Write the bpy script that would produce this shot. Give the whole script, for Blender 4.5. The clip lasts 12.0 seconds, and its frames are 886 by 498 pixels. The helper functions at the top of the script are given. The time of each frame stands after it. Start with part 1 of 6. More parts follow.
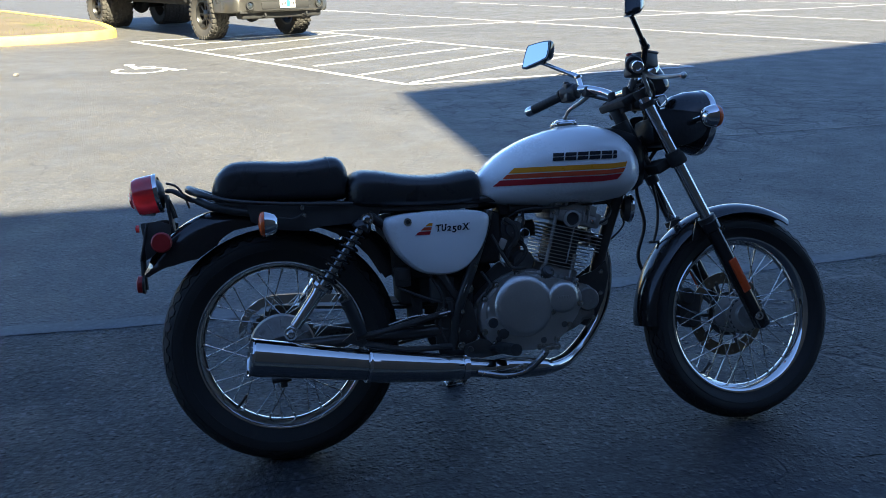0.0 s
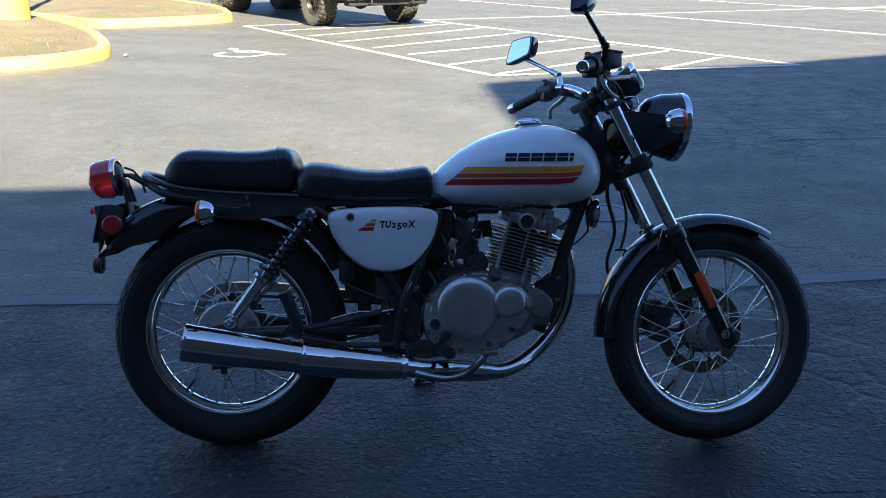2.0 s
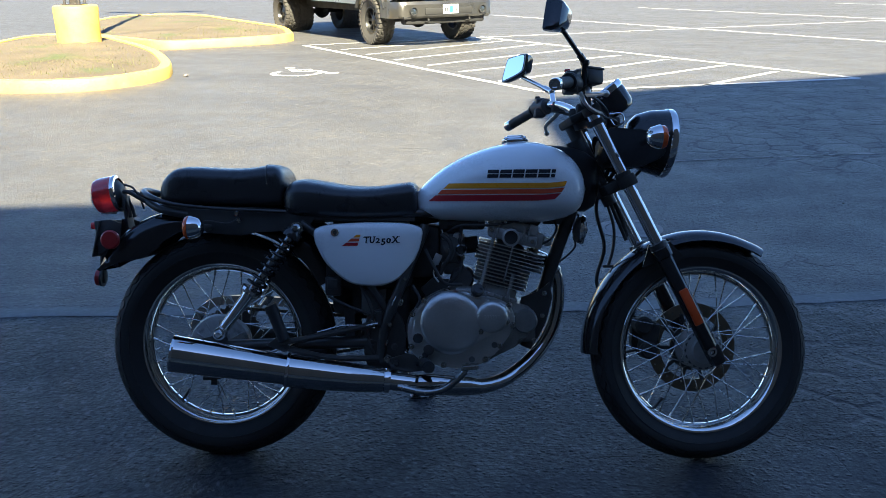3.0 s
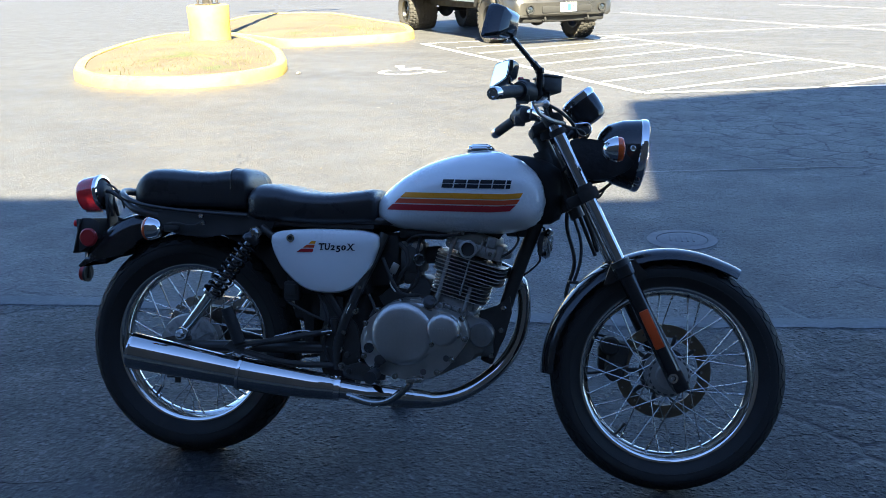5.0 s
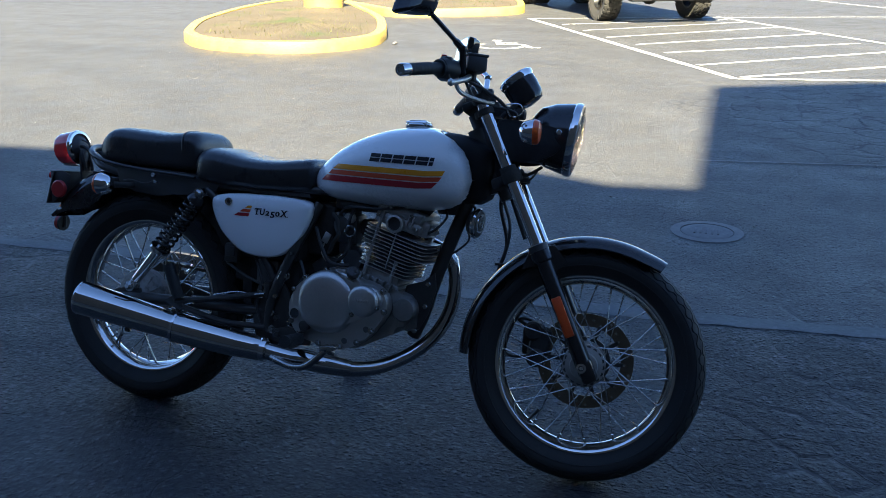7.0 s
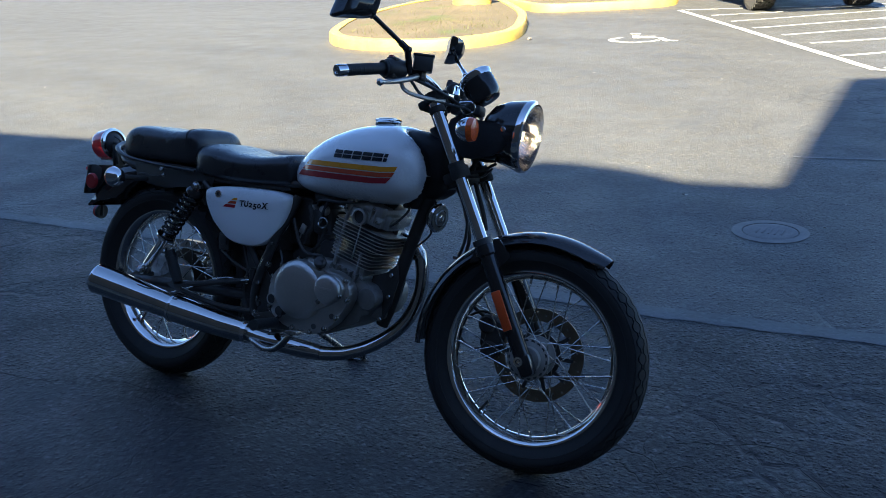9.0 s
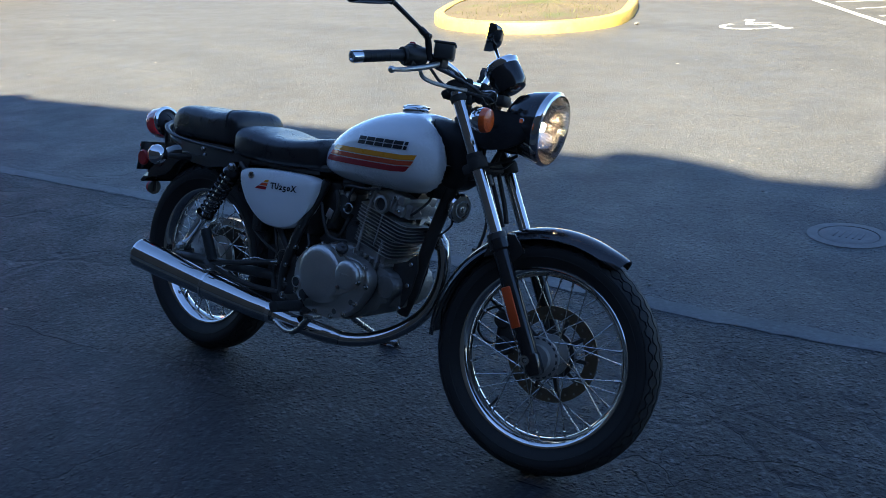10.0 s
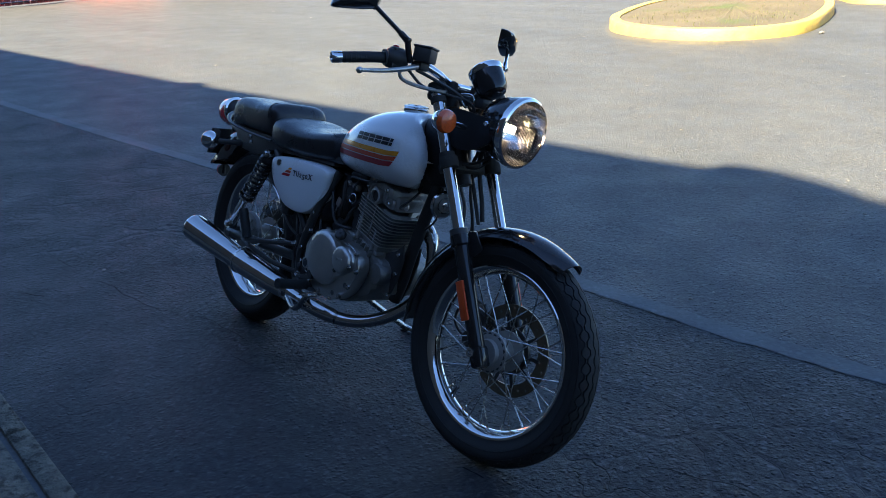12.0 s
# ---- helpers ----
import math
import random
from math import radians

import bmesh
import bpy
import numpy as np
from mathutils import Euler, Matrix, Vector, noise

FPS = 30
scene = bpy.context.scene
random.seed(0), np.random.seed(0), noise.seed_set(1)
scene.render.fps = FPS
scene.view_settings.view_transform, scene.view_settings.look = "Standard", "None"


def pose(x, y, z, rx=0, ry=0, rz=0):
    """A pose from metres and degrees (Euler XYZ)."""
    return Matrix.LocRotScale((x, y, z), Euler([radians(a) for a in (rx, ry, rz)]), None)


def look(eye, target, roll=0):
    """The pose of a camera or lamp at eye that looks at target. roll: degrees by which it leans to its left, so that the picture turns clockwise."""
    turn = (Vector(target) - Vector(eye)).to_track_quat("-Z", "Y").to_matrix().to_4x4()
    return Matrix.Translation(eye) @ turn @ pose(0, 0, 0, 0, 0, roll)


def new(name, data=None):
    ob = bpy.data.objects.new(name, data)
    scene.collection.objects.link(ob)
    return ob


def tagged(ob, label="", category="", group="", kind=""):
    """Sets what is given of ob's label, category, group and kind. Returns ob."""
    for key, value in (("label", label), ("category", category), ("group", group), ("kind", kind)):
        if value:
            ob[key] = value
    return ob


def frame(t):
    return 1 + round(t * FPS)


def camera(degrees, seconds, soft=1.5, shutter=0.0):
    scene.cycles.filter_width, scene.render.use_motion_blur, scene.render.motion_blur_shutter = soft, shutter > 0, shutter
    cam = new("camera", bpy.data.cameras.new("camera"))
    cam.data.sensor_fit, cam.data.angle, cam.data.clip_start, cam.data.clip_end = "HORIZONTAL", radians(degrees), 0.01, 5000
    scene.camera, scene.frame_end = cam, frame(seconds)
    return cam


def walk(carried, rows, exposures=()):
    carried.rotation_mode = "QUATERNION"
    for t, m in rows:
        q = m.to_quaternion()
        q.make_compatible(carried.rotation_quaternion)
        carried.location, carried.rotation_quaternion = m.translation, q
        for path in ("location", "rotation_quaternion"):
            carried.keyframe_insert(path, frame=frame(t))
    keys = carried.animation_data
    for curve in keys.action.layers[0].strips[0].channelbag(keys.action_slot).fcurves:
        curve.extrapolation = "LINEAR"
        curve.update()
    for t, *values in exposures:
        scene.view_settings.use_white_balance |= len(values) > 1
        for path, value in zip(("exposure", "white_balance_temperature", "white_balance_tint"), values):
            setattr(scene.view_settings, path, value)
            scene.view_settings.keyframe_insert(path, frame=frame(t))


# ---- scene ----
cam = camera(52.0, 12.0, 0.65)
PATH = [
    (0, (0.06, -2.305, 1.337), (0.381, -0.428, 0.728), -0.5),
    (0.5, (0.198, -2.293, 1.331), (0.478, -0.41, 0.719), 0.1),
    (1, (0.308, -2.292, 1.334), (0.548, -0.411, 0.697), 1.1),
    (1.5, (0.399, -2.29, 1.335), (0.569, -0.404, 0.691), 1.0),
    (2, (0.533, -2.306, 1.345), (0.592, -0.409, 0.715), 0.1),
    (2.5, (0.663, -2.329, 1.344), (0.627, -0.424, 0.735), -0.5),
    (3, (0.763, -2.335, 1.351), (0.672, -0.428, 0.756), -1.0),
    (3.5, (0.861, -2.301, 1.349), (0.73, -0.395, 0.758), -1.3),
    (3.7, (0.926, -2.291, 1.353), (0.766, -0.387, 0.76), -1.1),
    (5.3, (1.326, -2.218, 1.364), (0.871, -0.366, 0.762), -1.3),
    (5.5, (1.39, -2.224, 1.371), (0.89, -0.386, 0.76), -0.9),
    (6, (1.519, -2.226, 1.372), (0.964, -0.408, 0.752), -1.0),
    (6.5, (1.61, -2.155, 1.355), (1.033, -0.349, 0.719), -0.9),
    (7, (1.75, -2.1, 1.359), (1.111, -0.318, 0.716), -0.1),
    (8.8, (2.273, -1.963, 1.374), (1.303, -0.336, 0.734), -2.6),
    (9, (2.314, -1.93, 1.369), (1.334, -0.31, 0.724), -2.5),
    (9.5, (2.423, -1.827, 1.364), (1.362, -0.269, 0.696), -1.7),
    (10, (2.501, -1.748, 1.369), (1.324, -0.278, 0.697), -2.3),
    (10.5, (2.651, -1.677, 1.373), (1.345, -0.311, 0.718), -2.6),
    (11, (2.849, -1.596, 1.384), (1.453, -0.319, 0.735), -3.1),
    (11.5, (2.935, -1.525, 1.375), (1.499, -0.29, 0.732), -3.0),
    (12, (3.031, -1.412, 1.37), (1.544, -0.245, 0.716), -2.2),
]
walk(cam, [(t, look(eye, target, roll)) for t, eye, target, roll in PATH],
     [(0.0, 3.06, 6040, 10), (2.5, 3.08, 6040, 10), (3.7, 3.12, 6040, 10), (5.4, 3.68, 6040, 10), (6.0, 3.96, 6040, 10), (6.5, 3.48, 6040, 10), (7.2, 2.95, 6040, 10), (9.0, 3.0, 6040, 10), (12.0, 2.98, 6040, 10)])

# world and sun: low sun from behind the building, blue open shade in front of it
SUN_DIR = Vector((-0.26, 1.0, -0.93)).normalized()
world = bpy.data.worlds.new("world")
scene.world = world
world.use_nodes = True
wn = world.node_tree
sky = wn.nodes.new("ShaderNodeTexSky")
sky.sky_type, sky.sun_disc = "NISHITA", False
sky.sun_elevation, sky.sun_rotation = math.asin(-SUN_DIR.z), math.atan2(-SUN_DIR.x, -SUN_DIR.y)
sky.air_density, sky.dust_density, sky.ozone_density = 1.0, 0.35, 6.5
sky.altitude = 1500
wn.links.new(sky.outputs[0], wn.nodes["Background"].inputs[0])
wn.nodes["Background"].inputs[1].default_value = 0.0415
sun = new("sun", bpy.data.lights.new("sun", "SUN"))
sun.data.energy, sun.data.angle, sun.data.color = 4.6, radians(0.53), (1.0, 0.88, 0.60)
sun.matrix_world = look((0, -20, 13), tuple(Vector((0, -20, 13)) + SUN_DIR))


# ---- materials ----
def material(name, color, rough=0.5, metal=0.0, vary=0.12, scale=12.0, bump=0.0, grain=150.0, coat=0.0, spec=0.5, transmission=0.0, per_object=0.0, dirt=None, dirt_at=0.55):
    """A plain surface with two scales of uneven colour, gloss and relief; dirt: a second colour in worn patches."""
    m = bpy.data.materials.new(name)
    m.use_nodes = True
    nt = m.node_tree
    n, ln = nt.nodes, nt.links
    b = n["Principled BSDF"]
    b.inputs["Metallic"].default_value = metal
    b.inputs["Specular IOR Level"].default_value = spec
    b.inputs["Coat Weight"].default_value = coat
    b.inputs["Coat Roughness"].default_value = 0.04
    b.inputs["Transmission Weight"].default_value = transmission
    tc = n.new("ShaderNodeTexCoord")
    big, fine = n.new("ShaderNodeTexNoise"), n.new("ShaderNodeTexNoise")
    big.inputs["Scale"].default_value, big.inputs["Detail"].default_value = scale, 5.0
    fine.inputs["Scale"].default_value, fine.inputs["Detail"].default_value = grain, 3.0
    for t in (big, fine):
        ln.new(tc.outputs["Object"], t.inputs["Vector"])
    mix = n.new("ShaderNodeMath"); mix.operation = "MULTIPLY_ADD"
    ln.new(fine.outputs["Fac"], mix.inputs[0]); mix.inputs[1].default_value = 0.45
    ln.new(big.outputs["Fac"], mix.inputs[2])
    rng = n.new("ShaderNodeMapRange")
    ln.new(mix.outputs[0], rng.inputs["Value"])
    rng.inputs["From Min"].default_value, rng.inputs["From Max"].default_value = 0.4, 1.05
    rng.inputs["To Min"].default_value, rng.inputs["To Max"].default_value = 1 - vary, 1 + vary
    col = n.new("ShaderNodeVectorMath"); col.operation = "SCALE"
    col.inputs[0].default_value = color
    ln.new(rng.outputs[0], col.inputs["Scale"])
    out = col.outputs[0]
    if per_object:
        oi = n.new("ShaderNodeObjectInfo")
        r2 = n.new("ShaderNodeMapRange")
        ln.new(oi.outputs["Random"], r2.inputs["Value"])
        r2.inputs["To Min"].default_value, r2.inputs["To Max"].default_value = 1 - per_object, 1 + per_object
        c2 = n.new("ShaderNodeVectorMath"); c2.operation = "SCALE"
        ln.new(out, c2.inputs[0]); ln.new(r2.outputs[0], c2.inputs["Scale"])
        out = c2.outputs[0]
    if dirt:
        spots = n.new("ShaderNodeTexNoise")
        spots.inputs["Scale"].default_value, spots.inputs["Detail"].default_value, spots.inputs["Roughness"].default_value = scale * 0.7, 9.0, 0.65
        ln.new(tc.outputs["Object"], spots.inputs["Vector"])
        edge = n.new("ShaderNodeMapRange")
        ln.new(spots.outputs["Fac"], edge.inputs["Value"])
        edge.inputs["From Min"].default_value, edge.inputs["From Max"].default_value = dirt_at, dirt_at + 0.12
        mc = n.new("ShaderNodeMix"); mc.data_type = "RGBA"
        ln.new(edge.outputs[0], mc.inputs["Factor"])
        ln.new(out, mc.inputs["A"]); mc.inputs["B"].default_value = (*dirt, 1)
        out = mc.outputs["Result"]
    ln.new(out, b.inputs["Base Color"])
    rr = n.new("ShaderNodeMapRange")
    ln.new(mix.outputs[0], rr.inputs["Value"])
    rr.inputs["From Min"].default_value, rr.inputs["From Max"].default_value = 0.4, 1.05
    rr.inputs["To Min"].default_value, rr.inputs["To Max"].default_value = max(0.0, rough * 0.8), min(1.0, rough * 1.25)
    ln.new(rr.outputs[0], b.inputs["Roughness"])
    if bump:
        bp = n.new("ShaderNodeBump")
        bp.inputs["Strength"].default_value, bp.inputs["Distance"].default_value = 1.0, bump
        ln.new(fine.outputs["Fac"], bp.inputs["Height"]); ln.new(bp.outputs[0], b.inputs["Normal"])
    return m


def asphalt(name, base, relief=1.0, pits=1.0, spec=0.34):
    """Worn car-park asphalt: stones in binder, wheel-polished lighter swathes, oil stains, map cracks in places."""
    m = bpy.data.materials.new(name)
    m.use_nodes = True
    nt = m.node_tree
    n, ln = nt.nodes, nt.links
    b = n["Principled BSDF"]
    b.inputs["Specular IOR Level"].default_value = spec
    tc = n.new("ShaderNodeTexCoord")

    def noise_tex(scale, detail=4.0, rough=0.55, stretch=None):
        t = n.new("ShaderNodeTexNoise")
        t.inputs["Scale"].default_value, t.inputs["Detail"].default_value, t.inputs["Roughness"].default_value = scale, detail, rough
        if stretch:
            mp = n.new("ShaderNodeMapping")
            mp.inputs["Scale"].default_value, mp.inputs["Rotation"].default_value = stretch, (0, 0, 0.5)
            ln.new(tc.outputs["Object"], mp.inputs["Vector"]); ln.new(mp.outputs[0], t.inputs["Vector"])
        else:
            ln.new(tc.outputs["Object"], t.inputs["Vector"])
        return t.outputs["Fac"]

    def span(v, a, z, lo, hi):
        r = n.new("ShaderNodeMapRange")
        ln.new(v, r.inputs["Value"])
        for k, x in zip(("From Min", "From Max", "To Min", "To Max"), (a, z, lo, hi)):
            r.inputs[k].default_value = x
        return r.outputs[0]

    def op(kind, a, c):
        x = n.new("ShaderNodeMath"); x.operation = kind
        for i, v in enumerate((a, c)):
            if isinstance(v, (int, float)):
                x.inputs[i].default_value = v
            else:
                ln.new(v, x.inputs[i])
        return x.outputs[0]

    stones = n.new("ShaderNodeTexVoronoi"); stones.inputs["Scale"].default_value = 72.0
    jig = n.new("ShaderNodeTexNoise"); jig.inputs["Scale"].default_value, jig.inputs["Detail"].default_value = 55.0, 2.0
    ln.new(tc.outputs["Object"], jig.inputs["Vector"])
    shove = n.new("ShaderNodeVectorMath"); shove.operation = "MULTIPLY_ADD"
    ln.new(jig.outputs["Color"], shove.inputs[0]); shove.inputs[1].default_value = (0.016, 0.016, 0.016)
    ln.new(tc.outputs["Object"], shove.inputs[2])
    ln.new(shove.outputs[0], stones.inputs["Vector"])
    warp = n.new("ShaderNodeTexNoise"); warp.inputs["Scale"].default_value, warp.inputs["Detail"].default_value = 3.0, 4.0
    ln.new(tc.outputs["Object"], warp.inputs["Vector"])
    bend = n.new("ShaderNodeVectorMath"); bend.operation = "MULTIPLY_ADD"
    ln.new(warp.outputs["Color"], bend.inputs[0]); bend.inputs[1].default_value = (0.35, 0.35, 0.35)
    ln.new(tc.outputs["Object"], bend.inputs[2])
    crack = n.new("ShaderNodeTexVoronoi"); crack.feature = "DISTANCE_TO_EDGE"; crack.inputs["Scale"].default_value = 3.7
    ln.new(bend.outputs[0], crack.inputs["Vector"])
    lines = span(crack.outputs["Distance"], 0.004, 0.021, 1.0, 0.0)

    def patch(c, r):
        d = n.new("ShaderNodeVectorMath"); d.operation = "DISTANCE"
        ln.new(tc.outputs["Object"], d.inputs[0]); d.inputs[1].default_value = c
        return span(op("ADD", op("DIVIDE", d.outputs["Value"], r), op("MULTIPLY", noise_tex(0.8, 3.0), 1.0)), 1.2, 1.5, 1.0, 0.0)
    far_patch = patch((3.6, 6.2, 0), 2.9)
    where = op("MAXIMUM", far_patch, op("MAXIMUM", patch((2.3, 0.5, 0), 1.2), patch((-1.9, 0.5, 0), 1.3)))
    long_c = n.new("ShaderNodeTexVoronoi"); long_c.feature = "DISTANCE_TO_EDGE"; long_c.inputs["Scale"].default_value = 0.42
    ln.new(bend.outputs[0], long_c.inputs["Vector"])
    long_l = op("MULTIPLY", span(long_c.outputs["Distance"], 0.0005, 0.003, 0.7, 0.0), span(noise_tex(0.9, 2.0), 0.54, 0.62, 0.0, 1.0))
    broken = span(noise_tex(4.5, 3.0, 0.6), 0.38, 0.48, 0.0, 1.0)
    fine = op("MULTIPLY", span(crack.outputs["Distance"], 0.002, 0.012, 0.8, 0.0), span(noise_tex(3.1, 4.0, 0.65), 0.47, 0.56, 0.0, 1.0))
    cracks = op("MAXIMUM", op("MULTIPLY", fine, where), long_l)
    cracks = op("MAXIMUM", cracks, op("MULTIPLY", op("MULTIPLY", lines, broken), far_patch))
    cracks = op("MAXIMUM", cracks, op("MULTIPLY", op("MULTIPLY", span(crack.outputs["Distance"], 0.014, 0.060, 1.0, 0.0), broken), far_patch))
    # smears of filler over the cracks: smooth, a little paler
    smear = op("MULTIPLY", span(crack.outputs["Distance"], 0.03, 0.10, 1.0, 0.0), op("MULTIPLY", where, span(noise_tex(1.7, 3.0), 0.45, 0.56, 0.0, 1.0)))
    smear = op("MAXIMUM", smear, op("MULTIPLY", span(noise_tex(0.9, 4.0, 0.6, (1.0, 2.2, 1.0)), 0.60, 0.68, 0.0, 0.8), 1.0))
    rough_there = span(smear, 0.0, 1.0, 1.0, 0.25)
    tone = op("MULTIPLY", span(noise_tex(0.35, 6.0, 0.6, (0.5, 2.0, 1.0)), 0.3, 0.7, 0.88, 1.12), span(noise_tex(2.6, 6.0, 0.65), 0.3, 0.7, 0.90, 1.10))
    tone = op("MULTIPLY", tone, span(noise_tex(52.0, 4.0, 0.6), 0.36, 0.64, 1.0 - 0.65 * pits, 1.0 + 0.62 * pits))
    light = n.new("ShaderNodeSeparateColor")
    ln.new(stones.outputs["Color"], light.inputs[0])
    tone = op("MULTIPLY", tone, span(light.outputs[0], 0.80, 0.95, 0.95, 1.0 + 1.1 * pits))
    swirl = n.new("ShaderNodeTexWave"); swirl.wave_type, swirl.rings_direction = "RINGS", "Z"
    mp = n.new("ShaderNodeMapping"); mp.inputs["Location"].default_value = (8.0, 0.5, 0)
    ln.new(tc.outputs["Object"], mp.inputs["Vector"]); ln.new(mp.outputs[0], swirl.inputs["Vector"])
    for key, val in (("Scale", 0.22), ("Distortion", 3.0), ("Detail", 4.0), ("Detail Scale", 1.5)):
        swirl.inputs[key].default_value = val
    tone = op("MULTIPLY", tone, span(swirl.outputs["Fac"], 0.0, 1.0, 0.95, 1.05))
    stain = span(noise_tex(0.8, 5.0, 0.7), 0.63, 0.72, 1.0, 0.72)
    tone = op("MULTIPLY", tone, stain)
    tone = op("MULTIPLY", tone, span(cracks, 0.0, 1.0, 1.0, 0.30))
    col = n.new("ShaderNodeVectorMath"); col.operation = "SCALE"
    col.inputs[0].default_value = base
    ln.new(tone, col.inputs["Scale"])
    ln.new(col.outputs[0], b.inputs["Base Color"])
    ln.new(span(noise_tex(3.0, 5.0), 0.3, 0.7, 0.50, 0.68), b.inputs["Roughness"])
    proud = op("MULTIPLY", span(stones.outputs["Distance"], 0.05, 0.72, 1.0, 0.0), op("MULTIPLY", op("POWER", light.outputs[1], 3.5), 1.9))
    h = op("ADD", proud, op("MULTIPLY", noise_tex(105.0, 4.0, 0.62), 0.95))
    h = op("MULTIPLY", op("ADD", h, op("MULTIPLY", noise_tex(26.0, 3.0, 0.5), 0.9)), rough_there)
    h = op("SUBTRACT", h, op("MULTIPLY", cracks, 0.8))
    bp = n.new("ShaderNodeBump"); bp.inputs["Strength"].default_value, bp.inputs["Distance"].default_value = 1.0, 0.0068 * relief
    ln.new(h, bp.inputs["Height"]); ln.new(bp.outputs[0], b.inputs["Normal"])
    return m


ASPHALT = asphalt("old_asphalt", (0.068, 0.0666, 0.0645), 0.75, 0.34)
# overlay: base colour lowered so the sunlit-to-shaded contrast grows
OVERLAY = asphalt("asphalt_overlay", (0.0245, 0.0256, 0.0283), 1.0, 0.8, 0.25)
SMOOTH_ASPHALT = asphalt("smooth_asphalt", (0.0222, 0.0232, 0.0258), 0.5, 0.5, 0.27)
PALE_JOINT = asphalt("pale_asphalt_joint", (0.15, 0.149, 0.146), 0.3, 0.35)
JOINT = asphalt("asphalt_joint", (0.088, 0.088, 0.088), 0.08, 0.2)
CRACK = material("open_crack", (0.008, 0.008, 0.009), 0.9, vary=0.3, scale=20, spec=0.1)
LINE_PAINT = material("line_paint", (0.55, 0.54, 0.52), 0.6, vary=0.18, scale=3, bump=0.001, grain=60, dirt=(0.30, 0.29, 0.28), dirt_at=0.62)
KERB_PAINT = material("yellow_kerb_paint", (0.60, 0.395, 0.075), 0.6, vary=0.2, scale=7, bump=0.004, grain=40, dirt=(0.30, 0.225, 0.095), dirt_at=0.57)
CONCRETE = material("walkway_concrete", (0.170, 0.152, 0.118), 0.95, vary=0.5, scale=30, bump=0.016, grain=80, dirt=(0.062, 0.056, 0.044), dirt_at=0.50, spec=0.2)
DIRT = material("dry_soil", (0.088, 0.068, 0.040), 0.95, vary=0.35, scale=1.1, bump=0.02, grain=24, dirt=(0.060, 0.070, 0.022), dirt_at=0.54)
GRASS = material("dry_grass", (0.085, 0.085, 0.032), 0.8, vary=0.4, scale=3)
STUCCO = material("stucco", (0.045, 0.038, 0.033), 0.9, vary=0.08, scale=1.5, bump=0.004, grain=40)
RED_PAINT = material("red_panel_paint", (0.55, 0.07, 0.045), 0.55, vary=0.12, scale=2)
WHITE_PAINT = material("white_paint", (0.75, 0.74, 0.72), 0.55, vary=0.08, scale=4)
MAROON = material("maroon_slats", (0.22, 0.035, 0.035), 0.7, vary=0.3, scale=6)
IRON = material("cast_iron", (0.18, 0.17, 0.16), 0.85, metal=0.0, vary=0.3, scale=18, bump=0.002, grain=90)
SCRAP = material("pale_scrap", (0.55, 0.52, 0.45), 0.8, vary=0.2, scale=60)
PEBBLE = material("pebble", (0.22, 0.20, 0.18), 0.9, vary=0.2, scale=40, per_object=0.4)

PEARL = material("pearl_white_paint", (0.80, 0.795, 0.78), 0.28, vary=0.02, scale=6, coat=1.0)
BLACK_PAINT = material("gloss_black_paint", (0.021, 0.018, 0.017), 0.12, vary=0.3, scale=8, coat=0.25, spec=0.4)
FRAME_BLACK = material("frame_black", (0.040, 0.036, 0.032), 0.32, vary=0.3, scale=14, bump=0.0004, grain=120)
MATT_BLACK = material("matt_black_plastic", (0.036, 0.032, 0.029), 0.5, vary=0.3, scale=25, bump=0.0004, grain=260)
CHROME = material("chrome", (0.70, 0.68, 0.66), 0.035, metal=1.0, vary=0.05, scale=10)
# mirror shell chrome, its colour darkened for the dim surroundings it reflects
DARK_CHROME = material("darkened_mirror_chrome", (0.16, 0.155, 0.15), 0.04, metal=1.0, vary=0.08, scale=12)
# chrome lowered in colour to stand in for the dark asphalt it reflects
EXHAUST_CHROME = material("darkened_exhaust_chrome", (0.56, 0.54, 0.51), 0.045, metal=1.0, vary=0.12, scale=9)
RIM_CHROME = material("rim_chrome", (0.72, 0.69, 0.65), 0.07, metal=1.0, vary=0.1, scale=16)
STEEL = material("spoke_steel", (0.40, 0.39, 0.37), 0.25, metal=1.0, vary=0.2, scale=40)
DISC_STEEL = material("brake_disc_steel", (0.22, 0.175, 0.125), 0.42, metal=1.0, vary=0.15, scale=30)
ALLOY = material("cast_alloy", (0.54, 0.515, 0.48), 0.37, metal=0.9, vary=0.12, scale=14, bump=0.0006, grain=180, dirt=(0.26, 0.25, 0.23), dirt_at=0.62)
# rough, dirty casting; base also darkened for the shadow low on the engine
CASE_ALLOY = material("rough_shaded_case_alloy", (0.24, 0.228, 0.208), 0.5, metal=0.6, vary=0.25, scale=16, bump=0.0012, grain=120, dirt=(0.13, 0.12, 0.11), dirt_at=0.54)
FIN_ALLOY = material("fin_alloy", (0.39, 0.37, 0.34), 0.45, metal=0.6, vary=0.15, scale=20, bump=0.0006, grain=160)
DARK_ALLOY = material("dark_alloy", (0.14, 0.135, 0.13), 0.5, metal=0.7, vary=0.2, scale=20, bump=0.0005, grain=150)
RUBBER = material("tyre_rubber", (0.024, 0.022, 0.020), 0.62, vary=0.25, scale=20, bump=0.0006, grain=220, dirt=(0.032, 0.028, 0.025), dirt_at=0.58, spec=0.35)
FIN_EDGE = material("machined_fin_edge", (0.62, 0.60, 0.56), 0.35, metal=0.85, vary=0.15, scale=20)
HEAD_ALLOY = material("head_alloy", (0.34, 0.33, 0.31), 0.45, metal=0.6, vary=0.25, scale=22, bump=0.001, grain=140, dirt=(0.10, 0.10, 0.095), dirt_at=0.56)
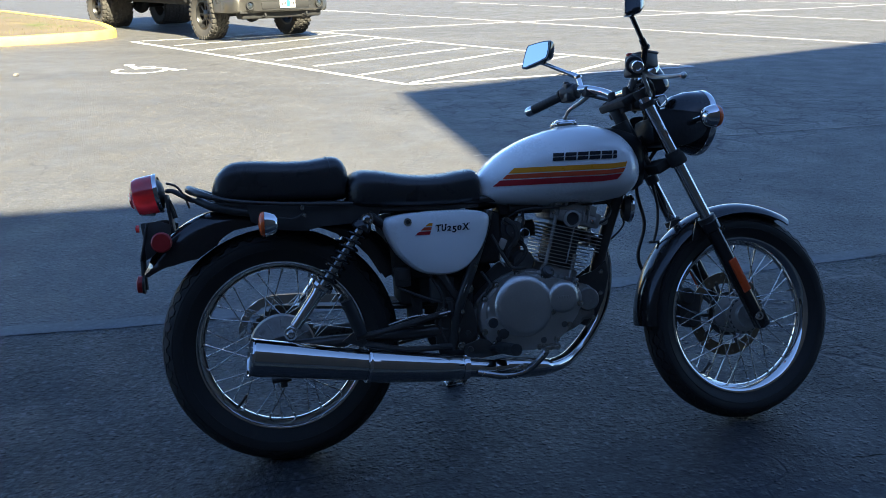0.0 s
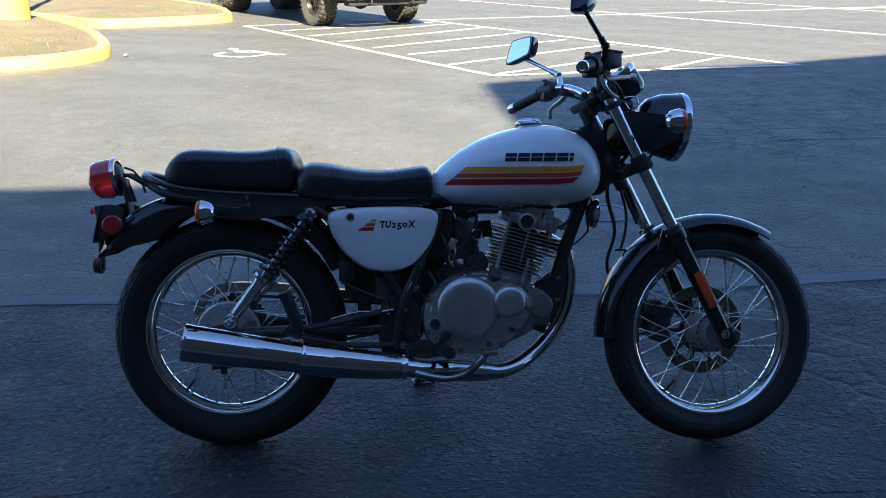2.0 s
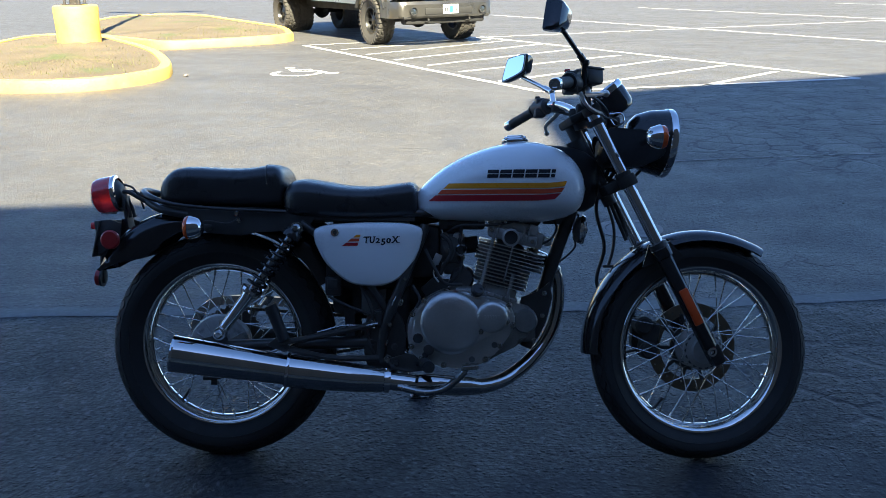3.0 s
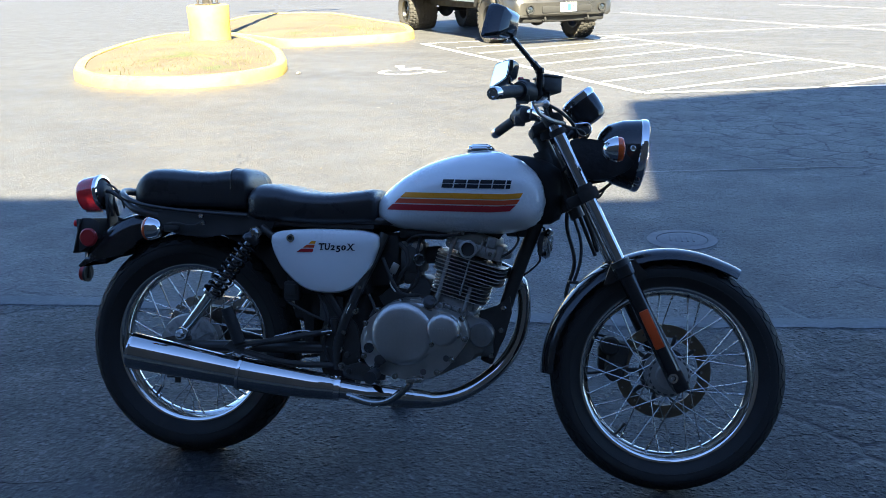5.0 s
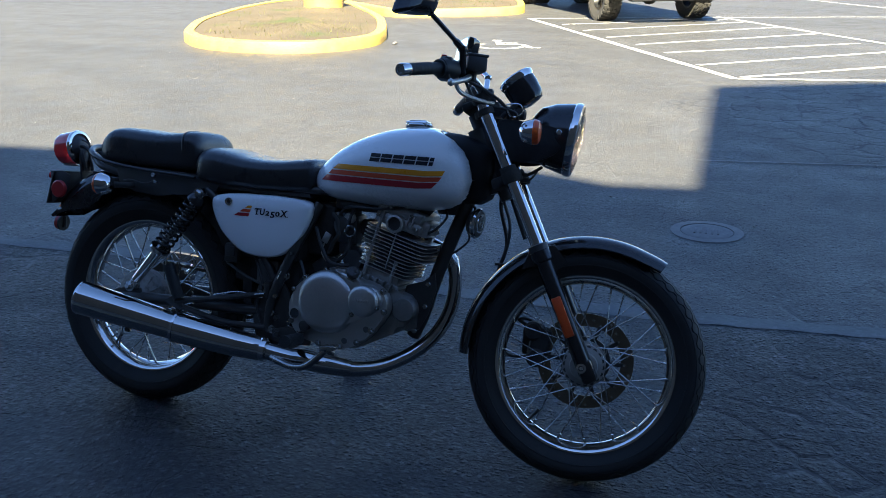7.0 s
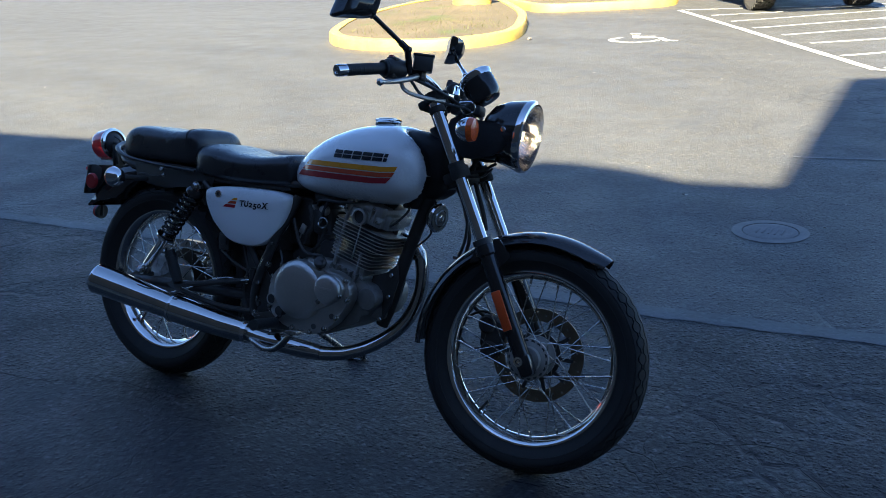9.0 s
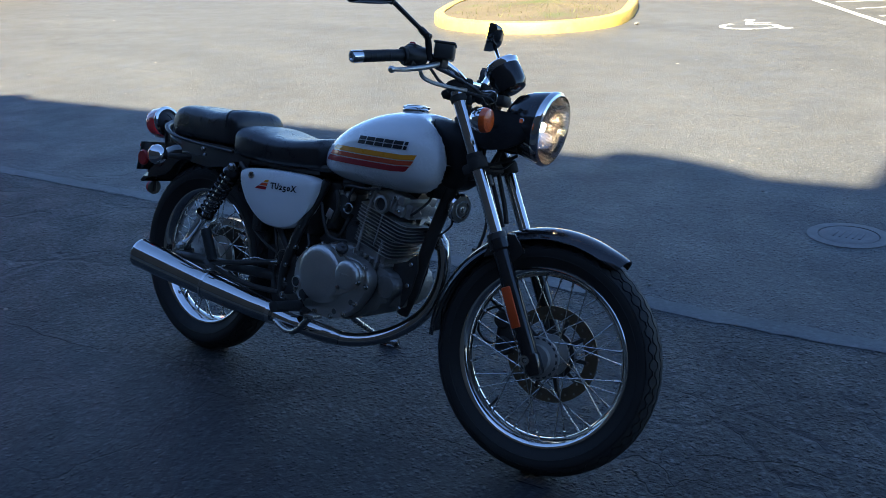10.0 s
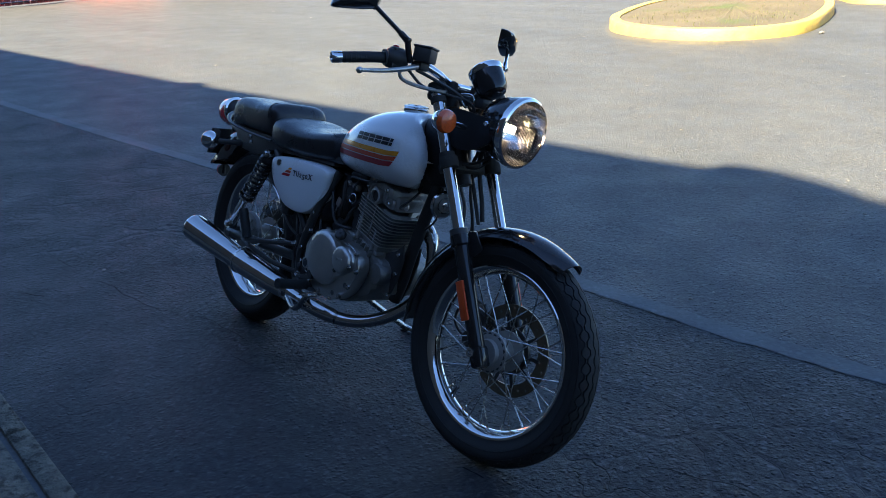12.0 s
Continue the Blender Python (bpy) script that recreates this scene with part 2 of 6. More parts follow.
INNER_BLACK = material("inner_black", (0.050, 0.045, 0.040), 0.85, vary=0.4, scale=18, bump=0.002, grain=60, spec=0.15)
DEEP_BLACK = material("deep_black", (0.013, 0.012, 0.012), 0.5, vary=0.4, scale=18, bump=0.001, grain=70, spec=0.3)
GRIP_RUBBER = material("grip_rubber", (0.014, 0.014, 0.014), 0.6, vary=0.2, scale=30, bump=0.001, grain=300)
VINYL = material("seat_vinyl", (0.024, 0.0215, 0.021), 0.29, vary=0.2, scale=16, bump=0.0006, grain=420)
AMBER = material("amber_lens", (0.74, 0.105, 0.014), 0.18, vary=0.15, scale=120, bump=0.001, grain=240, coat=0.6)
RED_LENS = material("red_lens", (0.92, 0.035, 0.04), 0.2, vary=0.1, scale=30, coat=0.8, transmission=0.40)
SILVERED = material("silvered_bowl", (0.74, 0.74, 0.72), 0.09, metal=1.0, vary=0.1, scale=60)
REFLECTOR_RED = material("red_reflector", (0.35, 0.02, 0.02), 0.3, vary=0.1, scale=60)
REFLECTOR_AMBER = material("amber_reflector", (0.58, 0.07, 0.012), 0.3, vary=0.1, scale=60, bump=0.0008, grain=260)
MIRROR = material("mirror_glass", (0.88, 0.90, 0.92), 0.01, metal=1.0, vary=0.0)
DECAL_YELLOW = material("decal_yellow", (0.82, 0.305, 0.012), 0.3, vary=0.03, coat=0.8)
DECAL_ORANGE = material("decal_orange", (0.62, 0.075, 0.02), 0.3, vary=0.03, coat=0.8)
DECAL_RED = material("decal_red", (0.42, 0.012, 0.02), 0.3, vary=0.03, coat=0.8)
DECAL_DARK = material("decal_dark", (0.010, 0.010, 0.013), 0.45, vary=0.05, spec=0.3)
CHAIN = material("chain_steel", (0.13, 0.11, 0.09), 0.5, metal=0.9, vary=0.3, scale=80)
TRUCK_PAINT = material("pewter_car_paint", (0.075, 0.066, 0.048), 0.30, metal=0.35, vary=0.05, scale=3, coat=0.8)
TRUCK_BUMPER = material("silver_bumper", (0.13, 0.125, 0.115), 0.30, metal=0.85, vary=0.1, scale=4)
TRUCK_GREY = material("bumper_plastic", (0.07, 0.07, 0.066), 0.6, vary=0.15, scale=8)
TRUCK_DARK = material("underbody_black", (0.015, 0.015, 0.015), 0.8, vary=0.3, scale=6)
TRUCK_TYRE = material("truck_tyre", (0.040, 0.037, 0.032), 0.85, vary=0.25, scale=10, bump=0.002, grain=60)
TRUCK_RIM = material("truck_rim", (0.03, 0.03, 0.03), 0.3, metal=0.6, vary=0.2)
PLATE = material("plate_white", (0.70, 0.72, 0.74), 0.4, vary=0.05)
PLATE_BLUE = material("plate_blue", (0.04, 0.22, 0.45), 0.4, vary=0.05)


def clear_glass(name, tint=(1, 1, 1)):
    m = bpy.data.materials.new(name)
    m.use_nodes = True
    b = m.node_tree.nodes["Principled BSDF"]
    b.inputs["Base Color"].default_value = (*tint, 1)
    b.inputs["Transmission Weight"].default_value, b.inputs["Roughness"].default_value, b.inputs["IOR"].default_value = 1.0, 0.0, 1.2
    return m


FLUTED_GLASS = clear_glass("lamp_glass")
ft = FLUTED_GLASS.node_tree
fw, fb, fc = ft.nodes.new("ShaderNodeTexWave"), ft.nodes.new("ShaderNodeBump"), ft.nodes.new("ShaderNodeTexCoord")
fw.bands_direction, fw.wave_profile = "Y", "SIN"
fw.inputs["Scale"].default_value = 52.0
fb.inputs["Distance"].default_value = 0.0014
ft.links.new(fc.outputs["Object"], fw.inputs["Vector"])
ft.links.new(fw.outputs["Fac"], fb.inputs["Height"])
ft.links.new(fb.outputs[0], ft.nodes["Principled BSDF"].inputs["Normal"])
DARK_GLASS = material("car_glass", (0.02, 0.025, 0.03), 0.05, vary=0.05, coat=1.0)
BULB = bpy.data.materials.new("lit_bulb")
BULB.use_nodes = True
BULB.node_tree.nodes["Principled BSDF"].inputs["Emission Color"].default_value = (1.0, 0.72, 0.42, 1)
BULB.node_tree.nodes["Principled BSDF"].inputs["Emission Strength"].default_value = 20.0


# ---- mesh helpers ----
def part(name, bm, mat, parent=None, label="", m=None, smooth=35):
    """Links a bmesh as one mesh object, under parent if given, at the pose m."""
    bmesh.ops.recalc_face_normals(bm, faces=bm.faces)
    me = bpy.data.meshes.new(name)
    bm.to_mesh(me)
    bm.free()
    me.materials.append(mat)
    if smooth:
        for p in me.polygons:
            p.use_smooth = True
        me.set_sharp_from_angle(angle=radians(smooth))
    ob = new(name, me)
    if parent is not None:
        ob.parent = parent
    if m is not None:
        ob.matrix_basis = m
    if label:
        ob["label"] = label
    return ob


def again(ob, parent, m):
    """A second object on the same mesh."""
    o = new(ob.name.split(".")[0], ob.data)
    o.parent = parent
    o.matrix_basis = m
    if "label" in ob:
        o["label"] = ob["label"]
    return o


def join(*bms):
    out = bmesh.new()
    for b in bms:
        me = bpy.data.meshes.new("tmp")
        b.to_mesh(me)
        b.free()
        out.from_mesh(me)
        bpy.data.meshes.remove(me)
    return out


def xf(bm, m):
    bmesh.ops.transform(bm, matrix=m, verts=bm.verts)
    return bm


def box(c, s, bevel=0.0, m=None, seg=2):
    bm = bmesh.new()
    bmesh.ops.create_cube(bm, size=1)
    bmesh.ops.scale(bm, vec=s, verts=bm.verts)
    if bevel:
        bmesh.ops.bevel(bm, geom=bm.edges, offset=bevel, segments=seg, affect="EDGES", profile=0.5)
    if m is not None:
        xf(bm, m)
    bmesh.ops.translate(bm, vec=c, verts=bm.verts)
    return bm


def grid_skin(rings, closed=True, caps=True):
    """A skin over rings of equal count; closed: each ring is a loop."""
    bm = bmesh.new()
    vs = [[bm.verts.new(p) for p in r] for r in rings]
    k = len(rings[0])
    for a, b in zip(vs, vs[1:]):
        for i in range(k if closed else k - 1):
            j = (i + 1) % k
            bm.faces.new((a[i], a[j], b[j], b[i]))
    if caps and closed:
        bm.faces.new(list(reversed(vs[0])))
        bm.faces.new(vs[-1])
    return bm


def axes(d, up=Vector((0, 0, 1))):
    d = Vector(d).normalized()
    if abs(d.dot(up)) > 0.98:
        up = Vector((1, 0, 0))
    u = up.cross(d).normalized()
    return u, d.cross(u).normalized(), d


def spline(pts, k=6):
    """Catmull-Rom through the points."""
    p = [Vector(q) for q in pts]
    p = [2 * p[0] - p[1]] + p + [2 * p[-1] - p[-2]]
    out = []
    for i in range(1, len(p) - 2):
        for s in range(k):
            t = s / k
            a, b, c, d = p[i - 1:i + 3]
            out.append(0.5 * (2 * b + (c - a) * t + (2 * a - 5 * b + 4 * c - d) * t * t + (3 * b - a - 3 * c + d) * t ** 3))
    out.append(p[-2])
    return out


def tube(pts, r, seg=12, smooth=0, caps=True):
    """A round tube along points; r: one radius or one for each point given."""
    rs = list(r) if isinstance(r, (list, tuple)) else [r] * len(pts)
    path = [Vector(p) for p in pts]
    if smooth:
        n0 = len(path)
        path = spline(path, smooth)
        rs = [rs[min(n0 - 2, i // smooth)] * (1 - (i % smooth) / smooth) + rs[min(n0 - 1, i // smooth + 1)] * ((i % smooth) / smooth) for i in range(len(path) - 1)] + [rs[-1]]
    rings, u = [], None
    for i, p in enumerate(path):
        d = (path[min(i + 1, len(path) - 1)] - path[max(i - 1, 0)]).normalized()
        u = axes(d)[0] if u is None else (u - d * u.dot(d)).normalized()
        v = d.cross(u)
        rings.append([p + (u * math.cos(a) + v * math.sin(a)) * rs[i] for a in (2 * math.pi * j / seg for j in range(seg))])
    return grid_skin(rings, True, caps)


def lathe(profile, origin, axis, seg=32, caps=True):
    """A turned body: rows of (radius, height along the axis)."""
    u, v, d = axes(axis)
    o = Vector(origin)
    rings = [[o + d * h + (u * math.cos(a) + v * math.sin(a)) * max(r, 0.0002) for a in (2 * math.pi * j / seg for j in range(seg))] for r, h in profile]
    return grid_skin(rings, True, caps)


def ring_lathe(profile, origin, axis, seg=48):
    """A turned ring: a closed profile of (radius, height)."""
    u, v, d = axes(axis)
    o = Vector(origin)
    bm = bmesh.new()
    vs = []
    for j in range(seg):
        a = 2 * math.pi * j / seg
        e = u * math.cos(a) + v * math.sin(a)
        vs.append([bm.verts.new(o + d * h + e * r) for r, h in profile])
    k = len(profile)
    for j in range(seg):
        a, b = vs[j], vs[(j + 1) % seg]
        for i in range(k):
            bm.faces.new((a[i], a[(i + 1) % k], b[(i + 1) % k], b[i]))
    return bm


def plate(outline, y0, y1, bevel=0.0, seg=2, dome=0.0):
    """A flat piece with an outline of (x, z) from y0 to y1, with rounded rims."""
    bm = bmesh.new()
    a = [bm.verts.new((x, y0, z)) for x, z in outline]
    b = [bm.verts.new((x, y1, z)) for x, z in outline]
    f0, f1 = bm.faces.new(a), bm.faces.new(list(reversed(b)))
    for i in range(len(a)):
        j = (i + 1) % len(a)
        bm.faces.new((a[i], b[i], b[j], a[j]))
    if bevel:
        es = [e for f in (f0, f1) for e in f.edges]
        bmesh.ops.bevel(bm, geom=es, offset=bevel, segments=seg, affect="EDGES", profile=0.5)
    return bm


def rounded(pts, k=5):
    """A closed smooth outline through (x, z) points."""
    n0 = len(pts)
    out = []
    for i in range(n0):
        a, b, c, d = (Vector((*pts[(i + q) % n0], 0)) for q in (-1, 0, 1, 2))
        for s in range(k):
            t = s / k
            q = 0.5 * (2 * b + (c - a) * t + (2 * a - 5 * b + 4 * c - d) * t * t + (3 * b - a - 3 * c + d) * t ** 3)
            out.append((q.x, q.y))
    return out


def along(xs, values, x):
    """Smooth interpolation of a table."""
    for i in range(len(xs) - 1):
        if x <= xs[i + 1] or i == len(xs) - 2:
            t = min(1.0, max(0.0, (x - xs[i]) / (xs[i + 1] - xs[i])))
            v0, v1, v2, v3 = values[max(i - 1, 0)], values[i], values[i + 1], values[min(i + 2, len(xs) - 1)]
            h0, h1, h2 = (xs[i] - xs[i - 1]) if i else (xs[i + 1] - xs[i]), xs[i + 1] - xs[i], (xs[i + 2] - xs[i + 1]) if i + 2 < len(xs) else xs[i + 1] - xs[i]
            m1 = (v2 - v0) / (h0 + h1) * h1 if i else v2 - v1
            m2 = (v3 - v1) / (h1 + h2) * h1 if i + 2 < len(xs) else v2 - v1
            return (2 * t ** 3 - 3 * t * t + 1) * v1 + (t ** 3 - 2 * t * t + t) * m1 + (-2 * t ** 3 + 3 * t * t) * v2 + (t ** 3 - t * t) * m2


def bolt(p, axis, r=0.005, h=0.004):
    return lathe([(r, 0), (r, h * 0.7), (r * 0.8, h)], p, axis, 6)

# ---- the car park ----
def sheet(name, pts, z, mat, label, kind="structure", thick=0.0):
    bm = bmesh.new()
    f = bm.faces.new([bm.verts.new((x, y, z)) for x, y in pts])
    if thick:
        r = bmesh.ops.extrude_face_region(bm, geom=[f])
        bmesh.ops.translate(bm, vec=(0, 0, -thick), verts=[v for v in r["geom"] if isinstance(v, bmesh.types.BMVert)])
    return tagged(part(name, bm, mat, smooth=0), label, name.split("_")[0], kind=kind)


def ribbon(pts, width, z, wobble=0.0, step=0.08, seed=1, thick=0.0):
    """A flat band along a line, with uneven edges."""
    rnd = random.Random(seed)
    bm = bmesh.new()
    prev = None
    path = []
    for a, b in zip(pts, pts[1:]):
        a, b = Vector(a), Vector(b)
        k = max(1, int((b - a).length / step))
        path += [a.lerp(b, i / k) for i in range(k)]
    path.append(Vector(pts[-1]))
    for i, p in enumerate(path):
        d = (path[min(i + 1, len(path) - 1)] - path[max(i - 1, 0)]).normalized()
        s = Vector((-d.y, d.x))
        w0, w1 = (width / 2 + rnd.uniform(-wobble, wobble) for _ in range(2))
        row = [bm.verts.new((*(p + s * w0), z)), bm.verts.new((*(p - s * w1), z))]
        if prev:
            bm.faces.new((prev[0], prev[1], row[1], row[0]))
        prev = row
    return bm


ground = sheet("ground", [(-400, -300), (400, -300), (400, 700), (-400, 700)], 0.0, ASPHALT, "worn grey asphalt of a car park with fine cracks")

# paving joints: slightly proud strips between asphalt passes
for k, (pts, w) in enumerate((
        ([(-9, 0.50), (-3, 0.95), (-1.0, 1.125), (-0.5, 1.125), (0.7, 1.165), (1.4, 1.19), (1.8, 1.235), (2.2, 1.28), (2.65, 1.345), (6, 1.75)], 0.098),
        ([(1.35, 3.90), (2.6, 4.16), (3.8, 4.3), (5, 4.43), (10, 4.9)], 0.022))):
    tagged(part("asphalt_joint", ribbon([Vector(p) for p in pts], w, 0.0045, w * 0.07, 0.06, 5 + k), PALE_JOINT if k else JOINT, smooth=0),
           "smooth paler joint between two asphalt passes", "joint", "asphalt joints", "structure")

# overlay strip along the building, up to the first joint; darkened to deepen the shade
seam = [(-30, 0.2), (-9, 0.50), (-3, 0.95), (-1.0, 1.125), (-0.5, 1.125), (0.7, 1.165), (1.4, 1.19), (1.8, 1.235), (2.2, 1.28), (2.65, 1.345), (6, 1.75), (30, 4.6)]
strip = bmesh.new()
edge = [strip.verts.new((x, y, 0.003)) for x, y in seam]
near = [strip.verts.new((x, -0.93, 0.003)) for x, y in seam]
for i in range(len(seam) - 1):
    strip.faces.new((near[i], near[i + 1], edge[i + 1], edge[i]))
tagged(part("pavement", strip, OVERLAY, smooth=0), "asphalt overlay strip along the walkway, darkened to deepen the shade", "asphalt", kind="structure")

# a smoother strip under the machine, with open cracks along its edge
band = [(-6, -0.75), (-2.2, -0.42), (-0.5, -0.27), (0.2, -0.19), (0.95, -0.13), (1.62, -0.02), (1.9, 0.02), (3.4, 0.2), (8, 0.7)]
rnd = random.Random(21)
near_bm = bmesh.new()
rows = []
for a, b in zip(band, band[1:]):
    k = max(1, int((b[0] - a[0]) / 0.06))
    rows += [(a[0] + (b[0] - a[0]) * i / k, a[1] + (b[1] - a[1]) * i / k + rnd.uniform(-0.008, 0.008)) for i in range(k)]
pairs = [(near_bm.verts.new((x, -0.93, 0.0045)), near_bm.verts.new((x, y, 0.0045))) for x, y in rows]
for a, b in zip(pairs, pairs[1:]):
    near_bm.faces.new((a[0], b[0], b[1], a[1]))
tagged(part("pavement", near_bm, SMOOTH_ASPHALT, smooth=0), "smoother dark asphalt edge strip beside the walkway", "asphalt", kind="structure")


def crack_line(pts, off, seed, w=0.004):
    """A broken, wandering open crack."""
    r = random.Random(seed)
    bm = bmesh.new()
    run, gap, side = [], 0, 0.0
    for a, b in zip(pts, pts[1:]):
        a, b = Vector(a), Vector(b)
        k = max(1, int((b - a).length / 0.025))
        s = Vector((-(b - a).y, (b - a).x)).normalized()
        for i in range(k):
            side = side * 0.92 + r.uniform(-0.006, 0.006)
            if gap > 0:
                gap -= 1
                continue
            run.append(a.lerp(b, i / k) + s * (off + side))
            if len(run) > 3 and r.random() < 0.06:
                sub = ribbon(run, w * r.uniform(0.5, 1.5), 0.0056, w * 0.4, 0.012, r.randrange(999))
                me = bpy.data.meshes.new("tmp"); sub.to_mesh(me); sub.free(); bm.from_mesh(me); bpy.data.meshes.remove(me)
                run, gap = [], r.randrange(4, 40)
    return bm


for k, (pts, off, w) in enumerate(((seam[2:-1], -0.052, 0.0034), (band, -0.012, 0.0028), (band, 0.075, 0.0016), ([(-0.9, -0.60), (-0.55, -0.42), (-0.15, -0.36), (0.1, -0.05)], 0.0, 0.005), ([(1.7, 0.30), (1.9, 0.40), (2.4, 0.42), (3.0, 0.50)], 0.0, 0.004),
                                   ([(1.55, -0.30), (1.9, -0.26), (2.3, -0.30)], 0.0, 0.004))):
    tagged(part("crack", crack_line(pts, off, 40 + k, w), CRACK, smooth=0), "thin dark open crack in the asphalt", "crack", "asphalt cracks", "structure")

# access aisle: outline and slanted bars
LEFT = (Vector((1.40, 7.81)), Vector((-2.52, 14.54)))
RIGHT = (Vector((5.19, 8.71)), Vector((0.69, 16.04)))


def stripe(a, b, w=0.095, seed=3, label="worn white painted parking line", group="parking lines"):
    return tagged(part("parking_line", ribbon([Vector(a), Vector(b)], w, 0.004, 0.006, 0.25, seed), LINE_PAINT, smooth=0), label, "parking line", group, "structure")


stripe(*LEFT)
stripe(*RIGHT)
stripe(LEFT[0], RIGHT[0], seed=4)
for k, (a, b) in enumerate((
        ((-2.5, 14.55), (0.69, 15.9)), ((-1.69, 13.54), (0.9, 15.4)), ((-1.13, 12.56), (1.21, 15.01)), ((-0.59, 11.6), (1.83, 14.2)), ((-0.04, 10.76), (2.43, 13.24)),
        ((0.45, 9.9), (2.85, 11.9)), ((0.95, 8.8), (3.42, 11.19)), ((1.47, 7.95), (4.02, 10.3)), ((3.26, 8.2), (4.47, 9.5)))):
    stripe(a, b, 0.085, 10 + k, "worn white slanted bar of an access aisle", "aisle bars")
# stall lines further off
for k, (a, b) in enumerate((((0.98, 24.2), (9.4, 10.75)), ((0.7, 15.9), (12.9, 20.4)), ((5.6, 27.3), (12.9, 15.2)), ((12.0, 28.2), (17.5, 20.5)), ((10.4, 19.2), (17.5, 21.8)))):
    stripe(a, b, 0.085, 30 + k)


def access_mark(c, turn, s):
    """Painted wheelchair sign: a wheel arc, a bent seat line and a dot, plain shapes."""
    bm = bmesh.new()

    def band(pts, w):
        sub = ribbon([Vector(p) for p in pts], w, 0.0, 0.006, 0.06, 2)
        me = bpy.data.meshes.new("tmp"); sub.to_mesh(me); sub.free(); bm.from_mesh(me); bpy.data.meshes.remove(me)
    band([(0.36 * math.cos(a) - 0.05, 0.36 * math.sin(a) - 0.2) for a in (radians(130 + 12 * i) for i in range(19))], 0.09)
    band([(-0.10, 0.45), (-0.06, 0.02), (0.30, 0.02), (0.44, -0.42), (0.58, -0.38)], 0.10)
    band([(-0.08, 0.24), (0.22, 0.24)], 0.08)
    band([(-0.12, 0.56), (-0.11, 0.70)], 0.15)
    xf(bm, Matrix.Translation((*c, 0.004)) @ pose(0, 0, 0, 0, 0, turn) @ Matrix.Scale(s, 4))
    return tagged(part("parking_symbol", bm, LINE_PAINT, smooth=0), "worn white painted wheelchair sign on the asphalt", "painted sign", kind="structure")


access_mark((-1.76, 10.15), 14, 0.88)


# kerbed islands
def island(name, outline, label, height=0.15, kerb=0.16):
    """A raised bed: a yellow kerb ring with rounded arrises round a soil fill."""
    pts = [Vector(p) for p in outline]
    cx = sum(pts, Vector((0, 0))) / len(pts)
    n0 = len(pts)

    def inset(d):
        out = []
        for i in range(n0):
            a, b, c = pts[i - 1], pts[i], pts[(i + 1) % n0]
            t = (c - a).normalized()
            nrm = Vector((-t.y, t.x))
            if nrm.dot(cx - b) < 0:
                nrm = -nrm
            out.append(b + nrm * d)
        return out
    top = bpy.data.objects.new(name, None)
    scene.collection.objects.link(top)
    prof = [(0.0, -0.01), (0.004, height * 0.75), (0.02, height * 0.95), (0.045, height), (kerb - 0.03, height), (kerb - 0.01, height * 0.95), (kerb, height * 0.5)]
    rings = [[Vector((*q, h)) for q in inset(d)] for d, h in prof]
    part("kerb", grid_skin(rings, True, False), KERB_PAINT, top, "sun-bleached yellow painted concrete kerb")
    inner = inset(kerb - 0.01)
    rnd = random.Random(4)
    bm = bmesh.new()
    rows = [[bm.verts.new((*q.lerp(cx, f), height * 0.82 + 0.05 * f + (rnd.uniform(-0.012, 0.012) if f else 0))) for q in inner] for f in (0, 0.2, 0.45, 0.75)]
    for a, b in zip(rows, rows[1:]):
        for i in range(n0):
            bm.faces.new((a[i], a[(i + 1) % n0], b[(i + 1) % n0], b[i]))
    mid = bm.verts.new((*cx, height * 0.82 + 0.06))
    for i in range(n0):
        bm.faces.new((rows[-1][i], rows[-1][(i + 1) % n0], mid))
    part("soil", bm, DIRT, top, "dry brown soil with thin grass")
    # thin dry grass
    gb = bmesh.new()
    for _ in range(1500):
        i = rnd.randrange(n0)
        q = inner[i].lerp(inner[(i + 1) % n0], rnd.random()).lerp(cx, rnd.random() ** 0.6 * 0.95 + 0.03)
        a, hgt, w = rnd.uniform(0, 6.3), rnd.uniform(0.01, 0.04), 0.006
        dx, dy, lx, ly = math.cos(a) * w, math.sin(a) * w, rnd.uniform(-0.03, 0.03), rnd.uniform(-0.03, 0.03)
        z = height * 0.82
        gb.faces.new((gb.verts.new((q.x - dx, q.y - dy, z)), gb.verts.new((q.x + dx, q.y + dy, z)), gb.verts.new((q.x + lx, q.y + ly, z + hgt + 0.03))))
    tagged(part("grass", gb, GRASS, top, "short dry yellowish grass", smooth=0), kind="stuff")
    return tagged(top, label, "kerb island", "kerb islands")


def closed_curve(pts, k=6):
    return [(q[0], q[1]) for q in rounded(pts, k)]


island("kerb_island", closed_curve([(-6.0, 8.90), (-5.45, 8.43), (-4.75, 8.20), (-4.15, 8.24), (-3.72, 8.50), (-3.44, 9.0), (-3.37, 9.5), (-3.47, 10.0), (-3.72, 10.7), (-4.5, 12.4), (-5.6, 14.2), (-7.2, 16.4), (-8.4, 16.4), (-8.3, 14.4), (-7.4, 11.4), (-6.5, 9.6)]),
       "yellow kerbed island with dry soil round a lamp base")
island("kerb_island", closed_curve([(-5.75, 14.75), (-5.0, 14.1), (-4.3, 14.35), (-3.44, 14.92), (-3.0, 15.45), (-3.05, 16.2), (-3.65, 18.1), (-4.4, 19.4), (-5.6, 21.4), (-7.6, 24.4), (-9.6, 24.4), (-9.2, 20.5), (-7.6, 16.9)]),
       "yellow kerbed island with patchy grass beside parking stalls")


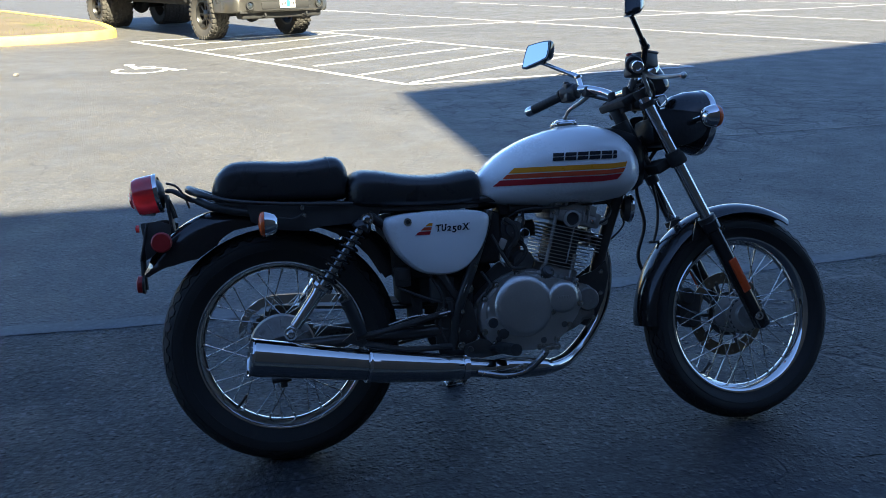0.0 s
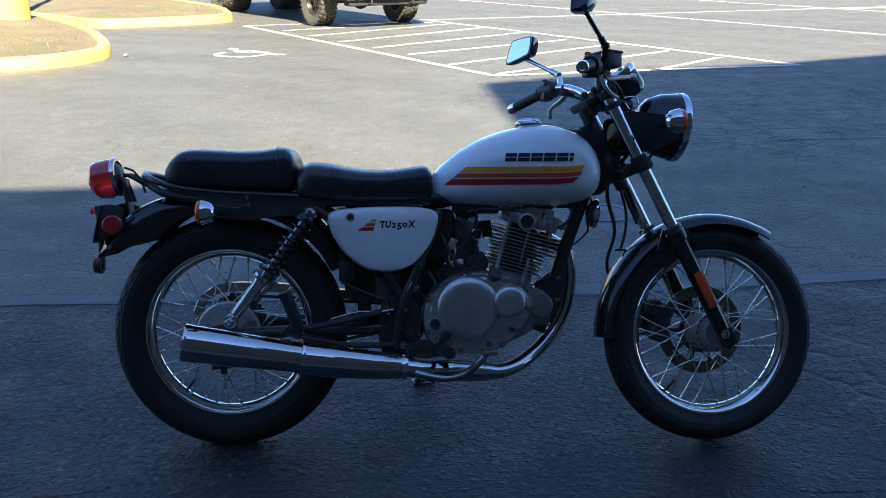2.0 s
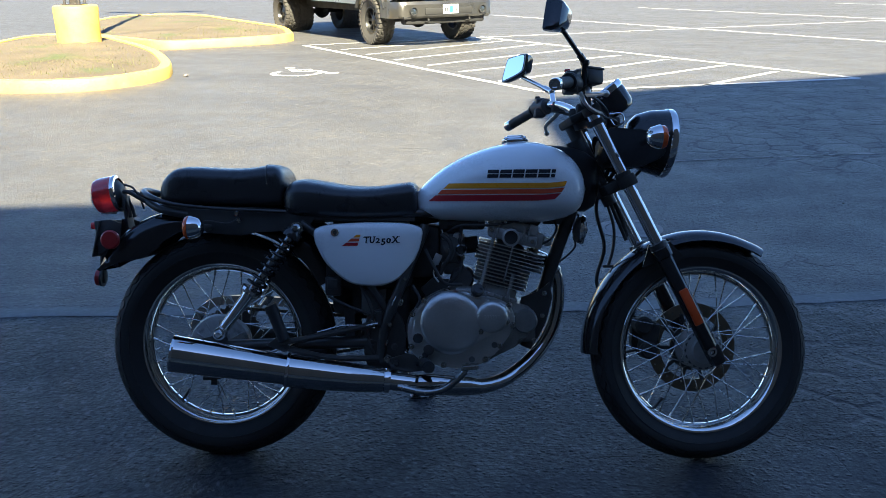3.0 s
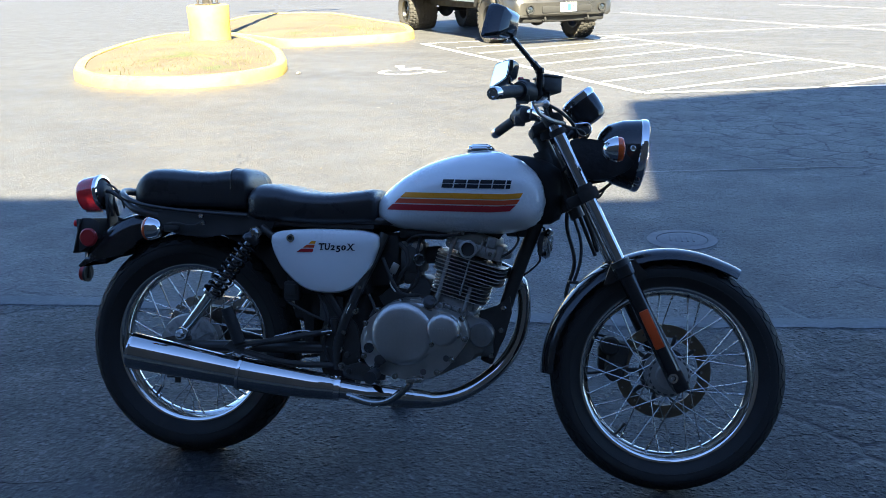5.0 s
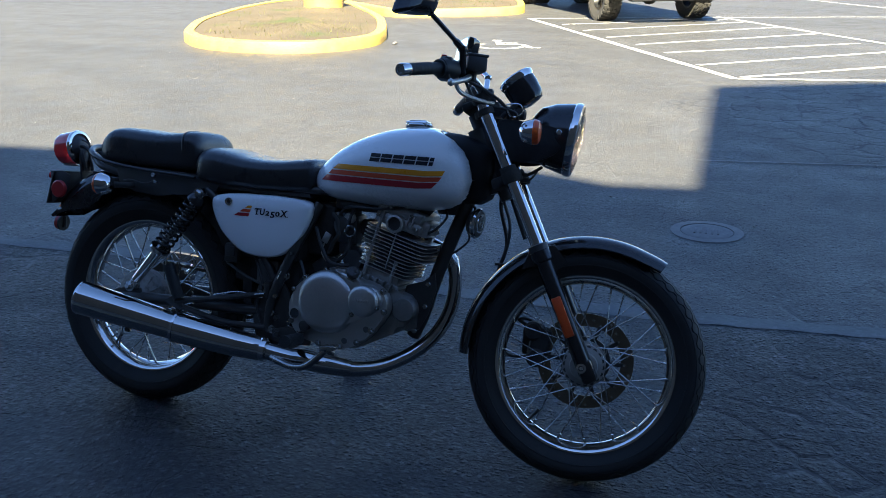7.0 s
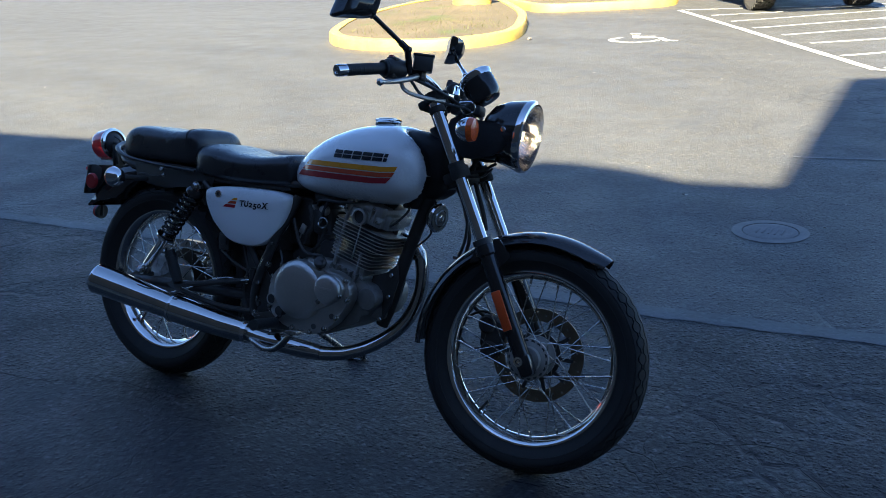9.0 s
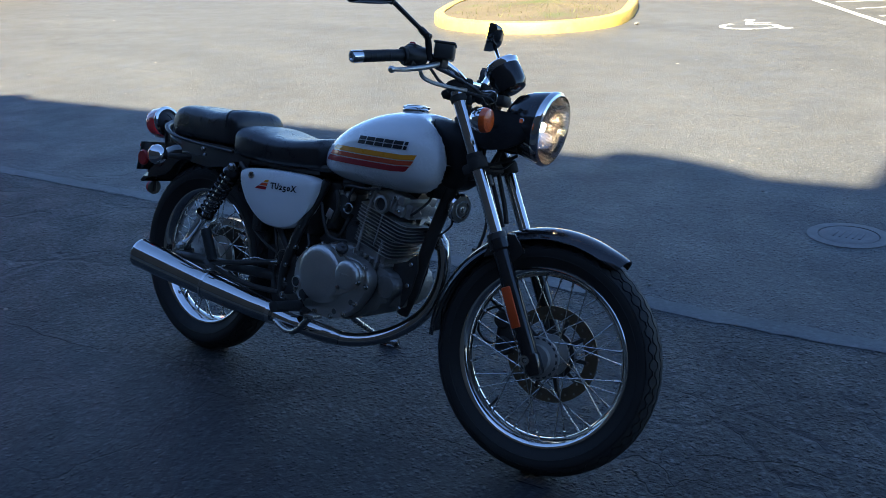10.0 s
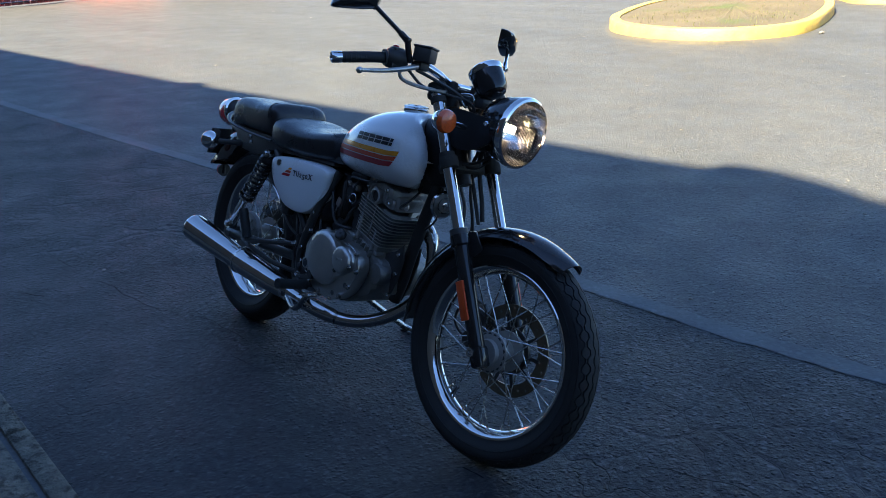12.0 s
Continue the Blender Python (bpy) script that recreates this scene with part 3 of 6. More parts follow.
def lamp_base():
    """Round painted concrete foot with a steel lamp pole."""
    top = new("lamp_post")
    top.location = (-6.60, 14.32, 0.10)
    part("base", lathe([(0.385, -0.1), (0.38, 0.3), (0.395, 0.64), (0.385, 0.67), (0.34, 0.69)], (0, 0, 0), (0, 0, 1), 40), KERB_PAINT, top, "round yellow painted concrete base")
    part("foot_plate", join(box((0, 0, 0.70), (0.34, 0.34, 0.03), 0.006), *[lathe([(0.025, 0.71), (0.025, 0.78), (0.015, 0.80)], (x, y, 0), (0, 0, 1), 10) for x in (-0.13, 0.13) for y in (-0.13, 0.13)]), FRAME_BLACK, top, "rusty foot plate with anchor bolts")
    part("pole", lathe([(0.10, 0.7), (0.085, 5.0), (0.06, 14.0)], (0, 0, 0), (0, 0, 1), 20), FRAME_BLACK, top, "dark steel pole")
    for s in (-1, 1):
        part("lamp_head", join(box((s * 1.2, 0, 14.0), (0.9, 0.45, 0.16), 0.04), tube([(0, 0, 13.9), (s * 0.8, 0, 14.0)], 0.04, 10)), FRAME_BLACK, top)
    return tagged(top, "lamp post on a round yellow concrete base", "lamp post")


lamp_base()


def manhole(c, r):
    top = new("manhole_cover")
    top.location = (*c, 0)
    part("ring", ring_lathe([(r, 0.0), (r, 0.003), (r * 0.74, 0.004), (r * 0.74, 0.0)], (0, 0, 0), (0, 0, 1), 48), IRON, top, "worn iron frame ring set in asphalt")
    part("lid", lathe([(r * 0.71, 0.0), (r * 0.71, 0.002), (r * 0.70, 0.003), (r * 0.5, 0.003)], (0, 0, 0), (0, 0, 1), 40), IRON, top, "worn iron lid")
    for i in range(5):
        x = (i - 2) * r * 0.16
        part("bar", box((x, 0, 0.004), (r * 0.06, r * 0.5, 0.004), 0.0015), IRON, top)
    return tagged(top, "small round cast-iron manhole cover flush with asphalt", "manhole cover")


manhole((1.535, 2.345), 0.175)

# pebbles and litter
rnd = random.Random(11)
peb = bmesh.new()
bmesh.ops.create_icosphere(peb, subdivisions=1, radius=1)
for v in peb.verts:
    v.co *= rnd.uniform(0.75, 1.15)
first = None
for x, y, s in [(-3.2, 9.75, 0.05), (1.12, 0.30, 0.007), (0.98, 2.83, 0.012), (-0.93, -0.24, 0.012)] + [(rnd.uniform(-6, 5), rnd.uniform(0.6, 8), rnd.uniform(0.004, 0.011)) for _ in range(46)]:
    m = Matrix.Translation((x, y, s * 0.35)) @ pose(0, 0, 0, 0, 0, rnd.uniform(0, 360)) @ Matrix.Diagonal((s, s * 0.7, s * 0.5, 1))
    if first is None:
        first = part("pebble", peb, PEBBLE, m=m)
        o = first
    else:
        o = new("pebble", first.data)
        o.matrix_basis = m
    tagged(o, "small loose stone lying on the asphalt", "stone", "loose stones")

# pale scraps of dry leaf and paper, each a small curled strip
rnd = random.Random(8)
for x, y, s in ((-14.19, 7.91, 0.06), (-12.03, 7.5, 0.07), (-12.6, 6.82, 0.05), (-6.61, 4.5, 0.05), (-7.15, 3.27, 0.05), (1.0, 2.81, 0.022), (-1.24, 6.7, 0.03), (-1.17, 6.99, 0.03), (-4.98, 3.91, 0.03), (-2.3, 5.2, 0.02), (0.6, 5.6, 0.02)):
    bm = bmesh.new()
    rows = []
    for i in range(5):
        u = i / 4 - 0.5
        w = 0.22 * (1 - 3 * u * u)
        rows.append([bm.verts.new((u, w * v, 0.12 * u * u + 0.10 * v * v + 0.02)) for v in (-1, 0, 1)])
    for a, b in zip(rows, rows[1:]):
        for i in range(2):
            bm.faces.new((a[i], a[i + 1], b[i + 1], b[i]))
    bmesh.ops.solidify(bm, geom=bm.faces[:], thickness=0.02)
    xf(bm, Matrix.Scale(s, 4))
    o = part("litter_scrap", bm, SCRAP, m=Matrix.Translation((x, y, 0.003)) @ pose(0, 0, 0, 0, 0, rnd.uniform(0, 180)))
    tagged(o, "small pale curled scrap lying on the asphalt", "litter", "litter scraps")

# walkway along the building: edge stones and slabs with open joints
WALK_Z = 0.035
walk_ob = new("walkway")
tagged(walk_ob, "grey concrete walkway with edge stones along the building", "walkway", kind="structure")
rnd = random.Random(5)
bed = part("bed", box((0, -1.54, -0.02), (60, 1.22, 0.08)), JOINT, walk_ob, "dark joint filling", smooth=0)
edge_bm = box((0, 0, 0), (0.612, 0.062, 0.10), 0.006)
e0 = part("edge_stone", edge_bm, CONCRETE, walk_ob, m=Matrix.Translation((0.69, -0.953, WALK_Z - 0.05)))
for i in range(-22, 23):
    if i:
        again(e0, walk_ob, Matrix.Translation((0.69 + i * 0.625 + rnd.uniform(-0.003, 0.003), -0.953 + rnd.uniform(-0.003, 0.003), WALK_Z - 0.05 + rnd.uniform(-0.003, 0.003))))
s0 = part("slab", box((0, 0, 0), (1.238, 1.14, 0.08), 0.008), CONCRETE, walk_ob, m=Matrix.Translation((1.0, -1.57, WALK_Z - 0.042)))
for i in range(-11, 12):
    for j in range(1):
        if i or j:
            again(s0, walk_ob, Matrix.Translation((1.0 + i * 1.25, -1.57 - j * 1.152, WALK_Z - 0.042 + rnd.uniform(-0.002, 0.002))))

# the building that shades the bike: a low front with a taller gabled part
WALL_Y = -8.0
RISE = 0.93


def top_of(x, y):
    """A point of the roofline from where its shadow falls."""
    k = y - WALL_Y
    return (x + 0.26 * k, k * RISE)


low = [(-40, 2.3), (-18, 1.7), (-11.5, 2.05), (-6.2, 2.43), (-5.95, 2.60), (-5.7, 2.50), (-2.4, 2.86), (-0.55, 3.02), (-0.12, 3.08), (-0.08, 3.25), (0.15, 3.30), (0.42, 3.27), (0.68, 3.20), (0.9, 3.10), (1.41, 3.19)]
high = [(1.24, 7.2), (3.3, 8.3), (5.2, 9.0), (9.5, 11.2), (15.0, 14.0), (22, 10.5), (40, 6.0)]
outline = [(-40, 0)] + [top_of(*p) for p in low] + [top_of(*p) for p in high] + [(41, 0)]
tagged(part("wall_south", plate(outline, WALL_Y, WALL_Y - 0.3), STUCCO, smooth=0), "brown stucco building front casting the shade", "wall", kind="structure")


# red barrier and slatted fence far along the car park
def red_barrier():
    top = new("red_barrier")
    top.matrix_basis = pose(-25.3, 7.4, 0, 0, 0, 20.4)
    part("panel", box((1.86, 0, 0.98), (3.6, 0.06, 1.5), 0.01), RED_PAINT, top, "bright red painted panel")
    part("skirt", box((1.86, 0.02, 0.14), (3.6, 0.05, 0.18), 0.01), TRUCK_GREY, top, "grey base board")
    for x in (-0.02, 3.74):
        part("post", box((x, 0, 0.9), (0.16, 0.14, 1.8), 0.015), WHITE_PAINT, top, "white post")
    return tagged(top, "red painted panel barrier between white posts", "barrier")


red_barrier()


def slat_fence(x, y, turn, count):
    top = new("slat_fence")
    top.matrix_basis = pose(x, y, 0, 0, 0, turn)
    slat = part("slat", box((0, 0, 0.75), (0.085, 0.03, 1.42), 0.006), MAROON, top)
    for i in range(1, count):
        again(slat, top, Matrix.Translation((i * 0.1, 0.012 * (i % 2), 0)))
    for z in (0.12, 0.75, 1.4):
        part("rail", tube([(-0.1, -0.03, z), (count * 0.1, -0.03, z)], 0.02, 8), STEEL, top)
    return tagged(top, "dark red slatted fence at the edge of the car park", "fence", "slatted fences")


slat_fence(-21.75, 9.15, 100, 34)
slat_fence(-22.5, 4.2, 114, 27)


# ---- pickup truck ----
def truck():
    """A lifted pewter pickup: local x right, y to the rear from the front axle, z up."""
    top = new("pickup_truck")
    d = Vector((1.79, 1.15)).normalized()
    top.matrix_basis = Matrix.Translation((-0.46, 15.10, 0)) @ pose(0, 0, 0, 0, 0, math.degrees(math.atan2(d.y, d.x)))
    R, HALF, BASE = 0.43, 0.86, 4.55
    # side profile of the body, swept over the width with rounded corners
    prof = [(-0.95, 0.82), (-0.98, 1.05), (-0.90, 1.22), (0.3, 1.34), (0.75, 1.38), (1.15, 1.92), (2.9, 1.95), (3.15, 1.42), (5.85, 1.44), (5.9, 0.85), (5.4, 0.75), (0.55, 0.70), (-0.55, 0.72)]
    bm = bmesh.new()
    rows = []
    for x, s in ((-0.96, 0.0), (-0.985, 1.0), (0.985, 1.0), (0.96, 0.0)):
        rows.append([bm.verts.new((x * (0.86 if z > 1.5 else 1.0), y, z)) for y, z in prof])
    for a, b in zip(rows, rows[1:]):
        for i in range(len(prof)):
            j = (i + 1) % len(prof)
            bm.faces.new((a[i], a[j], b[j], b[i]))
    bm.faces.new(rows[0]); bm.faces.new(list(reversed(rows[-1])))
    bmesh.ops.bevel(bm, geom=[e for e in bm.edges if e.calc_face_angle(0) > 0.5], offset=0.05, segments=3, affect="EDGES", profile=0.5)
    part("body", bm, TRUCK_PAINT, top, "pewter painted body")
    part("window", box((0, 2.0, 1.68), (1.72, 1.5, 0.34), 0.05), DARK_GLASS, top)
    part("windscreen", box((0, 0.93, 1.66), (1.5, 0.04, 0.52), 0.02, pose(0, 0, 0, -36, 0, 0)), DARK_GLASS, top)
    # front bumper: rounded bar with lamp holes
    pts = [(-1.0, -0.55, 0.62), (-0.99, -0.88, 0.62), (-0.80, -1.06, 0.62), (0, -1.12, 0.62), (0.80, -1.06, 0.62), (0.99, -0.88, 0.62), (1.0, -0.55, 0.62)]
    path = spline(pts, 5)
    rings = [[Vector((p.x, p.y, p.z + dz)) + Vector((0, dy, 0)) for dy, dz in ((0, -0.13), (-0.03, -0.10), (-0.035, 0.10), (0, 0.15), (0.12, 0.15), (0.12, -0.13))] for p in path]
    part("bumper", grid_skin(rings), TRUCK_BUMPER, top, "dull silver front bumper")
    part("valance", box((0, -0.93, 0.46), (1.62, 0.22, 0.16), 0.04), TRUCK_DARK, top, "black plastic valance")
    for s in (-1, 1):
        fog = part("fog_lamp", lathe([(0.075, 0.02), (0.075, 0.05), (0.06, 0.05), (0.045, 0.0)], (s * 0.70, -1.10, 0.61), (0, -1, 0), 20), TRUCK_DARK, top)
        part("lens", lathe([(0.055, 0.03), (0.03, 0.042)], (s * 0.70, -1.10, 0.61), (0, -1, 0), 16), DARK_GLASS, fog, "clear fog lamp lens")
        part("headlamp", box((s * 0.76, -0.95, 1.02), (0.40, 0.12, 0.20), 0.04), PLATE, top, "clear headlamp")
        part("tow_hook", tube([(s * 0.42, -1.0, 0.42), (s * 0.42, -1.14, 0.42), (s * 0.42, -1.14, 0.48)], 0.018, 8, 3), TRUCK_DARK, top)
    part("intake", box((0, -1.13, 0.60), (0.96, 0.05, 0.12), 0.02), TRUCK_DARK, top, "black air intake")
    grille = part("grille", box((0, -0.98, 0.98), (1.05, 0.08, 0.26), 0.03), TRUCK_DARK, top)
    part("bar", box((0, -1.03, 0.98), (1.05, 0.03, 0.05), 0.01), CHROME, grille, "chrome grille bar")
    plate_ob = part("number_plate", box((0.02, -1.165, 0.63), (0.31, 0.012, 0.155), 0.004), PLATE, top, "white plate with a blue middle")
    part("band", box((0.03, -1.173, 0.63), (0.07, 0.004, 0.12)), PLATE_BLUE, plate_ob)
    for k in (-0.11, -0.075, -0.04, 0.085, 0.12):
        part("bar", box((0.02 + k, -1.173, 0.625), (0.022, 0.004, 0.07), 0.001), DECAL_DARK, plate_ob)
    # chassis
    part("chassis", join(box((-0.45, 2.4, 0.62), (0.12, 5.8, 0.16), 0.02), box((0.45, 2.4, 0.62), (0.12, 5.8, 0.16), 0.02), box((0, 0.5, 0.55), (0.9, 0.5, 0.2), 0.05)), TRUCK_DARK, top)
    for y in (0, BASE):
        part("axle", join(tube([(-0.8, y, R), (0.8, y, R)], 0.05, 12), lathe([(0.05, -0.16), (0.15, -0.08), (0.17, 0), (0.15, 0.08), (0.05, 0.16)], (0.0, y, R), (0, 1, 0), 16)), TRUCK_DARK, top)
    # wheels: chunky blocks on the tread
    tyre = bmesh.new()
    prof_t = [(0.24, 0.11), (0.30, 0.145), (0.38, 0.155), (0.405, 0.14), (0.41, 0.0), (0.405, -0.14), (0.38, -0.155), (0.30, -0.145), (0.24, -0.11)]
    tyre = ring_lathe(prof_t, (0, 0, 0), (1, 0, 0), 48)
    lug = []
    for i in range(30):
        a = 2 * math.pi * i / 30
        for x, w, off in ((-0.125, 0.07, 0), (-0.045, 0.06, 0.5), (0.045, 0.06, 0.0), (0.125, 0.07, 0.5)):
            t = a + off * 2 * math.pi / 30
            lug.append(box((0, 0, 0), (w, 0.066, 0.018), 0.004, seg=1))
            xf(lug[-1], Matrix.Rotation(t, 4, "X") @ Matrix.Translation((x, 0, 0.415)) @ pose(0, 0, 0, 0, 0, 18 if x > 0 else -18))
            if abs(x) > 0.1:
                lug.append(box((0, 0, 0), (0.02, 0.05, 0.06), 0.003, seg=1))
                xf(lug[-1], Matrix.Rotation(t, 4, "X") @ Matrix.Translation((math.copysign(0.155, x), 0, 0.385)))
    tyre = join(tyre, *lug)
    wheel = part("wheel", lathe([(0.10, 0.0), (0.09, 0.06), (0.05, 0.075)], (0, 0, 0), (1, 0, 0), 20), TRUCK_RIM, top, "black alloy wheel with a knobbly tyre")
    t0 = part("tyre", tyre, TRUCK_TYRE, wheel, "chunky off-road tyre")
    spokes = [ring_lathe([(0.245, 0.12), (0.245, -0.12), (0.22, -0.12), (0.215, 0.10), (0.225, 0.12)], (0, 0, 0), (1, 0, 0), 40)]
    for i in range(8):
        sp = box((0.04, 0, 0.15), (0.05, 0.045, 0.18), 0.008, seg=1)
        spokes.append(xf(sp, Matrix.Rotation(math.pi / 4 * i, 4, "X")))
    r0 = part("rim", join(*spokes), TRUCK_RIM, wheel)
    wheel.matrix_basis = Matrix.Translation((HALF, 0, R))
    for x, y, turn in ((-HALF, 0, 180), (HALF, BASE, 0), (-HALF, BASE, 180)):
        w = again(wheel, top, Matrix.Translation((x, y, R)) @ pose(0, 0, 0, 0, 0, turn))
        again(t0, w, Matrix.Identity(4))
        again(r0, w, Matrix.Identity(4))
    # twin tyres at the rear
    for s in (-1, 1):
        w = again(wheel, top, Matrix.Translation((s * (HALF - 0.33), BASE, R)) @ pose(0, 0, 0, 0, 0, 0 if s > 0 else 180))
        again(t0, w, Matrix.Identity(4))
    for s in (-1, 1):
        part("lower_slot", box((s * 0.70, -1.06, 0.50), (0.34, 0.05, 0.05), 0.015), TRUCK_DARK, top)
        part("arch_trim", tube([(s * 0.985, 0.62 * math.cos(a), R + 0.62 * math.sin(a)) for a in (radians(20 + 14 * k) for k in range(11))], 0.035, 8), TRUCK_DARK, top, "black wheel arch trim")
    return tagged(top, "lifted pewter pickup truck with knobbly black tyres", "pickup truck")


truck()


# ---- motorcycle: local x forward, y to its left, z up from the tyre contact; it leans on its side stand ----
bike = new("motorcycle")
bike.matrix_basis = pose(0, 0, 0, -14.0, 0, 0)
tagged(bike, "white and black retro motorcycle leaning on its side stand", "motorcycle")
RAKE, STEER = radians(26), radians(8.3)
AXIS = Vector((-math.sin(RAKE), 0, math.cos(RAKE)))
F_AXLE, R_AXLE = Vector((1.368, 0, 0.310)), Vector((0.011, 0, 0.325))
PIVOT = F_AXLE - 0.055 * Vector((math.cos(RAKE), 0, math.sin(RAKE)))
S = Matrix.Translation(PIVOT) @ Matrix.Rotation(STEER, 4, AXIS) @ Matrix.Translation(-PIVOT)


SF = Matrix.Translation((0, -0.013, 0)) @ S


# wheels
def tyre_mesh(R, half, bead):
    """A road tyre: round section with a zigzag groove, side sipes and a plain wall."""
    bm = bmesh.new()
    rows = []
    rim_r = 0.232
    waves = 46
    seg = waves * 8
    for j in range(seg):
        a = 2 * math.pi * j / seg
        ph = (j % 8) / 8
        zig = math.sin(2 * math.pi * ph) + 0.25 * math.sin(6 * math.pi * ph)
        half_ts = [(0.0, 0.0)]
        for g in (0.10 - 0.03 * zig, 0.27 - 0.05 * zig, 0.43 + 0.055 * zig):
            half_ts += [(g - 0.030, 0.0), (g - 0.019, 0.0), (g - 0.013, 0.0065), (g + 0.013, 0.0065), (g + 0.019, 0.0), (g + 0.030, 0.0)]
        half_ts += [(0.525, 0.0), (0.555, 0.0), (0.56, 0.0022), (0.575, 0.0022), (0.58, 0.0), (0.66, 0.0), (0.74, 0.0), (0.80, 0.0), (0.805, -0.0012), (0.825, -0.0012), (0.83, 0.0), (0.92, 0.0), (1.0, 0.0)]
        ts = [(-t, d) for t, d in reversed(half_ts[1:])] + half_ts
        row = []
        for t, depth in ts:
            ang = t * radians(128)
            hgt = (R - rim_r) * 0.5
            r = R - hgt + hgt * math.cos(ang)
            y = half * math.sin(ang) / max(1.0, 1.0) * (1.0 if abs(ang) < math.pi / 2 else 0.97)
            r -= depth * math.cos(ang)
            y -= depth * math.sin(ang)
            row.append(bm.verts.new((r * math.cos(a), y, r * math.sin(a))))
        # bead, tucked behind the rim's lip
        for side, at in ((-1, 0), (1, len(row) + 1)):
            row.insert(at, bm.verts.new((0.2325 * math.cos(a), side * bead, 0.2325 * math.sin(a))))
        rows.append(row)
    for j in range(seg):
        a, b = rows[j], rows[(j + 1) % seg]
        for i in range(len(ts) + 1):
            bm.faces.new((a[i], a[i + 1], b[i + 1], b[i]))
    return bm


def wheel(name, axle, R, half, rim_half, hub_r, label, m):
    # the wheel's own mesh is its hub and spindle
    hub = lathe([(0.010, -0.085), (0.010, -0.06), (hub_r * 0.62, -0.058), (hub_r * 0.66, -0.045), (hub_r, -0.040), (hub_r, -0.030), (hub_r * 0.6, -0.024), (hub_r * 0.55, 0.0),
                 (hub_r * 0.6, 0.024), (hub_r, 0.030), (hub_r, 0.040), (hub_r * 0.62, 0.045), (0.010, 0.06), (0.010, 0.085)], (0, 0, 0), (0, 1, 0), 36)
    holes = [lathe([(0.006, -0.0418), (0.006, -0.0405)], (hub_r * 0.86 * math.cos(a), 0, hub_r * 0.86 * math.sin(a)), (0, 1, 0), 8) for a in (2 * math.pi * k / 18 for k in range(18))]
    w = part(name, hub, FIN_ALLOY, bike, label, m @ Matrix.Translation(axle))
    part("hub_rivets", join(*holes), MATT_BLACK, w)
    part("tyre", tyre_mesh(R, half, rim_half - 0.004), RUBBER, w, "black road tyre with a zigzag tread")
    h = rim_half
    part("rim", ring_lathe([(0.2330, -h), (0.2355, -h * 0.93), (0.2325, -h * 0.80), (0.2255, -h * 0.72), (0.2225, -h * 0.45), (0.2170, -h * 0.33), (0.2155, 0), (0.2170, h * 0.33), (0.2225, h * 0.45), (0.2255, h * 0.72),
                            (0.2325, h * 0.80), (0.2355, h * 0.93), (0.2330, h), (0.2290, h * 0.98), (0.2215, h * 0.78), (0.2170, h * 0.5), (0.2110, h * 0.3), (0.2095, 0), (0.2110, -h * 0.3), (0.2170, -h * 0.5), (0.2215, -h * 0.78), (0.2290, -h * 0.98)],
                           (0, 0, 0), (0, 1, 0), 96), RIM_CHROME, w, "chrome rim")
    # 36 crossed spokes, each with a nipple at the rim
    kinds = []
    for side in (-1, 1):
        for way in (-1, 1):
            a0 = way * radians(52)
            p = Vector((hub_r * 0.92 * math.cos(a0), side * 0.036, hub_r * 0.92 * math.sin(a0)))
            q = Vector((0.2125, side * 0.006, 0))
            d = (q - p).normalized()
            sp = join(tube([p, q - d * 0.018], 0.0017, 6), tube([q - d * 0.016, q], 0.0032, 6))
            kinds.append(sp)
    made = {}
    for k in range(36):
        kind = (k % 2) * 2 + (k // 2) % 2
        rot = Matrix.Rotation(2 * math.pi * (k + 0.35) / 36, 4, "Y")
        if kind not in made:
            made[kind] = part("spoke", kinds[kind], STEEL, w, m=rot)
        else:
            again(made[kind], w, rot)
    part("valve", join(tube([(0.21, 0.0, 0.0), (0.182, -0.004, 0.0)], 0.004, 8), tube([(0.182, -0.004, 0), (0.172, -0.005, 0)], 0.005, 8)), MATT_BLACK, w, m=Matrix.Rotation(radians(128), 4, "Y"))
    return w


front = wheel("front_wheel", F_AXLE, 0.310, 0.044, 0.031, 0.056, "spoked front wheel with a disc brake", SF)
rear = wheel("rear_wheel", R_AXLE, 0.325, 0.055, 0.034, 0.068, "spoked rear wheel with a drum brake", Matrix.Identity(4))

# front disc on the left, drilled and carried on a spider
disc = ring_lathe([(0.128, 0.050), (0.128, 0.055), (0.094, 0.055), (0.094, 0.050)], (0, 0, 0), (0, 1, 0), 72)
part("brake_disc", disc, DISC_STEEL, front, "drilled bronze-tinted brake disc")
part("disc_carrier", ring_lathe([(0.066, 0.046), (0.066, 0.055), (0.04, 0.055), (0.04, 0.046)], (0, 0, 0), (0, 1, 0), 40), MATT_BLACK, front, "black disc carrier")
arm = part("carrier_arm", box((0.080, 0.051, 0), (0.042, 0.004, 0.011), 0.0015, seg=1), MATT_BLACK, front)
for i in range(1, 10):
    again(arm, front, Matrix.Rotation(2 * math.pi * i / 10, 4, "Y"))
dots = []
for i in range(30):
    a, r = 2 * math.pi * i / 30, (0.103, 0.111, 0.119)[i % 3]
    for y in (0.0496, 0.0554):
        dots.append(lathe([(0.0028, 0), (0.0028, 0.0005)], (r * math.cos(a), y - 0.0003, r * math.sin(a)), (0, 1, 0), 8))
tagged(part("disc_holes", join(*dots), STEEL, front, "drilled holes"), kind="stuff")

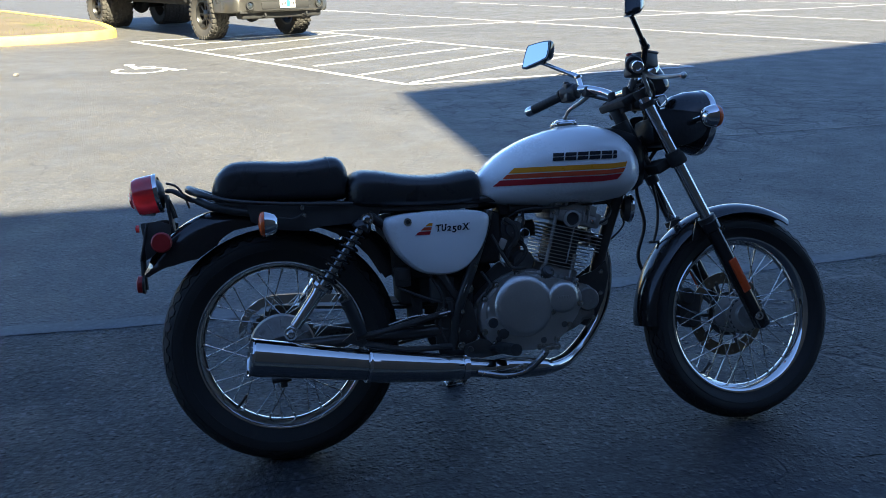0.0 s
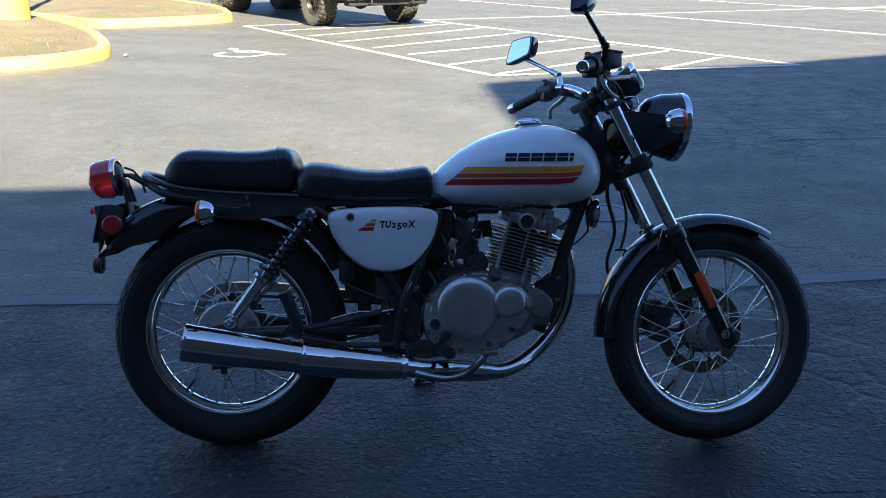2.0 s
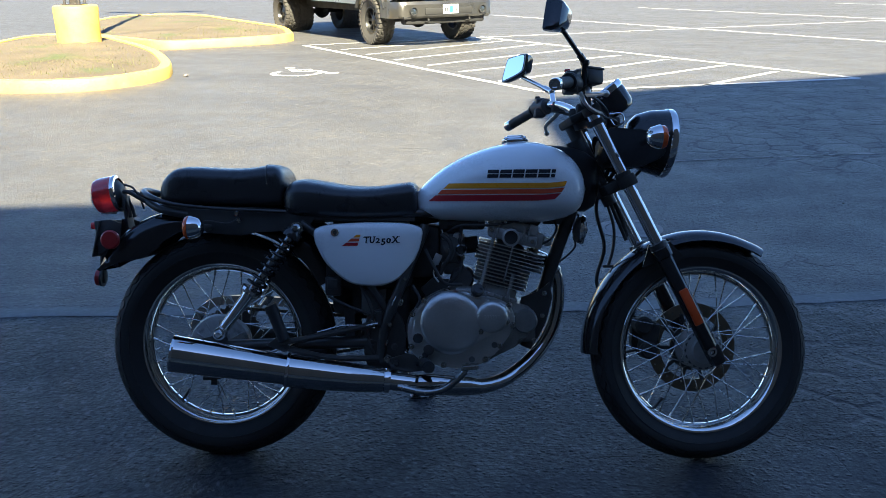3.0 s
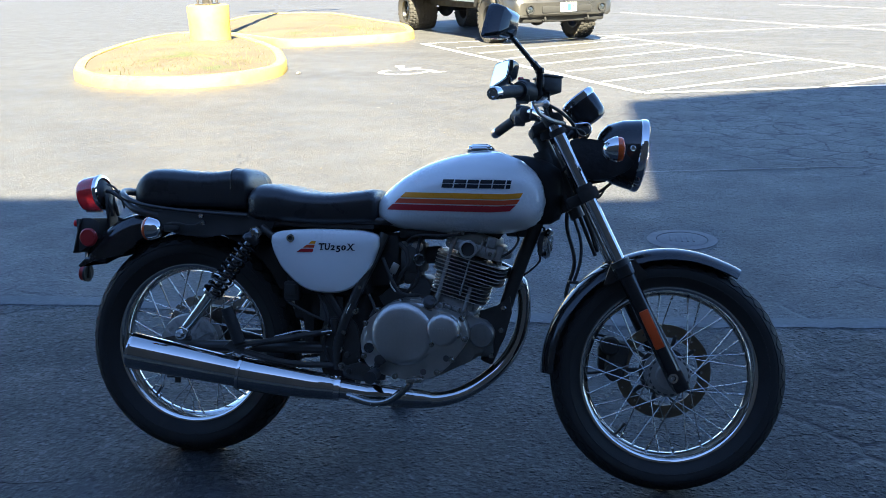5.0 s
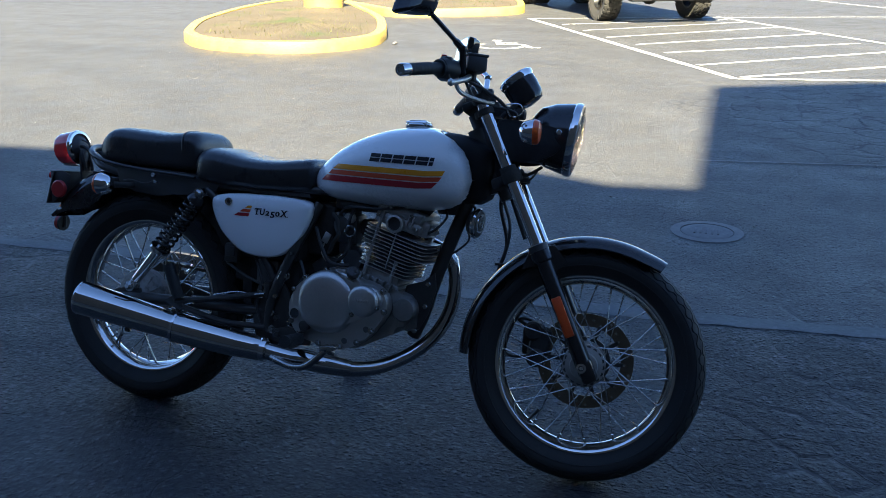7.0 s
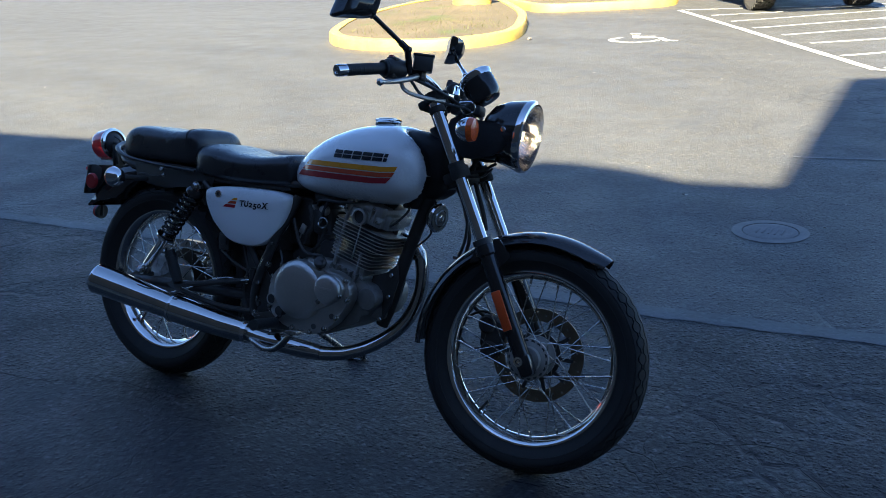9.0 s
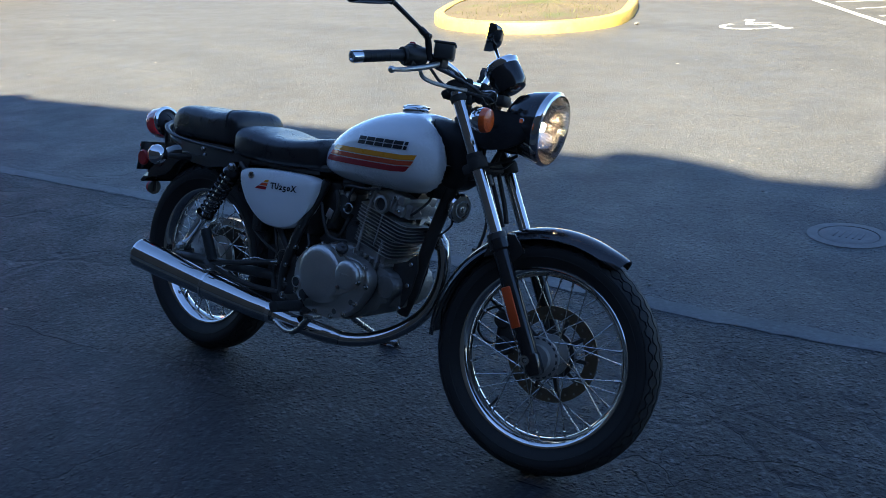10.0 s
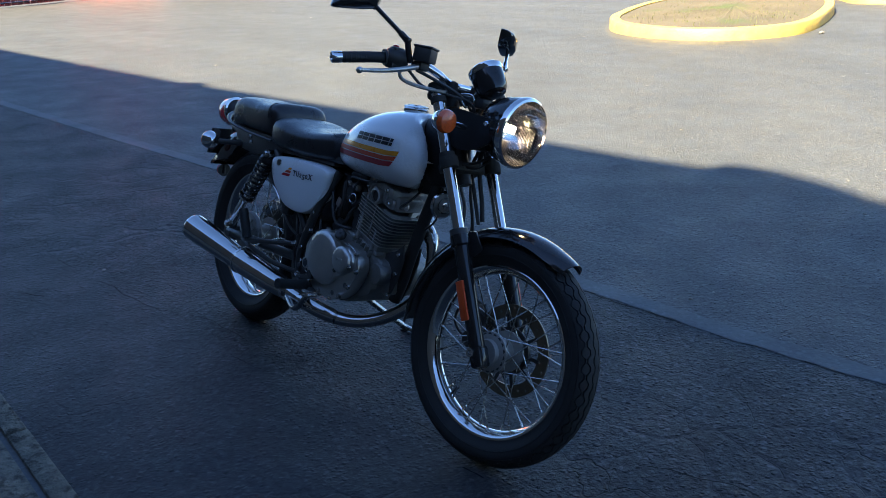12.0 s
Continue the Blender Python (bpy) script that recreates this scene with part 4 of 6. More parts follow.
# rear drum plate, sprocket and chain
part("drum_cover", lathe([(0.088, -0.040), (0.090, -0.046), (0.085, -0.058), (0.060, -0.064), (0.030, -0.068), (0.018, -0.075)], (0, 0, 0), (0, 1, 0), 44), HEAD_ALLOY, rear, "grey brake drum cover")
for k in range(12):
    part("rib", xf(box((0.058, -0.0635, 0), (0.036, 0.006, 0.004), 0.001, seg=1), Matrix.Rotation(2 * math.pi * k / 12, 4, "Y")), HEAD_ALLOY, rear)
teeth = []
for i in range(2 * 38):
    a = 2 * math.pi * i / 76
    r = 0.098 if i % 2 else 0.091
    teeth.append((r * math.cos(a), r * math.sin(a)))
part("sprocket", plate(teeth, 0.064, 0.070), CHAIN, rear, "dark steel rear sprocket")


# chain on the left, upper and lower run
def chain_run(z0, z1):
    return join(*[box((0.49 * i / 45, 0.067, z0 + (z1 - z0) * i / 45), (0.0125, 0.012 if i % 2 else 0.007, 0.009), 0.001, seg=1) for i in range(46)])


part("chain_run", chain_run(0.42, 0.385), CHAIN, bike, "dark drive chain")
part("chain_run", chain_run(0.23, 0.315), CHAIN, bike, "dark drive chain")
cg = [(-0.11, 0.345), (-0.10, 0.40), (-0.05, 0.445), (0.03, 0.455), (0.20, 0.445), (0.42, 0.415), (0.42, 0.395), (0.20, 0.42), (0.03, 0.43), (-0.045, 0.42), (-0.085, 0.385), (-0.095, 0.345)]
part("chain_guard", plate(rounded(cg, 4), 0.085, 0.055, 0.003), CHROME, bike, "chrome chain guard")


# fork, lamps and bars turn together
def steered(name, bm, mat, label="", smooth=35, at=S):
    return part(name, bm, mat, bike, label, at, smooth)


def fork_line(z):
    return 1.2245 - (z - 0.605) * math.tan(RAKE + radians(0.9))


for s in (-1, 1):
    y = s * 0.093
    top_z, col_z, low_z = 0.965, 0.595, 0.292
    d = Vector((fork_line(top_z) - fork_line(low_z), 0, top_z - low_z)).normalized()
    at = lambda z: Vector((fork_line(z), y, z))
    steered("fork_tube", tube([at(0.58), at(top_z)], 0.0168, 20), CHROME, "chrome fork tube", at=SF)
    slider = steered("fork_slider", join(lathe([(0.019, 0.0), (0.0218, 0.01), (0.0218, (at(col_z) - at(low_z)).length - 0.03), (0.027, (at(col_z) - at(low_z)).length - 0.025), (0.027, (at(col_z) - at(low_z)).length), (0.020, (at(col_z) - at(low_z)).length + 0.006)], at(low_z), d, 24),
                                         box(at(low_z) + Vector((-0.004, 0, 0.012)), (0.040, 0.042, 0.060), 0.010, pose(0, 0, 0, 0, -26, 0))), BLACK_PAINT, "gloss black fork slider", at=SF)
    part("axle_nut", join(ring_lathe([(0.0125, 0), (0.0125, 0.004), (0.007, 0.004), (0.007, 0)], at(0.313) + Vector((-0.008, s * 0.022, 0)), (0, s, 0), 20), bolt(at(0.313) + Vector((-0.008, s * 0.021, 0)), (0, s, 0), 0.006, 0.003)), CHROME, slider, "chrome spindle end")
    rc = at(0.436) + Vector((-0.004, s * 0.0265, 0))
    part("side_reflector", box(rc, (0.025, 0.008, 0.106), 0.003, Matrix.Rotation(-RAKE, 4, "Y")), REFLECTOR_AMBER, slider, "orange side reflector")
    part("seal_cap", ring_lathe([(0.0255, -0.006), (0.0255, 0.010), (0.0178, 0.012), (0.0178, -0.006)], at(col_z + 0.006), d, 24), MATT_BLACK, slider)
    steered("fork_cap", lathe([(0.0185, 0), (0.0185, 0.012), (0.012, 0.017)], at(top_z), d, 18), CHROME, "chrome fork cap", at=SF)

for z, h, nm in ((0.766, 0.030, "lower_clamp"), (0.958, 0.024, "upper_clamp")):
    c = Vector((fork_line(z) - 0.028, 0, z))
    b = box((-0.004, 0, 0), (0.056, 0.150, h), 0.008)
    ends = [lathe([(0.0245, -h / 2), (0.026, -h / 4), (0.026, h / 4), (0.0245, h / 2)], (0.028, s * 0.093, 0), (0, 0, 1), 20) for s in (-1, 1)]
    steered(nm, xf(join(b, *ends), Matrix.Translation(c) @ Matrix.Rotation(-RAKE, 4, "Y")), INNER_BLACK, "black fork clamp", at=SF)
steered("steering_stem", tube([(fork_line(0.72) - 0.045, 0, 0.72), (fork_line(0.94) - 0.045, 0, 0.94)], 0.020, 18), FRAME_BLACK)
# lamp ears beside the fork, and the wiring cover between them
for s in (-1, 1):
    steered("lamp_bracket", plate(rounded([(1.085, 0.900), (1.100, 0.925), (1.17, 0.922), (1.252, 0.910), (1.262, 0.888), (1.246, 0.850), (1.205, 0.828), (1.150, 0.818), (1.115, 0.828), (1.098, 0.855)], 3), s * 0.070, s * 0.076, 0.002), DEEP_BLACK, "black headlamp ear", at=SF)
    for z in (0.795, 0.938):
        steered("ear_rubber", ring_lathe([(0.0215, -0.008), (0.0225, 0.0), (0.0215, 0.008), (0.0172, 0.008), (0.0172, -0.008)], (fork_line(z), s * 0.093, z), (-math.sin(RAKE), 0, math.cos(RAKE)), 20), INNER_BLACK, "black rubber ring on the fork tube", at=SF)
steered("wiring_cover", join(box((1.135, 0, 0.868), (0.10, 0.120, 0.082), 0.022), box((1.185, 0.0, 0.850), (0.07, 0.095, 0.05), 0.015)), DEEP_BLACK, "black wiring cover behind the headlamp", at=SF)
for pts, r in (([(1.15, 0.045, 0.86), (1.12, 0.055, 0.80), (1.14, 0.052, 0.74), (1.165, 0.05, 0.68), (1.18, 0.05, 0.63)], 0.0065), ([(1.14, 0.02, 0.82), (1.115, 0.035, 0.77), (1.14, 0.040, 0.70), (1.175, 0.042, 0.62)], 0.0055),
               ([(1.205, 0.0, 0.815), (1.175, -0.02, 0.792), (1.14, -0.04, 0.778)], 0.0042)):
    steered("cable", tube(pts, r, 8, 6), INNER_BLACK, at=SF)


# headlamp
HL, HN = Vector((1.277, 0, 0.893)), Vector((math.cos(radians(7)), 0, -math.sin(radians(7))))
shell = steered("headlamp", lathe([(0.012, -0.120), (0.045, -0.114), (0.070, -0.094), (0.086, -0.058), (0.094, -0.018), (0.0955, 0.0)], HL, HN, 48, False), BLACK_PAINT, "gloss black headlamp shell")
part("trim_ring", ring_lathe([(0.0955, -0.009), (0.0975, -0.007), (0.0990, 0.003), (0.0965, 0.010), (0.0905, 0.013), (0.0905, 0.006), (0.094, 0.0)], HL, HN, 64), CHROME, shell, "chrome headlamp ring")
part("reflector", lathe([(0.090, 0.004), (0.082, -0.028), (0.060, -0.060), (0.030, -0.078), (0.016, -0.081)], HL, HN, 48, False), SILVERED, shell, "silvered reflector bowl")
part("bulb", lathe([(0.009, -0.08), (0.009, -0.045), (0.006, -0.036)], HL, HN, 16), BULB, shell, "lit bulb")
part("bulb_shield", lathe([(0.013, -0.038), (0.013, -0.028), (0.010, -0.024)], HL, HN, 16), STEEL, shell)
lens = part("lens", lathe([(0.0905, 0.007), (0.0905, 0.010), (0.086, 0.014), (0.060, 0.020), (0.030, 0.023), (0.006, 0.024)], HL, HN, 64, False), FLUTED_GLASS, shell, "clear fluted headlamp glass")
lens.visible_shadow = False
part("lens_mark", box(HL + HN * 0.0225 + Vector((0, 0, 0.050)), (0.0012, 0.046, 0.0055), 0.0004, pose(0, 0, 0, 0, 8, 0)), DECAL_DARK, shell, "dark line of markings on the glass")
for s in (-1, 1):
    part("bolt", bolt(HL + Vector((-0.030, s * 0.112, 0.006)), (0, s, 0), 0.008, 0.006), CHROME, shell)


def bullet_signal(name, c, way, parent_m, inner, label):
    """A turn signal: chrome bullet body with an amber lens on its way side, on a stalk."""
    c = Vector(c)
    prof = [(0.004, -0.032), (0.016, -0.029), (0.025, -0.020), (0.0305, -0.004), (0.0320, 0.004)]
    body = part(name, lathe(prof, c, (way, 0, 0), 32), CHROME, bike, label, parent_m)
    glass = [(0.0312, 0.003), (0.0308, 0.012), (0.0280, 0.018), (0.018, 0.0225), (0.006, 0.024)] if way > 0 else [(0.0318, 0.005), (0.0310, 0.011), (0.0270, 0.016), (0.018, 0.0195), (0.006, 0.021)]
    part("lens", lathe(glass, c, (way, 0, 0), 32), AMBER, body, "amber lens")
    part("stalk", tube([c + Vector((-0.012 * way, 0.02 if inner > c.y else -0.02, 0)), (c.x - 0.012 * way, inner, c.z - 0.004)], 0.009, 14), CHROME if way > 0 else MATT_BLACK, body)
    return body


for s in (-1, 1):
    bullet_signal("front_turn_signal", (1.190, -0.215 if s < 0 else 0.172, 0.884), 1, S, s * 0.118, "chrome front turn signal with an amber lens")
    bullet_signal("rear_turn_signal", (-0.006, s * 0.238, 0.668), -1, Matrix.Identity(4), s * 0.12, "chrome rear turn signal with an amber lens")

# speedometer pod
GN = Vector((-0.62, 0, 0.785))
gauge = steered("speedometer", lathe([(0.020, -0.078), (0.036, -0.074), (0.044, -0.060), (0.047, -0.030), (0.047, 0.0)], (1.110, 0, 1.042), GN, 40), BLACK_PAINT, "black speedometer pod")
part("bezel", ring_lathe([(0.047, -0.012), (0.0495, -0.006), (0.0495, 0.004), (0.045, 0.008), (0.042, 0.002), (0.045, -0.006)], (1.110, 0, 1.042), GN, 48), CHROME, gauge, "chrome speedometer bezel")
part("dial", lathe([(0.044, 0.0), (0.044, 0.002), (0.02, 0.0022)], (1.110, 0, 1.042), GN, 40), DARK_GLASS, gauge, "dark dial under glass")
steered("gauge_bracket", join(tube([(1.085, -0.03, 0.935), (1.13, -0.025, 0.985)], 0.007, 10), tube([(1.085, 0.03, 0.935), (1.13, 0.025, 0.985)], 0.007, 10), box((1.10, 0, 0.952), (0.09, 0.05, 0.03), 0.008)), MATT_BLACK)

# handlebar
half_bar = [(1.035, 0.0, 0.985), (1.033, 0.05, 0.988), (1.022, 0.095, 1.008), (0.995, 0.155, 1.028), (0.962, 0.21, 1.026), (0.93, 0.275, 1.012), (0.891, 0.354, 0.993)]
bar_pts = [(x, -y, z) for x, y, z in reversed(half_bar)] + half_bar[1:]
steered("handlebar", tube(bar_pts, 0.0112, 14, 5), CHROME, "chrome handlebar")
for s in (-1, 1):
    steered("bar_clamp", box((1.034, s * 0.045, 0.975), (0.042, 0.026, 0.048), 0.010), INNER_BLACK)
    P = [Vector((x, s * y, z)) for x, y, z in half_bar]
    g = steered("grip", tube([P[4].lerp(P[5], 0.40), P[5], P[6] + (P[6] - P[5]) * -0.06], [0.0148, 0.0148, 0.0148], 20), GRIP_RUBBER, "black ribbed rubber grip")
    e = (P[6] - P[5]).normalized()
    ridges = [ring_lathe([(0.0148, -0.002), (0.0153, -0.001), (0.0153, 0.001), (0.0148, 0.002)], P[5].lerp(P[6], t), e, 20) for t in (0.0, 0.15, 0.3, 0.45, 0.6, 0.75)]
    for ridge in ridges:
        part("ridge", ridge, GRIP_RUBBER, g)
    part("flange", ring_lathe([(0.022, -0.003), (0.022, 0.003), (0.012, 0.003), (0.012, -0.003)], P[4].lerp(P[5], 0.40), e, 24), GRIP_RUBBER, g)
    part("bar_end", lathe([(0.0150, -0.004), (0.0155, 0.0), (0.0155, 0.020), (0.0142, 0.024), (0.009, 0.024), (0.007, 0.020)], P[6] - e * 0.010, e, 24), CHROME, g, "chrome bar end weight")
    sw = P[3].lerp(P[4], 0.93)
    u = (P[4] - P[3]).normalized()
    house = steered("switch_housing", join(lathe([(0.019, -0.03), (0.024, -0.026), (0.0245, 0.02), (0.021, 0.027)], sw, u, 22), box(sw + Vector((-0.006, 0, -0.017)), (0.034, 0.046, 0.026), 0.006), box(sw + Vector((-0.004, 0, 0.017)), (0.03, 0.036, 0.022), 0.006)), MATT_BLACK, "black switch housing")
    part("switch", box(sw + Vector((-0.012, -s * 0.002, 0.030)), (0.014, 0.012, 0.008), 0.002), DECAL_RED if s < 0 else MATT_BLACK, house)
    # lever with a ball end
    lv = [P[3] + Vector((0.022, 0, -0.008)), P[4] + Vector((0.045, 0, -0.026)), P[5] + Vector((0.062, 0, -0.03)), Vector((1.010, s * 0.371 if s < 0 else 0.350, 0.968))]
    steered("lever", join(tube(lv, [0.008, 0.0075, 0.006, 0.005], 12, 5), lathe([(0.002, -0.009), (0.0075, -0.005), (0.009, 0), (0.0075, 0.005), (0.002, 0.009)], lv[-1], e, 14)), ALLOY, "polished alloy lever")
    steered("lever_bracket", box(P[3] + Vector((0.012, 0, -0.008)), (0.042, 0.034, 0.030), 0.006), MATT_BLACK)
    # mirror: stem, shell and glass
    base, joint = Vector((1.000, s * 0.188, 1.020)), Vector((0.998, s * 0.212, 1.076))
    mc = Vector((0.898, 0.294, 1.168)) if s > 0 else Vector((0.888, -0.314, 1.166))
    size = 0.90 if s > 0 else 1.04
    stem_end = Vector((0.915, 0.312, 1.145)) if s > 0 else Vector((0.924, -0.278, 1.145))
    st = steered("mirror_stem", join(tube([base, joint], 0.0085, 14), lathe([(0.011, -0.006), (0.0125, 0.0), (0.011, 0.006)], joint, (0, 0, 1), 16),
                                     tube([joint, joint.lerp(stem_end, 0.22)], 0.009, 12), tube([joint.lerp(stem_end, 0.2), stem_end], 0.0062, 12)), CHROME if s > 0 else BLACK_PAINT, "mirror stem with a jointed foot")
    nrm = Vector((-0.86, -s * 0.50, 0.06) if s > 0 else (-0.90, 0.42, 0.06)).normalized()
    side, upv, _ = axes(nrm)
    out2d = rounded([(0.064, -0.054), (0.030, -0.050), (-0.030, -0.036), (-0.052, -0.022), (-0.062, 0.030), (-0.052, 0.046), (0.020, 0.046), (0.042, 0.036), (0.066, -0.036)], 4)
    if (side.y > 0) != (s > 0):
        side = -side

    def mirror_ring(scale, back):
        return [mc + side * (a * scale * size) + upv * (b * scale * 0.82 * size) - nrm * back for a, b in out2d]
    sh = steered("mirror", grid_skin([mirror_ring(0.97, -0.002), mirror_ring(1.0, 0.003), mirror_ring(0.97, 0.018), mirror_ring(0.80, 0.036), mirror_ring(0.4, 0.047)]), DARK_CHROME if s > 0 else BLACK_PAINT, "rear-view mirror in a rounded shell")
    bm = bmesh.new()
    bm.faces.new([bm.verts.new(p) for p in mirror_ring(0.87, -0.0035)])
    part("mirror_glass", bm, MIRROR, sh, "mirror glass", smooth=0)
    part("mirror_mount", tube([stem_end, mc - nrm * 0.02], 0.010, 12), MATT_BLACK, sh)

# brake fluid box on the right
res = steered("brake_reservoir", join(box((1.022, -0.158, 1.048), (0.052, 0.060, 0.040), 0.006, pose(0, 0, 0, 0, 0, 25)), box((1.022, -0.158, 1.068), (0.056, 0.064, 0.007), 0.003, pose(0, 0, 0, 0, 0, 25))), MATT_BLACK, "black brake fluid reservoir")

# cables and hoses
for pts, r, mat in (
        ([(1.01, -0.17, 1.005), (1.06, -0.13, 0.985), (1.10, -0.06, 0.955), (1.10, 0.0, 0.90), (1.08, 0.03, 0.80)], 0.0045, MATT_BLACK),
        ([(1.01, -0.20, 1.0), (1.03, -0.15, 0.965), (1.08, -0.085, 0.955), (1.125, -0.05, 0.945), (1.12, -0.02, 0.90), (1.05, 0.02, 0.82)], 0.0042, MATT_BLACK),
        ([(1.00, 0.16, 1.01), (1.06, 0.12, 0.985), (1.11, 0.04, 0.96), (1.10, 0.0, 0.88), (1.03, -0.02, 0.80)], 0.0045, MATT_BLACK),
        ([(0.985, -0.21, 1.0), (1.0, -0.205, 0.972), (1.03, -0.16, 0.962), (1.07, -0.10, 0.962)], 0.0055, ALLOY),
        ([(1.10, -0.07, 0.965), (1.135, -0.065, 0.968), (1.142, -0.062, 0.945), (1.118, -0.064, 0.935), (1.10, -0.07, 0.955)], 0.0024, CHROME),
        ([(1.10, 0.045, 0.78), (1.095, 0.06, 0.70), (1.12, 0.07, 0.60), (1.10, 0.085, 0.50), (1.14, 0.085, 0.42), (1.20, 0.075, 0.38)], 0.0055, MATT_BLACK),
        ([(1.115, -0.03, 0.96), (1.10, 0.0, 0.86), (1.105, -0.01, 0.74), (1.13, 0.005, 0.66), (1.13, 0.010, 0.60), (1.115, 0.012, 0.545)], 0.0045, MATT_BLACK),
        ([(1.19, 0.0, 0.80), (1.17, -0.02, 0.775), (1.13, -0.03, 0.77)], 0.003, MATT_BLACK)):
    steered("cable", tube(pts, r, 8, 6), mat)
part("cable_clip", box((1.115, 0.012, 0.545), (0.03, 0.012, 0.008), 0.002), MATT_BLACK, bike, m=S)

steered("brake_hose", tube([(1.225, 0.085, 0.395), (1.18, 0.090, 0.40), (1.135, 0.088, 0.37), (1.125, 0.088, 0.325), (1.160, 0.086, 0.295), (1.215, 0.084, 0.30)], 0.0042, 8, 6), MATT_BLACK, at=SF)

# brake caliper
cal = steered("brake_caliper", join(box((1.242, 0.052, 0.34), (0.056, 0.046, 0.100), 0.020, pose(0, 0, 0, 0, 12, 0)), box((1.215, 0.075, 0.34), (0.045, 0.03, 0.07), 0.01), lathe([(0.02, 0), (0.022, 0.01), (0.02, 0.02)], (1.245, 0.075, 0.345), (0, 1, 0), 16), lathe([(0.020, -0.03), (0.026, -0.022), (0.026, 0.022), (0.020, 0.03)], (1.222, 0.052, 0.375), (0, 1, 0), 18), lathe([(0.020, -0.03), (0.026, -0.022), (0.026, 0.022), (0.020, 0.03)], (1.235, 0.052, 0.305), (0, 1, 0), 18)), INNER_BLACK, "black brake caliper", at=SF)


# front mudguard: a curved sheet round the wheel
def mudguard(center, radius, a0, a1, half, drop, n0=40, thick=0.003, flare=0.0):
    rows = []
    for i in range(n0 + 1):
        t = i / n0
        a = radians(a0 + (a1 - a0) * t)
        k = 1.0 - 0.25 * max(0.0, (0.12 - t) / 0.12) ** 2
        lift = flare * max(0.0, (0.08 - t) / 0.08)
        row = []
        for j in range(13):
            u = -1 + j / 6
            ang = u * radians(78)
            r = radius + lift - drop * (1 - math.cos(ang)) / (1 - math.cos(radians(78)))
            y = half * k * math.sin(ang) / math.sin(radians(78))
            row.append((Vector((center.x + r * math.cos(a), y, center.z + r * math.sin(a))), Vector((center.x + (r - thick) * math.cos(a), y * 0.95, center.z + (r - thick) * math.sin(a)))))
        rows.append([p for p, _ in row] + [q for _, q in reversed(row)])
    return grid_skin(rows)


fm = steered("front_mudguard", mudguard(F_AXLE, 0.337, 57, 181, 0.060, 0.030, flare=0.004), BLACK_PAINT, "gloss black front mudguard", at=SF)
for s in (-1, 1):
    part("mudguard_stay", join(plate([(1.185, 0.54), (1.205, 0.605), (1.265, 0.615), (1.30, 0.575), (1.275, 0.545), (1.23, 0.56)], s * 0.066, s * 0.074, 0.002), bolt((1.225, s * 0.074, 0.58), (0, s, 0), 0.006, 0.005)), BLACK_PAINT, fm)

# ---- frame ----
for name, pts, r, mirrored in (
        ("down_tube", [(1.045, 0, 0.80), (1.003, 0, 0.685), (0.972, 0, 0.60), (0.945, 0, 0.52), (0.924, 0, 0.45), (0.906, 0, 0.38), (0.880, 0, 0.315)], 0.0190, False),
        ("backbone", [(1.045, 0, 0.83), (0.90, 0, 0.76), (0.66, 0, 0.70), (0.55, 0, 0.68)], 0.022, False),
        ("seat_post", [(0.60, 0.072, 0.665), (0.575, 0.088, 0.60), (0.545, 0.106, 0.53), (0.49, 0.11, 0.39), (0.475, 0.10, 0.29)], 0.0145, True),
        ("seat_rail", [(0.63, 0.06, 0.70), (0.45, 0.09, 0.695), (0.22, 0.090, 0.682), (0.0, 0.088, 0.690), (-0.13, 0.080, 0.710), (-0.19, 0.05, 0.735)], 0.011, True),
        ("shock_stay", [(0.50, 0.10, 0.42), (0.40, 0.115, 0.57), (0.26, 0.118, 0.675)], 0.011, True)):
    for s in ((-1, 1) if mirrored else (1,)):
        part(name, tube([(x, y * s, z) for x, y, z in pts], r, 14, 5), FRAME_BLACK, bike, "black frame tube")
part("head_tube", tube([(1.088, 0, 0.735), (1.018, 0, 0.90)], 0.026, 20), FRAME_BLACK, bike)
rings = []
for x, w, zb, zt in ((0.925, 0.012, 0.800, 0.884), (0.945, 0.034, 0.745, 0.888), (0.975, 0.052, 0.715, 0.886), (1.010, 0.058, 0.700, 0.880), (1.045, 0.056, 0.700, 0.868), (1.070, 0.048, 0.715, 0.850), (1.080, 0.030, 0.74, 0.82)):
    rings.append([Vector((x, w * math.copysign(abs(math.cos(a)) ** 0.5, math.cos(a)), (zt + zb) / 2 + (zt - zb) / 2 * math.copysign(abs(math.sin(a)) ** 0.5, math.sin(a)))) for a in (2 * math.pi * k / 28 for k in range(28))])
part("head_cover", grid_skin(rings), DEEP_BLACK, bike, "black cover round the steering head", smooth=50)
part("ignition_lock", join(lathe([(0.017, 0), (0.019, 0.006), (0.019, 0.03), (0.015, 0.034)], (1.035, -0.02, 0.93), (-0.25, 0, 1), 20), lathe([(0.008, 0.034), (0.008, 0.036)], (1.035, -0.02, 0.93), (-0.25, 0, 1), 12)), MATT_BLACK, bike, "black ignition lock")
part("head_gusset", plate([(1.055, 0.80), (0.985, 0.665), (0.93, 0.665), (0.90, 0.74), (1.03, 0.84)], -0.012, 0.012, 0.002), FRAME_BLACK, bike)
